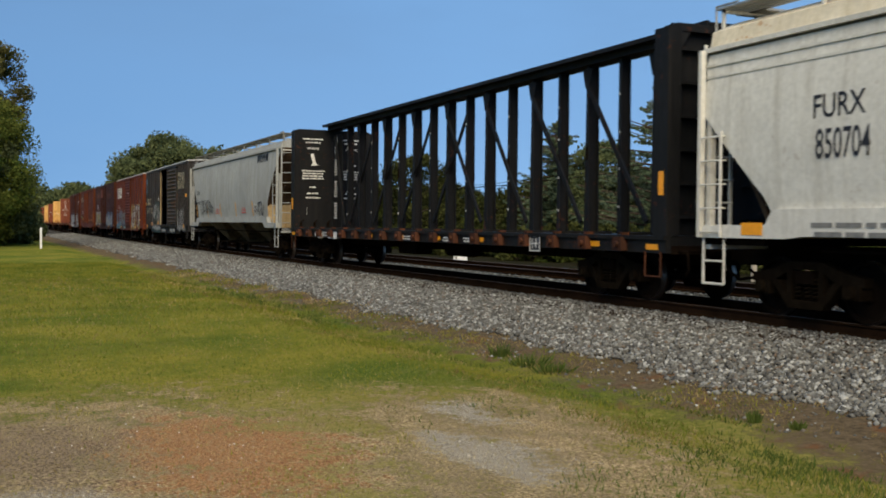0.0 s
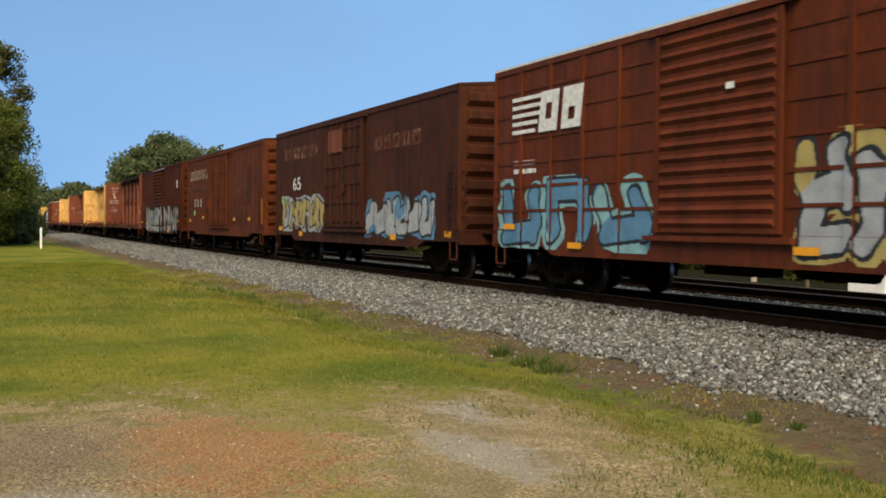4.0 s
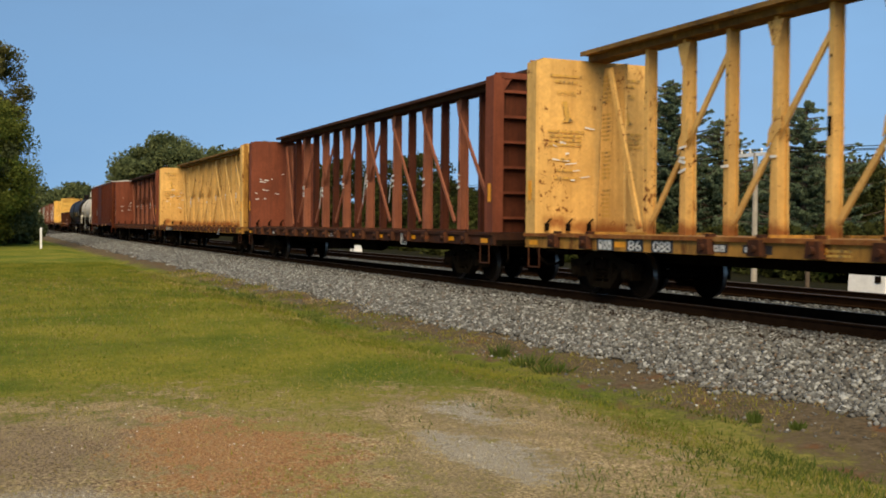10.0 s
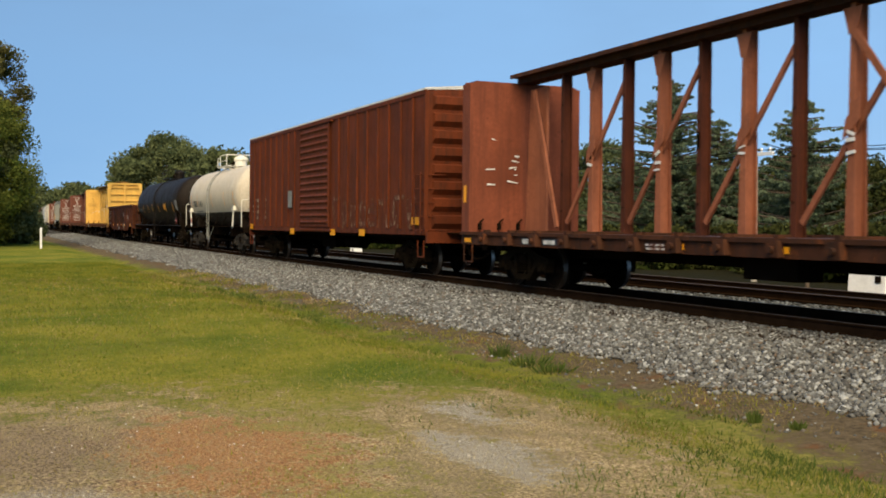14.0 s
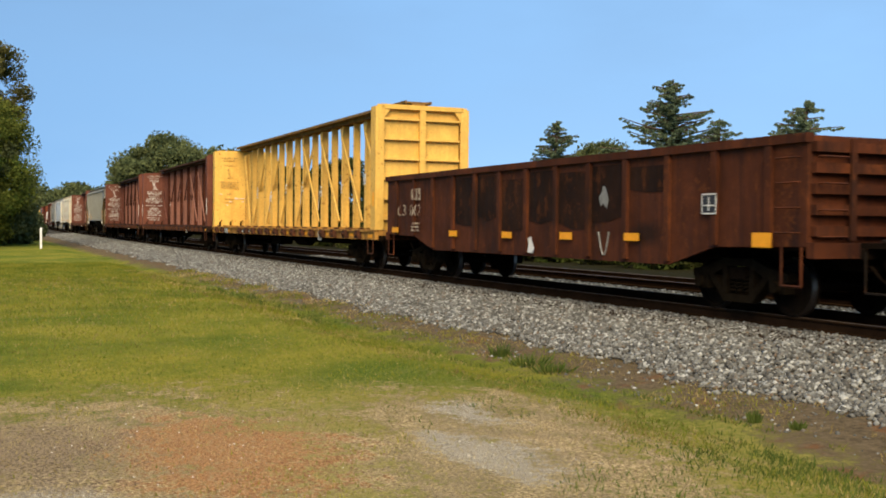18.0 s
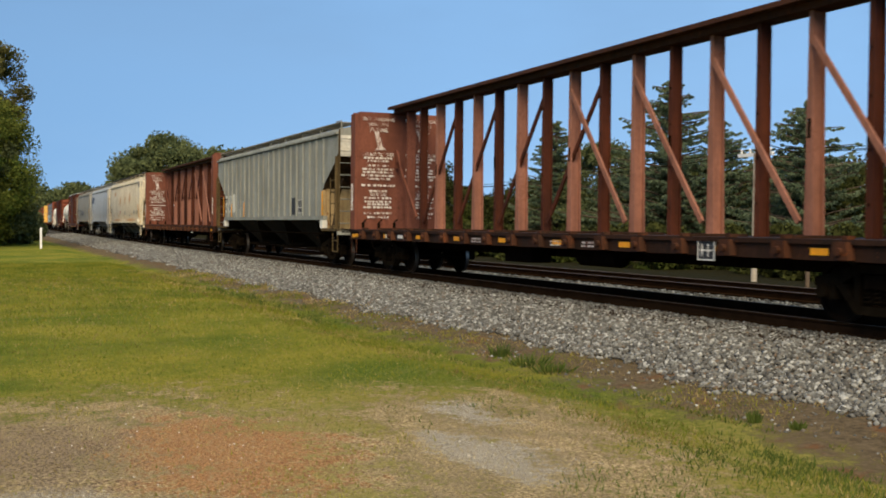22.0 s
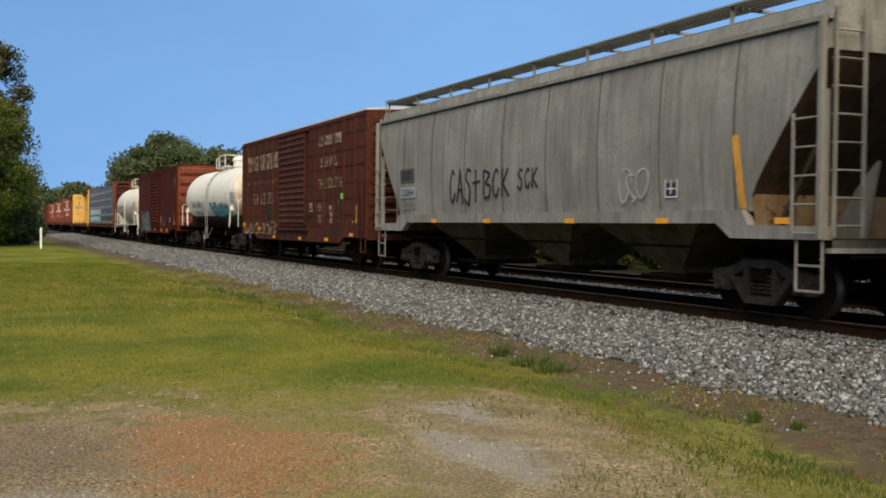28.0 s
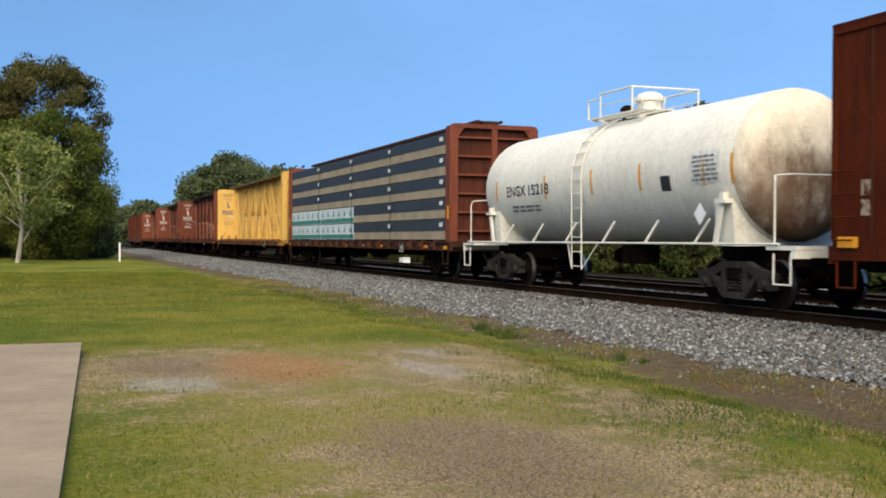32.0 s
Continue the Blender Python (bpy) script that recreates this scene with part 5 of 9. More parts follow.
    # lettering
    if warn:
        for k, xin in ((-1, -hx + 0.434),):
            for ya, yb in ((-1.30, -0.16), (0.10, 1.24)) if col is P_ROSE else ((-1.22, -0.32), (0.22, 1.12)):
                rows = [(z1 - a, w) for a, w in ((1.37, 0.8), (1.46, 0.6), (1.60, 0.6), (1.71, 0.9), (1.80, 0.85), (1.90, 0.95), (2.0, 0.7), (2.2, 0.95), (2.37, 0.5), (2.58, 0.8), (2.69, 0.75), (2.77, 0.6), (2.86, 0.85), (3.04, 0.8), (3.16, 0.6))]
                words = [("LOADING & UNLOADING", z1 - 0.20, 0.90, 0.075), ("INSTRUCTIONS", z1 - 0.36, 0.56, 0.07), ("WARNING", z1 - 0.52, 0.50, 0.10), ("CAR MAY TILT OVER", z1 - 1.26, 0.90, 0.085), ("WARNING", z1 - 2.47, 0.46, 0.085)]
                if warn == 2:
                    rows = [(z1 - 0.34, 0.85), (z1 - 0.46, 0.6), (z1 - 1.48, 0.95), (z1 - 1.57, 0.85), (z1 - 1.66, 0.9), (z1 - 1.75, 0.9), (z1 - 2.06, 0.3), (z1 - 2.28, 0.5), (z1 - 2.44, 0.6)]
                    words = [("WARNING", z1 - 0.68, 0.5, 0.09)]
                mid = (ya + yb) / 2
                bold = 0.030 if col is P_ROSE else 0.023
                for z, w in rows:
                    a, end, cuts = mid - w * (yb - ya) / 2, mid + w * (yb - ya) / 2, []
                    while a < end - 0.03:
                        e = min(a + rng.uniform(0.05, 0.16), end)
                        cuts += [(a, 0.003), (a + 0.003, bold), (e - 0.003, bold), (e, 0.003)]
                        a = e + 0.03
                    s = Shape().add([(xin, y, z - h) for y, h in cuts] + [(xin, y, z + h) for y, h in cuts], [(q, q + 1, len(cuts) + q + 1, len(cuts) + q) for q in range(len(cuts) - 1)])
                    part("notice_line", s, ink, ob)
                for text, z, w, h in words:
                    co, fs = GLYPHS[text]
                    l0, h0 = co.min(0), co.max(0)
                    w, h = w * (yb - ya), h * bold / 0.023
                    part("notice_line", Shape().add([(xin, mid - w / 2 + w * (p[0] - l0[0]) / (h0[0] - l0[0]), z - h / 2 + h * (p[1] - l0[1]) / (h0[1] - l0[1])) for p in co], fs), ink, ob, "stencilled warning line")
                zi = z1 - 0.86 if warn == 1 else z1 - 1.08
                g = 1.3 if warn == 1 else 1.0
                part("tipping_sign", Shape().add([(xin, mid + g * p, zi + g * q) for p, q in ((-0.10, 0.21), (0.01, 0.23), (0.10, -0.12), (0.19, -0.19), (-0.10, -0.22), (-0.02, -0.12))], [(0, 1, 2, 3, 4, 5)]), ink, ob, "white sign of a tipping car")
        s = Shape()
        xw = -hx + 0.97
        for j in range(4 if col is not P_ROSE else 0):
            lines(s, rng, xw - 0.34, xw + 0.02, deck + 0.35 + j * 0.78, deck + 0.95 + j * 0.78, -0.036, 7)
        if s.v:
            part("notice", s, ink, ob, "small stencilled rows")
    s = Shape()
    x = -hx + 3.0 if not number else -hx + 6.0
    s.box(x, x + 0.55, -W - 0.006, -W, 0.93, 1.06).box(x + 0.9, x + 1.55, -W - 0.006, -W, 0.93, 1.06)
    part("number_panel", s, K_INK if sc is not P_BLACK else W_INK, ob)
    s = Shape()
    blocks(s, 3, x + 0.06, x + 0.5, 0.945, 1.045, -W - 0.009)
    lines(s, rng, x + 0.95, x + 1.5, 0.95, 1.04, -W - 0.009, 1, fill=0.9)
    part("number", s, W_INK if sc is not P_BLACK else K_INK, ob)
    for j in range(3):
        yy = -1.25 + 0.5 * j
        part("tie_hook", Shape().box(-hx + 0.435, -hx + 0.50, yy, yy + 0.07, deck + 0.05, deck + 0.2).rod((-hx + 0.46, yy + 0.03, deck + 0.2), (-hx + 0.46, yy + 0.14, deck + 0.3), 0.02, 5), UNDER, ob)
    for text, p, q in number:
        part("number_patch", Shape().box(-hx + p - 0.06, -hx + q + 0.06, -W - 0.007, -W - 0.001, 0.885, 1.095), K_INK, ob)
        part("car_number", letters(Shape(), text, -hx + p, -hx + q, 0.90, 1.08, -W - 0.009), W_INK, ob, "large white car number on the sill")
    if number:
        part("number_patch", Shape().box(-hx + 2.80, -hx + 3.38, -W - 0.007, -W - 0.001, 0.885, 1.095), K_INK, ob)
        part("reporting_mark", blocks(Shape(), 3, -hx + 2.86, -hx + 3.32, 0.90, 1.08, -W - 0.009), W_INK, ob)
    for j in range(3):
        xx = rng.uniform(-4, 7)
        part("data_stencil", lines(Shape(), rng, xx, xx + 0.6, 0.93, 1.06, -W - 0.008, 2), ink, ob)
    xp = 6.2 + rng.uniform(-0.6, 0.6)
    part("consolidated_stencil", Shape().box(xp, xp + 0.42, -W - 0.03, -W - 0.012, 0.80, 1.12), K_INK, ob)
    part("stencil_border", Shape().box(xp, xp + 0.42, -W - 0.036, -W - 0.031, 0.80, 0.82).box(xp, xp + 0.42, -W - 0.036, -W - 0.031, 1.10, 1.12).box(xp, xp + 0.02, -W - 0.036, -W - 0.031, 0.82, 1.10).box(xp + 0.4, xp + 0.42, -W - 0.036, -W - 0.031, 0.82, 1.10)
         .box(xp + 0.10, xp + 0.12, -W - 0.036, -W - 0.031, 0.86, 1.06).box(xp + 0.25, xp + 0.27, -W - 0.036, -W - 0.031, 0.86, 1.06).box(xp + 0.06, xp + 0.36, -W - 0.0362, -W - 0.0312, 0.95, 0.97), W_INK, ob)
    reflectors(ob, [(-hx + 0.70 + 2.39 * i, 1.0) if col is P_ROSE else (-hx + 1.12 + 2.45 * i, 1.0) for i in range(9)] + [(hx - 0.4, 0.98), (-hx + 0.35, 0.98)], -W - 0.002, 0.34, 0.13)
    part("release_lever", Shape().tube([(hx - 0.1, -1.2, 0.92), (hx + 0.25, -1.2, 0.9), (hx + 0.28, -1.2, 0.6), (hx + 0.2, -1.2, 0.52)], 0.022, 5), UNDER, ob)
    # torn plastic left on the uprights
    for j in range(snags):
        i = wide[j % len(wide)] if j < 9 else rng.randrange(16)
        x, z = posts[i] + rng.uniform(-0.01, 0.01), deck + rng.uniform(1.15, 1.5)
        s = Shape()
        for q in range(rng.choice((1, 2, 3, 3))):
            zz = z + q * 0.14 + rng.uniform(-0.03, 0.03)
            s.bar((x - rng.uniform(0.06, 0.10), -0.142, zz + rng.uniform(-0.05, 0.05)), (x + rng.uniform(0.06, 0.10), -0.142, zz + rng.uniform(-0.05, 0.05)), rng.uniform(0.02, 0.06), 0.02)
        if rng.random() < 0.25:
            s.bar((x - 0.05, -0.175, z + 0.2), (x - 0.45, -0.10, z - 0.55), 0.03, 0.012)
        part("plastic_scrap", s, SNAG, ob, "torn white plastic wrap")
    # scuffs where loads have rubbed the near ends
    for j in range(10 if snags > 5 else 0):
        yy, zz = rng.uniform(-1.3, -0.1), deck + rng.uniform(1.0, 2.2)
        w, sl = rng.uniform(0.05, 0.28), rng.uniform(-0.04, 0.04)
        part("scuff", Shape().add([(-hx + 0.433, yy, zz), (-hx + 0.433, yy + w, zz + sl), (-hx + 0.433, yy + w, zz + sl + 0.02), (-hx + 0.433, yy, zz + rng.uniform(0.02, 0.05))], [(0, 1, 2, 3)]), SNAG, ob)
    if load:
        lumber_load(ob, hx, deck, z1)
    return ob, hx


def lumber_load(ob, hx, deck, z1):
    """Wrapped lumber packs in five tiers on both sides of the beam."""
    a, b = -hx + 0.5, hx - 0.5
    tiers, h = 5, (z1 - deck - 0.25) / 5
    cols = [a, a + (b - a) * 0.27, a + (b - a) * 0.52, a + (b - a) * 0.755, b]
    for t in range(tiers):
        z = deck + 0.05 + t * h
        for i in range(4):
            x0, x1 = cols[i] + 0.02, cols[i + 1] - 0.02
            for side in (-1, 1):
                ya, yb = sorted((side * 0.40, side * 1.40))
                white = t in (0, 1) and i < 2
                pk = part("lumber_pack", Shape().box(x0, x1, ya, yb, z, z + h - 0.035), WRAPW if white else CARDB, ob, "white wrapped lumber pack" if white else "tan wrapped lumber pack")
                if side < 0:
                    if white:
                        part("wrap_band", Shape().box(x0 + 0.02, x1 - 0.02, -1.408, -1.402, z + 0.03, z + 0.2), WRAPG, pk)
                        m = Shape()
                        for q in range(6):
                            xx = x0 + (x1 - x0) * (q + 0.3) / 6
                            m.add([(xx, -1.408, z + 0.3), (xx + 0.28, -1.408, z + 0.3), (xx + 0.14, -1.408, z + 0.56)], [(0, 1, 2)])
                        part("wrap_print", m, WRAPG, pk)
                    else:
                        part("wrap_band", Shape().box(x0, x1, -1.412, -1.402, z + 0.42 * h, z + h - 0.04), WRAPK, pk)
                        part("pack_label", Shape().box(x1 - 0.55, x1 - 0.25, -1.418, -1.413, z + 0.6 * h, z + 0.8 * h), W_INK, pk)
        for x in cols[1:-1]:
            part("strap", Shape().box(x - 0.3, x - 0.27, -1.425, -1.419, z, z + h - 0.04), UNDER, ob)


# ---- covered hoppers ----
def levels(rows, dark_below=None, fold=None):
    """A body from level sections (z, x0, x1, half width); its ends below dark_below take slot 1, below the fold slot 2."""
    s = Shape()
    v, f, slots = [], [], []
    for z, a, b, w in rows:
        v += [(a, -w, z), (b, -w, z), (b, w, z), (a, w, z)]
    for k in range(len(rows) - 1):
        i, j = 4 * k, 4 * k + 4
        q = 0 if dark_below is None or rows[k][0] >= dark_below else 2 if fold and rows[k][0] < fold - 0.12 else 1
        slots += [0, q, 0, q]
        f += [(i, i + 1, j + 1, j), (i + 1, i + 2, j + 2, j + 1), (i + 2, i + 3, j + 3, j + 2), (i + 3, i, j, j + 3)]
    f += [(3, 2, 1, 0), tuple(4 * (len(rows) - 1) + q for q in range(4))]
    s.add(v, f)
    s.m = slots + [0, 0]
    return s


def hopper(L, R, col, label, bays=3, ribbed=False, seams=6, walk_col=None, pale=False, z_eave=4.2, sill_h=0.30, zc=3.5, rake=0.85, slope=1.5, crown=0.44, walk_z=0.53, bay_col=None, roof_col=None, slope_col=None, end_col=None, gear="dark"):
    ob, hx = car("covered_hopper", L, R, label, "hopper car", (R - L) / 2 - 1.85, "pale" if pale else gear)
    W = 1.54 if not ribbed else 1.46
    zb = 1.56
    # side sheets: bowed outwards, cut back at the ends where the slope sheets come in
    rows = []
    n = 12
    for i in range(n + 1):
        z = zb + (z_eave - zb) * i / n
        cutx = max(0.0, min(slope, (zc - z) * rake))
        bow = 0.0 if ribbed else -0.10 * ((z - 2.7) / 1.4) ** 2
        rows.append((z, -hx + 0.06 + cutx, hx - 0.06 - cutx, W + bow))
    fold = max(zb, zc - slope / rake)
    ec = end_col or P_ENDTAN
    tc = P_BAY if ribbed else col      # ribbed cars: ladders and posts in the darker bay paint
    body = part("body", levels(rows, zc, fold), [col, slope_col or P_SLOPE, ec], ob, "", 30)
    for k in (-1, 1):
        part("end_fascia", Shape().box(*sorted((k * (hx - 0.062), k * (hx - 0.052))), -rows[-1][3] + 0.05, rows[-1][3] - 0.05, zc + 0.01, z_eave - 0.075), P_PALE if end_col is P_ENDCREAM else end_col or col, ob, "stained end panel above the slope sheet")
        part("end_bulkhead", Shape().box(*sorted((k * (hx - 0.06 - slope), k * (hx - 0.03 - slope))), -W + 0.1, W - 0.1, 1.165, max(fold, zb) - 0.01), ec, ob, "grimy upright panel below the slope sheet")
        if ribbed:
            # added dark panel that stands in for shade inside the bay
            part("inner_bulkhead", Shape().box(*sorted((k * (hx - 0.065 - slope), k * (hx - 0.085 - slope))), -W + 0.08, W - 0.08, 1.165, zb - 0.11), P_BAYDARK, ob, "dark panel added for the shade behind the end bulkhead")
    # roof: rounded shoulder up to a flat crown
    w0 = rows[-1][3]
    s = Shape().prism_x([(-w0, z_eave), (w0, z_eave), (w0 - 0.05, z_eave + 0.5 * crown), (w0 - 0.45, z_eave + 0.82 * crown), (0, z_eave + crown), (-w0 + 0.45, z_eave + 0.82 * crown), (-w0 + 0.05, z_eave + 0.5 * crown)], -hx + 0.07, hx - 0.07)
    part("roof", s, roof_col or col, ob, "", 30)
    for y in (-1, 1):
        part("eave_angle", Shape().box(-hx + 0.02, hx - 0.02, *sorted((y * (w0 - 0.02), y * (w0 + 0.075))), z_eave - 0.05, z_eave + 0.02), col, ob)
        # thin dark strip painted in as the eave's shadow line
        part("eave_seal", Shape().box(-hx + 0.06, hx - 0.06, *sorted((y * (w0 - 0.02), y * (w0 + 0.012))), z_eave - 0.085, z_eave - 0.052), P_SEAM, ob)
    # seams or ribs
    if ribbed:
        m = 20
        for i in range(m):
            x = -hx + 1.52 + (2 * hx - 3.04) * i / (m - 1)
            e_ = min(x + hx, hx - x) - 0.10
            za = zb + 0.02 if e_ > slope else max(zb + 0.02, zc - e_ / rake + 0.03)
            part("side_rib", Shape().prism_x([(-W - 0.05, za), (-W + 0.001, za), (-W + 0.001, z_eave - 0.08), (-W - 0.05, z_eave - 0.08)], x - 0.035, x + 0.035), col, ob)
        part("far_side_ribs", _posts([-hx + 1.52 + (2 * hx - 3.04) * i / (m - 1) for i in range(m)], W, 0.04, 0.075, zb + 0.05, z_eave - 0.08), col, ob)
    else:
        for i in range(1, seams + 1):
            x = -hx + 2 * hx * i / (seams + 1)
            s = Shape()
            for (z, a, b, w), (zz, aa, bb, ww) in zip(rows, rows[1:]):
                if a < x - 0.05 and x + 0.05 < b:
                    s.add([(x - 0.022, -w - 0.001, z), (x + 0.022, -w - 0.001, z), (x + 0.022, -ww - 0.001, zz), (x - 0.022, -ww - 0.001, zz), (x, -w - 0.007, z), (x, -ww - 0.007, zz)], [(0, 4, 5, 3), (4, 1, 2, 5)])
            part("weld_seam", s, P_SEAM if col is P_DGREY else col, ob)
    # sills, end platforms, bays
    e = hx - 2.3
    for y in (-1, 1):
        ya, yb = sorted((y * (W + 0.03), y * (W - 0.12)))
        if sill_h > 0.05:
            part("side_sill", Shape().prism([(-hx, 1.16), (-e - 0.35, 1.16), (-e, zb - sill_h + 0.10), (e, zb - sill_h + 0.10), (e + 0.35, 1.16), (hx, 1.16), (hx, 1.34), (e + 0.75, 1.36), (e + 0.6, zb + 0.02), (-e - 0.6, zb + 0.02), (-e - 0.75, 1.36), (-hx, 1.34)], ya, yb), col, ob)
        else:
            part("side_sill", Shape().box(-hx + 1.5, hx - 1.5, ya, yb, zb - 0.10, zb + 0.03), col, ob)
            for k in (-1, 1):
                part("stub_sill", Shape().box(*sorted((k * hx, k * (hx - 1.7))), ya, yb, 1.10, 1.18), tc, ob)
                part("jacking_block", Shape().box(*sorted((k * (hx - 1.5), k * (hx - 1.78))), ya - 0.02, yb, 1.185, 1.45), P_PALE, ob, "white corner block")
    for k in (-1, 1):
        part("end_platform", Shape().box(*sorted((k * hx, k * (hx - 1.4))), -W + 0.12, W - 0.12, 1.05, 1.16), UNDER, ob)
        part("stub_center_sill", Shape().box(*sorted((k * hx, k * (hx - 3.2))), -0.3, 0.3, 0.72, 1.045), UNDER, ob)
        part("end_sill", Shape().box(*sorted((k * hx, k * (hx - 0.12))), -W, W, 0.98, 1.16) if sill_h <= 0.05 else Shape().box(*sorted((k * hx, k * (hx - 0.12))), -W + 0.125, W - 0.125, 0.98, 1.16), col, ob)
        # shear plate and posts between platform and slope sheet
        for y in (-1, 1):
            part("end_post", Shape().box(*sorted((k * (hx - 0.10), k * (hx - 0.20))), *sorted((y * 1.40, y * 1.50)), 1.17, 3.2), tc, ob)
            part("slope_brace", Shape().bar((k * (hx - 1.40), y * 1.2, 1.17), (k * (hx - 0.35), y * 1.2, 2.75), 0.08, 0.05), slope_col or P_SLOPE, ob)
        part("slope_web", Shape().prism([(k * (hx - 1.5), 1.165), (k * (hx - 0.85), 1.165), (k * (hx - 0.6), 2.3), (k * (hx - 1.0), 1.9)][::k], -0.04, 0.04), col, ob)
        # ladders on the near corner, side and end
        xa, xb = sorted((k * (hx - 0.08), k * (hx - 0.58)))
        top = max(2.7, zc - 0.9)
        ladder(ob, xa, xb, -W + 0.02, 1.25, top, int((top - 0.9) / 0.36), tc, outward=0.09)
        part("corner_post", Shape().box(*sorted((k * (hx - 0.03), k * (hx - 0.10))), -W - 0.085, -W + 0.0, 1.17, zc if ribbed else z_eave - 0.02), tc, ob)
        for yy in (-1.44, -0.93):
            part("ladder_stile", Shape().box(*sorted((k * (hx + 0.02), k * (hx + 0.055))), yy - 0.025, yy + 0.025, 1.2, z_eave + 0.1), tc, ob)
        end_ladder(ob, k * (hx - 0.05), k, -1.42, -0.95, 1.35, z_eave - 0.2, 8, col)
        part("sill_step", Shape().tube([(xa, -W + 0.02, 1.16), (xa, -W + 0.02, 0.45), (xb, -W + 0.02, 0.45), (xb, -W + 0.02, 1.16)], 0.02, 5).rod((xa, -W + 0.02, 0.8), (xb, -W + 0.02, 0.8), 0.018, 5), tc, ob)
    part("hand_brake_wheel", HANDWHEEL, None, ob, at=(hx + 0.02, 0.35, 2.1))
    span = 2 * (hx - 2.75)
    bw = span / bays
    for i in range(bays):
        c = -span / 2 + bw * (i + 0.5)
        s = levels([(0.50, c - 0.30, c + 0.30, 0.55), (0.62, c - 0.34, c + 0.34, 0.62), (zb + 0.0, c - bw * 0.47, c + bw * 0.47, W - 0.14)])
        part("discharge_bay", s, bay_col or (P_DGREY if pale else P_BAY), ob)
        part("outlet_gate", Shape().box(c - 0.55, c + 0.55, -0.7, 0.7, 0.40, 0.50).rod((c - 0.5, -0.9, 0.46), (c + 0.5, -0.9, 0.46), 0.035, 6), TRUCK, ob)
    part("brake_pipe", Shape().tube([(-e, -1.2, 1.0), (e, -1.2, 1.0)], 0.025, 5), UNDER if not pale else P_WALK, ob)
    # roof walk with its brackets, and hatches
    wc = walk_col or P_WALK
    zt = z_eave + walk_z
    for y in (-1.05, 1.05):
        s = Shape()
        for q in (-0.26, -0.13, 0.0, 0.13, 0.26):
            s.box(-hx + 0.1, hx - 0.1, y + q - 0.05, y + q + 0.05, zt, zt + 0.03)
        part("roof_walk", s, wc, ob, "open steel roof walk")
    for i in range(9):
        x = -hx + 0.2 + (2 * hx - 0.4) * i / 8
        part("walk_bracket", Shape().box(x - 0.025, x + 0.025, -1.31, -1.27, z_eave + 0.1, zt - 0.002).box(x - 0.025, x + 0.025, -1.31, 1.31, zt - 0.05, zt - 0.004), col, ob)
    for k in (-1, 1):
        x = k * (hx - 0.2)
        part("crossover_walk", Shape().box(x - 0.3, x + 0.3, -0.82, 0.82, zt, zt + 0.035), wc, ob)
        part("walk_handrail", Shape().tube([(x + k * 0.12, -1.32, z_eave - 0.3), (x + k * 0.12, -1.34, zt + 0.06), (x - k * 0.4, -1.34, zt + 0.06)], 0.018, 5), wc, ob)
    part("hatch_trough", Shape().box(-hx + 1.0, hx - 1.0, -0.25, 0.25, z_eave + 0.28, z_eave + 0.44), col, ob)

    def side(z):
        return -(W + (0.0 if ribbed else -0.10 * ((z - 2.7) / 1.4) ** 2)) - 0.006
    return ob, hx, W, side


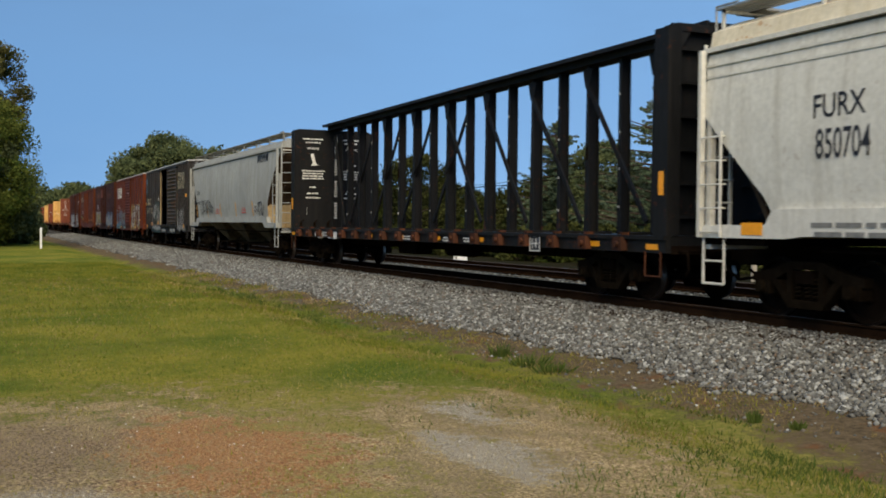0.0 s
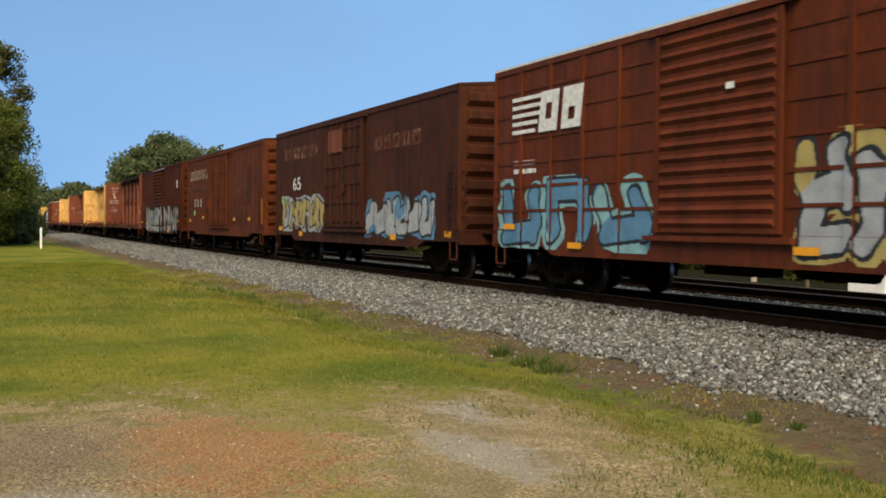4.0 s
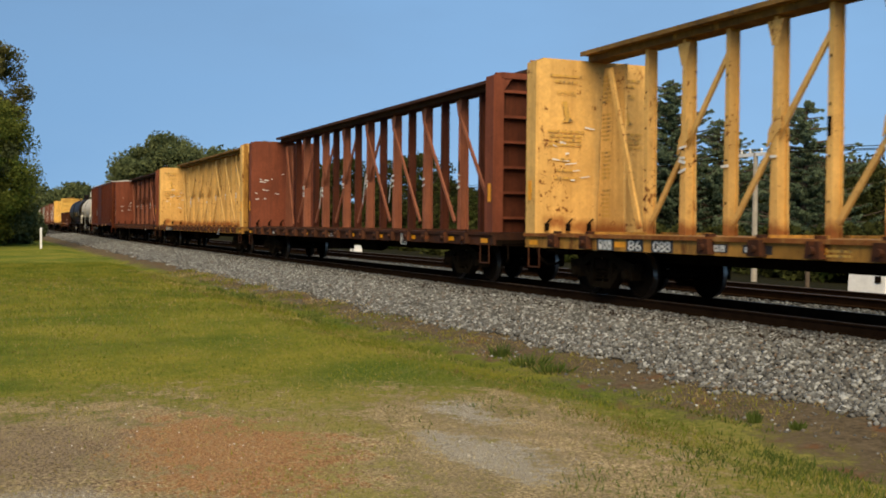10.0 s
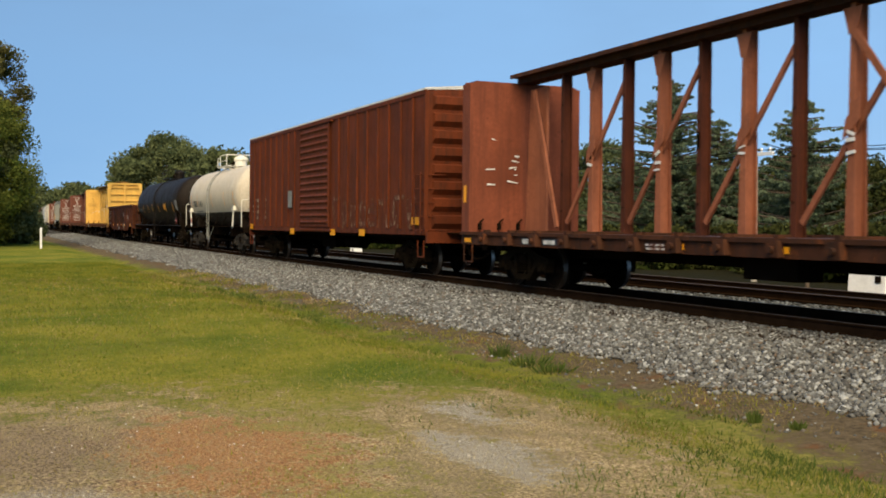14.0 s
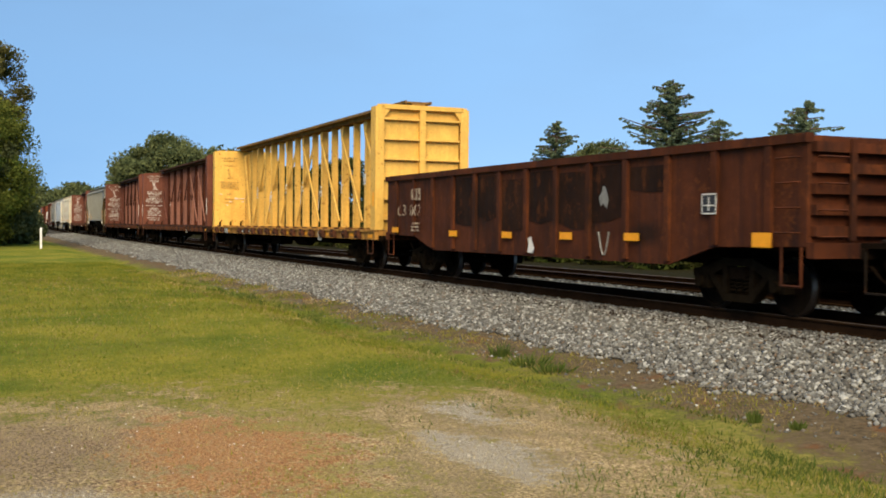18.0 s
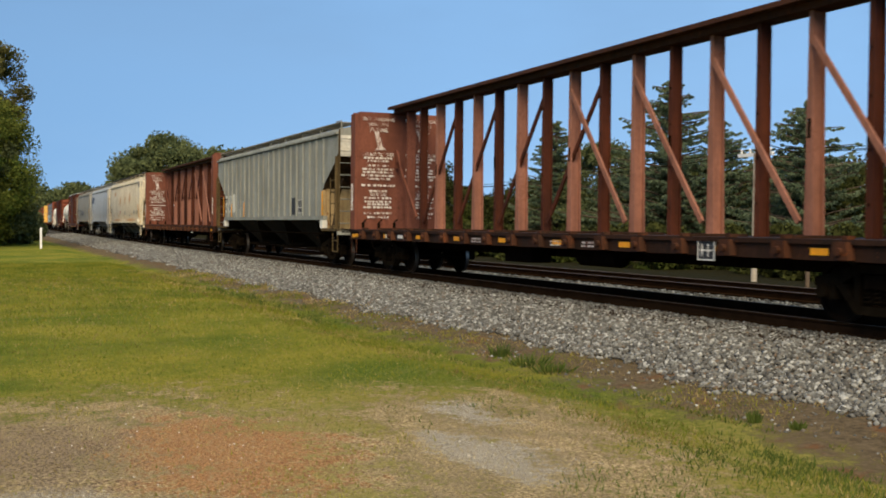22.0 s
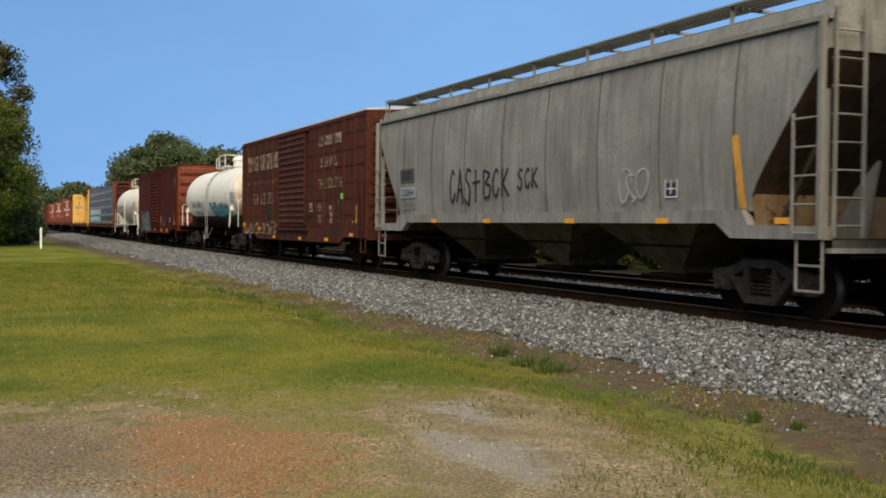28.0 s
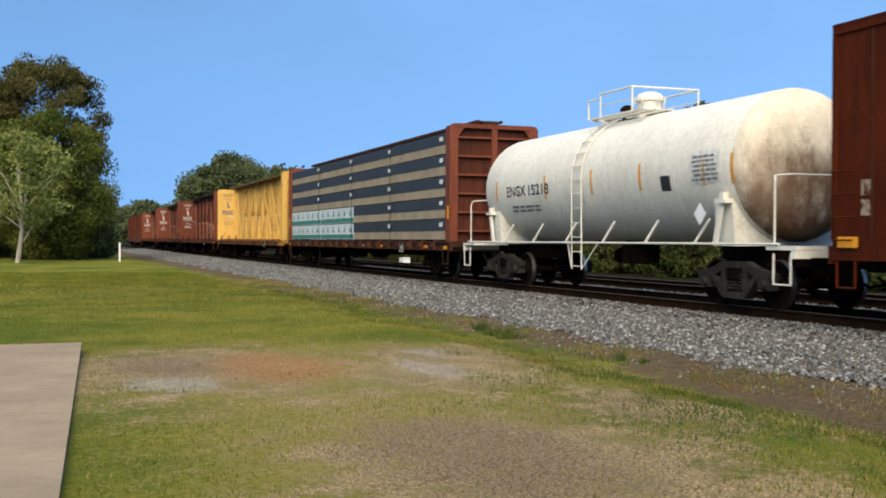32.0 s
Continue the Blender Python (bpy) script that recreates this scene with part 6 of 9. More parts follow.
# ---- tank cars ----
def tank(L, R, col, label, z=2.62, r=1.42, ends=1.75, belly=None, belly_z=1.62, rail_col=None, dome_x=0.9, dark=False, head_col=None):
    ob, hx = car("tank_car", L, R, label, "tank car", (R - L) / 2 - 2.15, "dark" if dark else "dusty")
    rc = rail_col or col
    a, b = -hx + ends, hx - ends
    n = 40
    prof = []
    for i in range(7):
        q = i / 6 * math.pi / 2
        prof.append((a - 0.62 * math.cos(q), max(0.001, r * math.sin(q))))
    m = 10
    prof += [(a + (b - a) * i / m, r) for i in range(1, m)]
    for i in range(7):
        q = i / 6 * math.pi / 2
        prof.append((b + 0.62 * math.sin(q), max(0.001, r * math.cos(q))))
    s = Shape().lathe(prof, "x", n, at=(0, 0, z))
    me = s.data("tank_shell", [col, belly or col, head_col or col])
    bm = bmesh.new()
    bm.from_mesh(me)
    if belly:
        bmesh.ops.bisect_plane(bm, geom=bm.verts[:] + bm.edges[:] + bm.faces[:], plane_co=(0, 0, belly_z), plane_no=(0, 0, 1))
    for f in bm.faces:
        q = f.calc_center_median()
        f.material_index = 1 if belly and q.z < belly_z else 2 if head_col and q.x > b else 0
        f.smooth = True
    bm.to_mesh(me)
    bm.free()
    part("tank_shell", me, None, ob)
    for i in range(1, 6):
        x = a + (b - a) * i / 6
        band = Shape().lathe([(x - 0.03, r - 0.002), (x - 0.02, r + 0.004), (x + 0.02, r + 0.004), (x + 0.03, r - 0.002)], "x", n, at=(0, 0, z))
        if belly:
            band.m = [1 if sum(band.v[v][2] for v in f) / len(f) < belly_z else 0 for f in band.f]
        part("weld_band", band, [col, belly or col], ob, "", 60)
    # frame stubs, saddles, side rails
    for k in (-1, 1):
        part("stub_sill", Shape().box(*sorted((k * hx, k * (hx - 3.6))), -0.32, 0.32, 0.74, 1.12), UNDER, ob)
        part("end_platform", Shape().box(*sorted((k * hx, k * (hx - 0.75))), -1.42, 1.42, 1.06, 1.13), rc if not (dark or belly) else UNDER, ob)
        part("end_sill", Shape().box(*sorted((k * hx, k * (hx - 0.10))), -1.42, 1.42, 0.92, 1.056), rc if not (dark or belly) else UNDER, ob)
        xs = k * (hx - 2.15)
        part("saddle", Shape().prism_x([(-1.25, 1.12), (1.25, 1.12), (1.32, 2.0), (1.0, 1.66), (0.4, 1.32), (-0.4, 1.32), (-1.0, 1.66), (-1.32, 2.0)] if not belly else [(-1.05, 1.12), (1.05, 1.12), (1.12, 1.76), (0.9, 1.56), (0.4, 1.32), (-0.4, 1.32), (-0.9, 1.56), (-1.12, 1.76)], xs - 0.28, xs + 0.28), belly or (UNDER if dark else col), ob)
        part("saddle_post", Shape().bar((xs - k * 0.1, -1.42, 1.13), (xs + k * 0.12, -1.42, 1.96), 0.11, 0.05), rc, ob)
        part("jacking_pad", Shape().box(xs + k * 0.12 - 0.15, xs + k * 0.12 + 0.15, -1.48, -1.30, 1.90, 1.97).box(xs + k * 0.12 - 0.06, xs + k * 0.12 + 0.06, -1.44, -1.32, 1.968, 2.10), rc if not dark else UNDER, ob)
        # end handrail over the platform
        xe = k * (hx - 0.55)
        part("end_handrail", Shape().tube([(xe, -1.40, 1.12), (xe, -1.40, 2.22), (xe - k * 0.05, -1.36, 2.33), (xe - k * 0.05, -1.0, 2.36), (xe - k * 0.05, 1.0, 2.36), (xe - k * 0.05, 1.36, 2.33), (xe, 1.40, 2.22), (xe, 1.40, 1.12)], 0.019, 6), rc, ob)
        part("sill_step", Shape().tube([(k * (hx - 0.1), -1.42, 1.0), (k * (hx - 0.1), -1.42, 0.48), (k * (hx - 0.55), -1.42, 0.48), (k * (hx - 0.55), -1.42, 1.0)], 0.016, 5), rc if not belly else UNDER, ob)
    part("running_rail", Shape().tube([(-hx + 0.4, -1.43, 1.16), (hx - 0.4, -1.43, 1.16)], 0.024, 6), rc if not belly else UNDER, ob)
    part("running_rail", Shape().tube([(-hx + 0.4, 1.43, 1.16), (hx - 0.4, 1.43, 1.16)], 0.03, 6), rc, ob)
    for x in np.linspace(a + 1.2, b - 1.2, 6):
        part("rail_hanger", Shape().bar((x, -1.40, 1.16), (x + 0.28, -1.25, 1.62), 0.05, 0.03), rc if not belly else UNDER, ob)
    part("brake_reservoir", Shape().rod((-1.6, 0.5, 0.85), (-0.3, 0.5, 0.85), 0.2, 12).box(0.2, 0.7, -0.5, 0.2, 0.7, 1.12), UNDER, ob)
    part("outlet_valve", Shape().lathe([(0.72, 0.0), (0.72, 0.2), (0.95, 0.24), (1.22, 0.24)], "z", 12), UNDER, ob)
    # ladder, manway and platform
    lx = dome_x - 0.72
    s = Shape()
    arc = [(-(r + 0.06) * math.cos(q), z + (r + 0.06) * math.sin(q)) for q in np.linspace(0.0, 1.25, 7)]
    for x in (lx - 0.24, lx + 0.24):
        s.tube([(x, -1.45, 0.55), (x, -1.47, z)] + [(x, y, zz) for y, zz in arc[1:]], 0.017, 5)
    for zz in np.linspace(0.62, z, 7):
        s.rod((lx - 0.24, -1.46, zz), (lx + 0.24, -1.46, zz), 0.012, 5)
    for y, zz in arc[1:]:
        s.rod((lx - 0.24, y, zz), (lx + 0.24, y, zz), 0.016, 5)
    s.tube([(lx - 0.24, -1.45, 0.55), (lx - 0.75, -1.3, 1.16)], 0.014, 5).tube([(lx + 0.24, -1.45, 0.55), (lx + 0.75, -1.3, 1.16)], 0.014, 5)
    part("side_ladder", s, P_MGREY if belly else rc, ob)
    zt = z + r
    deck = part("top_platform", Shape().box(dome_x - 1.16, dome_x - 1.10, -0.86, 0.86, zt - 0.03, zt + 0.019), rc, ob)
    for q in np.linspace(-0.52, 0.52, 6):
        part("platform_slat", Shape().box(dome_x - 1.2, dome_x + 1.2, q * 1.5 - 0.08, q * 1.5 + 0.08, zt + 0.02, zt + 0.05), rc, deck)
    top = zt + 0.57
    xr = (dome_x - 1.30, dome_x - 0.72, dome_x + 0.72)
    s = Shape()
    for y in (-0.85, 0.85):
        for x in xr:
            s.rod((x, y, zt + 0.02), (x, y, top - (0.10 if x == xr[0] else 0)), 0.022, 6)
        s.rod((xr[1], y, top), (xr[2], y, top), 0.024, 6)
        s.rod((xr[0], y, top - 0.10), (xr[1], y, top - 0.10), 0.02, 6)
        s.rod((xr[1], y, zt + 0.3), (xr[2], y, zt + 0.3), 0.014, 5)
    s.rod((xr[2], -0.85, top), (xr[2], 0.85, top), 0.024, 6)
    part("platform_railing", s, rc, ob)
    part("manway_dome", Shape().lathe([(zt - 0.1, 0.29), (zt + 0.34, 0.29), (zt + 0.36, 0.33), (zt + 0.42, 0.33), (zt + 0.52, 0.26), (zt + 0.57, 0.10), (zt + 0.575, 0.001)], "z", 18, at=(dome_x + 0.05, 0, 0)), rc if not dark else col, ob, "", 40)
    for q in range(6):
        aa = q * math.tau / 6
        part("dome_bolt", Shape().rod((dome_x + 0.05 + 0.34 * math.cos(aa), 0.34 * math.sin(aa), zt + 0.30), (dome_x + 0.05 + 0.34 * math.cos(aa), 0.34 * math.sin(aa), zt + 0.45), 0.016, 6), rc if not dark else TRUCK, ob)
    part("safety_valve", Shape().lathe([(zt, 0.12), (zt + 0.16, 0.12), (zt + 0.2, 0.17), (zt + 0.26, 0.17), (zt + 0.34, 0.08), (zt + 0.35, 0.001)], "z", 10, at=(dome_x - 0.7, -0.15, 0)).rod((dome_x - 0.45, -0.2, zt + 0.1), (dome_x - 0.1, -0.2, zt + 0.14), 0.06, 8), TRUCK, ob, "", 40)
    part("hand_brake_wheel", HANDWHEEL, None, ob, at=(-hx + 0.35, 0.7, 1.9))

    def skin(zz):
        d = r * r - (zz - z) ** 2
        return -math.sqrt(max(0.01, d))
    return ob, hx, skin, a, b


def on_tank(ob, name, material, x0, x1, z0, z1, skin, label="", rows=8, out=0.008):
    """A sheet laid on the curved shell."""
    s = Shape()
    zs = [z0 + (z1 - z0) * i / rows for i in range(rows + 1)]
    for za, zb in zip(zs, zs[1:]):
        s.add([(x0, skin(za) - out, za), (x1, skin(za) - out, za), (x1, skin(zb) - out, zb), (x0, skin(zb) - out, zb)], [(0, 1, 2, 3)])
    return part(name, s, material, ob, label)


def bent(shape, skin, out=0.008):
    """Lay flat lettering on the curved shell."""
    shape.v = [(x, skin(zz) - out, zz) for x, y, zz in shape.v]
    return shape


# ---- gondola ----
def gondola(L, R, col, label):
    ob, hx = car("gondola", L, R, label, "gondola", (R - L) / 2 - 1.95)
    W, zt = 1.50, 2.50
    e = hx - 3.2
    for y in (-1, 1):
        ya, yb = sorted((y * W, y * (W - 0.05)))
        part("side_wall", Shape().prism([(-hx, 1.06), (-e - 1.2, 1.02), (-e, 0.70), (e, 0.70), (e + 1.2, 1.02), (hx, 1.06), (hx, zt), (-hx, zt)], ya, yb), col, ob)
        part("top_rail", Shape().box(-hx - 0.02, hx + 0.02, *sorted((y * (W + 0.07), y * (W - 0.08))), zt, zt + 0.13), col, ob)
    for i in range(13):
        x = -hx + 0.75 + (2 * hx - 1.5) * i / 12
        zb = 1.05 if abs(x) > e + 1 else 0.76
        for y in (-1, 1):
            ya, yb = sorted((y * (W + 0.06), y * W))
            part("side_stake", Shape().box(x - 0.07, x + 0.07, ya, yb, zb, zt - 0.002), col, ob)
    for k in (-1, 1):
        x = k * hx
        part("end_wall", Shape().box(*sorted((x, x - k * 0.05)), -W + 0.055, W - 0.055, 1.06, zt + 0.10), col, ob)
        for z in np.linspace(1.28, zt - 0.06, 5):
            part("end_rib", Shape().box(*sorted((x, x + k * 0.11)), -W + 0.06, W - 0.06, z - 0.07, z + 0.07), col, ob)
        for y in (-0.8, 0.0, 0.8):
            part("end_stake", Shape().box(*sorted((x + k * 0.112, x + k * 0.15)), y - 0.05, y + 0.05, 1.15, zt + 0.05), col, ob)
        part("end_sill", Shape().box(*sorted((x, x + k * 0.14)), -W, W, 0.9, 1.12), col, ob)
        part("sill_step", Shape().tube([(x - k * 0.1, -W, 1.05), (x - k * 0.1, -W, 0.5), (x - k * 0.5, -W, 0.5), (x - k * 0.5, -W, 1.05)], 0.02, 5), col, ob)
    part("floor", Shape().box(-hx + 0.06, hx - 0.06, -W + 0.06, W - 0.06, 1.0, 1.08), UNDER, ob)
    part("underframe", Shape().box(-hx + 0.1, hx - 0.1, -0.32, 0.32, 0.70, 0.995), UNDER, ob)
    grab_irons(ob, hx - 0.55, hx - 0.12, -W - 0.02, [1.25, 1.6, 1.95, 2.3], col)
    end_ladder(ob, hx + 0.1, 1, -1.4, -0.95, 1.2, 2.3, 4, col)
    return ob, hx, W

# ---- the train, front to rear; places are metres along the train at its start ----
RNG = random.Random(11)


def square_label(ob, x, z, y, w=0.34, h=0.42):
    part("consolidated_stencil", Shape().box(x, x + w, y - 0.004, y, z, z + h), K_INK, ob)
    b = Shape()
    for q in ((x, x + w, z, z + 0.02), (x, x + w, z + h - 0.02, z + h), (x, x + 0.02, z, z + h), (x + w - 0.02, x + w, z, z + h), (x + w * 0.45, x + w * 0.5, z + 0.05, z + h - 0.05), (x + 0.05, x + w - 0.05, z + h * 0.4, z + h * 0.45)):
        b.box(q[0], q[1], y - 0.008, y - 0.0045, q[2], q[3])
    part("stencil_border", b, W_INK, ob)


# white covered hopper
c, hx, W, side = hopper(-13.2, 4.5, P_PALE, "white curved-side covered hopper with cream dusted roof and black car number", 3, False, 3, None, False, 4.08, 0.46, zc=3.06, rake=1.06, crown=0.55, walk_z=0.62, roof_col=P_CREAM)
part("reporting_mark", letters(Shape(), "FURX", -6.39, -5.45, 2.80, 3.12, side(3.0)), K_INK, c)
part("car_number", letters(Shape(), "850704", -6.34, -5.36, 2.25, 2.66, side(2.45)), K_INK, c, "black car number")
part("data_stencil", lines(Shape(), RNG, -6.4, -4.6, 1.20, 1.45, -W - 0.036, 2), G_INK, c)
reflectors(c, [(-7.58, 1.3), (-3.0, 1.3), (0.0, 1.3), (4.0, 1.3)], -W - 0.033, 0.46, 0.24)
part("pressed_band", Shape().box(-hx + 0.05, hx - 0.05, -1.50, -1.40, 3.80, 3.84).box(-hx + 0.05, hx - 0.05, -1.51, -1.40, 3.62, 3.66), P_PALE, c)

# black centre beam
c, hx = centerbeam(-37.15, -14.2, P_BLACK, "black empty centerbeam flatcar with white notices on its bulkheads", 4.70, W_INK, 2, 3, 0)
part("number_plate_white", Shape().box(-8.1, -7.6, -1.475, -1.469, 0.86, 1.08).box(-7.0, -6.1, -1.475, -1.469, 0.86, 1.08), W_INK, c)
scrawl(c, -hx + 0.44, -hx + 0.445, 1.5, 2.0, -1.0, 5, W_INK, 2, 0.01)

# grey curved hopper with a thin tag
c, hx, W, side = hopper(-56.3, -38.6, P_LGREY, "light grey curved-side covered hopper with rust streaks and black tags", 3, False, 6, P_DGREY, False, 4.17, 0.30, zc=4.05, rake=0.87, slope=1.7, end_col=P_ENDCREAM)
part("company_mark", blocks(Shape(), 4, 5.2, 7.0, 3.55, 4.05, -W + 0.055, 0.18), K_INK, c)
part("reporting_mark", letters(Shape(), "GACX", -7.2, -6.5, 2.72, 2.92, side(2.8)), K_INK, c)
part("car_number", letters(Shape(), "7499", -7.2, -6.45, 2.20, 2.42, side(2.3)), K_INK, c, "black car number")
loops(c, -6.1, -3.9, 1.75, 2.6, side(2.6), 21, SPRAYK, 6, 0.024)
loops(c, -3.9, -3.2, 1.8, 2.2, side(2.6), 23, SPRAYK, 3, 0.02)
loops(c, 5.5, 6.6, 1.65, 2.25, side(2.6), 22, SPRAYK, 4, 0.022)
for x in (-7.3, -4.6, -1.6, 1.6, 4.7):
    strip(c, x, 0.13, 1.62, 2.22, side, -0.08, P_YSILL2)
for x in (-2.7, 2.6):
    part("data_stencil", lines(Shape(), RNG, x, x + 0.9, 1.75, 2.05, side(1.9), 3), RED_INK, c)
square_label(c, 4.95, 1.7, side(1.9))

# charcoal box car, door standing open
c, hx, W, depth = boxcar(-73.0, -57.5, P_CHARCOAL, "charcoal boxcar with its sliding door open and silver graffiti", 0.78, 4.62, "post", 8, (1.23, 4.40), "corrugated", (-1.49, 1.23), 9, P_ROOFPALE, door_col=P_DOOR)
part("company_mark", blocks(Shape(), 3, 4.7, 6.95, 3.2, 4.1, -W - 0.056), D_INK, c)
part("reporting_mark", blocks(Shape(), 4, -7.0, -5.3, 2.45, 2.85, -W - 0.056), D_INK, c)
part("car_number", letters(Shape(), "14 30 03", -7.0, -4.6, 1.9, 2.28, -W - 0.056), D_INK, c, "cream car number")
spray(c, -4.75, -1.75, 0.72, 2.6, depth, 36, SILVER, SPRAYK, 5, 0.12, TEAL, "silver and black sprayed graffiti", 0.05)
spray(c, -1.35, 0.45, 0.72, 1.02, depth, 37, SILVER, SPRAYK, 2, 0.06, None, "silver smear on the sill", 0.03)
spray(c, 2.3, 4.3, 0.72, 1.04, depth, 38, SILVER, SPRAYK, 2, 0.07, None, "silver smear on the sill", 0.03)
part("poster", Shape().prism([(-2.30, 2.66), (-2.10, 2.68), (-2.12, 2.90), (-2.31, 2.88)], -W - 0.056, -W - 0.0515), W_INK, c, "small white pasted sheet")
spray(c, 4.7, 7.0, 0.8, 2.2, depth, 32, SILVER, SPRAYK, 3, 0.16, None, "silver sprayed graffiti")
spray(c, -7.7, -7.25, 3.0, 4.5, depth, 33, SKYB, SPRAYK, 1, 0.1)
part("door_jamb", Shape().box(-1.545, -1.495, -W - 0.05, -W - 0.001, 1.2, 4.48), P_ENDCREAM, c, "worn yellow door jamb")
reflectors(c, [(-7.5, 2.55)], -W - 0.056, 0.16, 0.28)
reflectors(c, [(7.4, 2.8), (6.7, 1.15), (-7.0, 1.1), (-4.9, 1.25), (-2.3, 1.3)], -W - 0.056, 0.36, 0.24)

# brown box car with a grid of pressed bands
c, hx, W, depth = boxcar(-90.3, -74.7, P_RUSSET, "rust-brown boxcar with ribbed sides and silver and blue graffiti", 0.82, 4.62, "post", 5, (-1.64, 1.36), "corrugated", None, 9, P_ROOFPALE, bands=True)
s = Shape()
for k in range(5):
    s.box(-6.9, -5.9 + 0.1 * k, -W - 0.056, -W - 0.052, 3.22 + k * 0.17, 3.30 + k * 0.17)
blocks(s, 2, -5.85, -4.05, 3.2, 4.0, -W - 0.056, 0.15)
part("company_mark", s, W_INK, c, "white striped emblem")
spray(c, 1.7, 5.9, 0.82, 2.65, depth, 41, SILVER, SPRAYK, 4, 0.19, LIME, "silver, black and yellow sprayed graffiti")
spray(c, -7.6, -1.7, 0.85, 2.3, depth, 42, SKYB, SPRAYK, 3, 0.2, MINT, "light blue sprayed graffiti")
scrawl(c, 6.3, 6.8, 2.5, 3.3, -W - 0.06, 43, C_INK, 3, 0.02, "white scrawl")
part("data_stencil", lines(Shape(), RNG, -6.9, -5.9, 2.4, 2.75, -W - 0.008, 2).box(0.2, 0.4, -W - 0.12, -W - 0.115, 3.4, 3.5), W_INK, c)
reflectors(c, [(6.6, 1.48), (-7.0, 1.3), (-4.3, 0.95), (1.9, 1.0), (4.3, 0.98)], -W - 0.056, 0.5, 0.15)

# dark plug-door box car
c, hx, W, depth = boxcar(-108.8, -92.2, P_DARKBROWN, "dark weathered brown boxcar with plug door and graffiti", 0.82, 4.60, "seam", 8, (-2.0, 1.6), "plug", None, 8)
spray(c, -7.3, -2.3, 1.05, 2.3, depth, 51, LIME, SPRAYK, 6, 0.15, SILVER, "tan and black sprayed graffiti")
spray(c, 1.8, 6.8, 0.95, 2.2, depth, 52, SILVER, SPRAYK, 6, 0.15, SKYB, "silver and blue sprayed graffiti")
part("car_number", letters(Shape(), "65", -6.0, -5.0, 2.5, 2.95, -W - 0.02), W_INK, c, "white painted numerals")
part("faded_lettering", blocks(Shape(), 4, -7.2, -3.0, 3.6, 4.0, -W - 0.006), F_INK, c)
part("faded_lettering", blocks(Shape(), 5, 2.4, 6.0, 3.4, 3.8, -W - 0.006), F_INK, c)
part("tag_sheet", Shape().box(-7.55, -7.3, -W - 0.012, -W - 0.002, 2.05, 2.32), GREEN_TAG, c, "small green notice")
reflectors(c, [(-7.7, 1.15), (7.7, 1.1), (-5.0, 0.98), (4.0, 0.98)], -W - 0.016, 0.4, 0.2)
part("patch", Shape().box(-1.6, -0.3, -W - 0.12, -W - 0.065, 3.55, 4.25), P_TERRA, c, "red repair panel")

# brown plug-door box car with faded lettering
c, hx, W, depth = boxcar(-127.4, -110.8, P_BROWN, "rusty brown plug-door boxcar with faded white lettering", 0.84, 4.60, "seam", 9, (-2.0, 1.83), "plug", None, 8)
part("company_mark", blocks(Shape(), 8, -7.5, -2.3, 3.5, 3.98, -W - 0.006), C_INK, c, "flaking cream lettering")
part("faded_lettering", blocks(Shape(), 11, -7.7, -2.4, 2.95, 3.18, -W - 0.02), F_INK, c)
part("car_number", letters(Shape(), "2  3  5", -6.2, -4.3, 2.14, 2.52, -W - 0.02), W_INK, c, "white car number")
part("slogan", letters(Shape(), "SERVES", 2.9, 5.2, 3.1, 3.38, -W - 0.006), F_INK, c, "faded slogan")
part("slogan", letters(Shape(), "THE SOUTH", 2.8, 5.3, 2.62, 2.9, -W - 0.006), F_INK, c, "faded slogan")
part("access_hatch", Shape().box(5.75, 6.15, -W - 0.012, -W - 0.002, 2.1, 3.7), P_DARKBROWN, c, "dark recessed side hatch")
part("hatch", Shape().box(-3.05, -2.62, -W - 0.03, -W - 0.002, 1.95, 2.28), UNDER, c, "black side hatch")
for za, zb in ((1.98, 2.36), (3.72, 4.22)):
    part("door_gear_box", Shape().prism([(-2.58, za), (-2.06, za), (-2.06, zb), (-2.50, zb)], -W - 0.13, -W - 0.002), P_BROWN, c, "bolted door gear housing")
part("door_gear_rod", Shape().rod((-2.3, -W - 0.07, 2.37), (-2.3, -W - 0.07, 3.71), 0.03, 6), P_DARKBROWN, c)
part("tag_sheet", Shape().box(-6.3, -6.0, -W - 0.026, -W - 0.016, 1.7, 1.96), GREEN_TAG, c, "small green notice")
scrawl(c, 2.2, 5.4, 1.2, 2.6, -W - 0.018, 63, F_INK, 6, 0.03)
reflectors(c, [(-7.2, 1.45), (-3.7, 1.6), (3.3, 1.5), (6.1, 1.5)], -W - 0.054, 0.42, 0.18)
part("corner_reflector", Shape().box(8.12, 8.22, -W - 0.05, -W - 0.042, 1.3, 2.3), AMBER, c)

# brown smooth box car with a large silver piece
c, hx, W, depth = boxcar(-145.0, -129.3, P_UMBER, "brown smooth-sided boxcar with large silver and green graffiti", 0.75, 4.61, "seam", 8, (-2.06, 1.68), "corrugated", None, 8)
spray(c, -5.6, 6.9, 0.74, 2.35, depth, 71, STREAKED, DEEPTEAL, 13, 0.16, DEEPTEAL, "large silver and green sprayed lettering", 0.035, square=True)
part("faded_lettering", lines(Shape(), RNG, -7.3, -6.3, 2.2, 2.8, -W - 0.017, 2), F_INK, c)
part("faded_lettering", blocks(Shape(), 2, 6.2, 6.7, 3.3, 3.7, -W - 0.017), W_INK, c)
reflectors(c, [(-7.2, 1.35), (-5.0, 1.3), (-3.0, 0.85), (0.0, 0.84), (3.5, 0.82), (7.2, 1.4)], -W - 0.075, 0.42, 0.16)
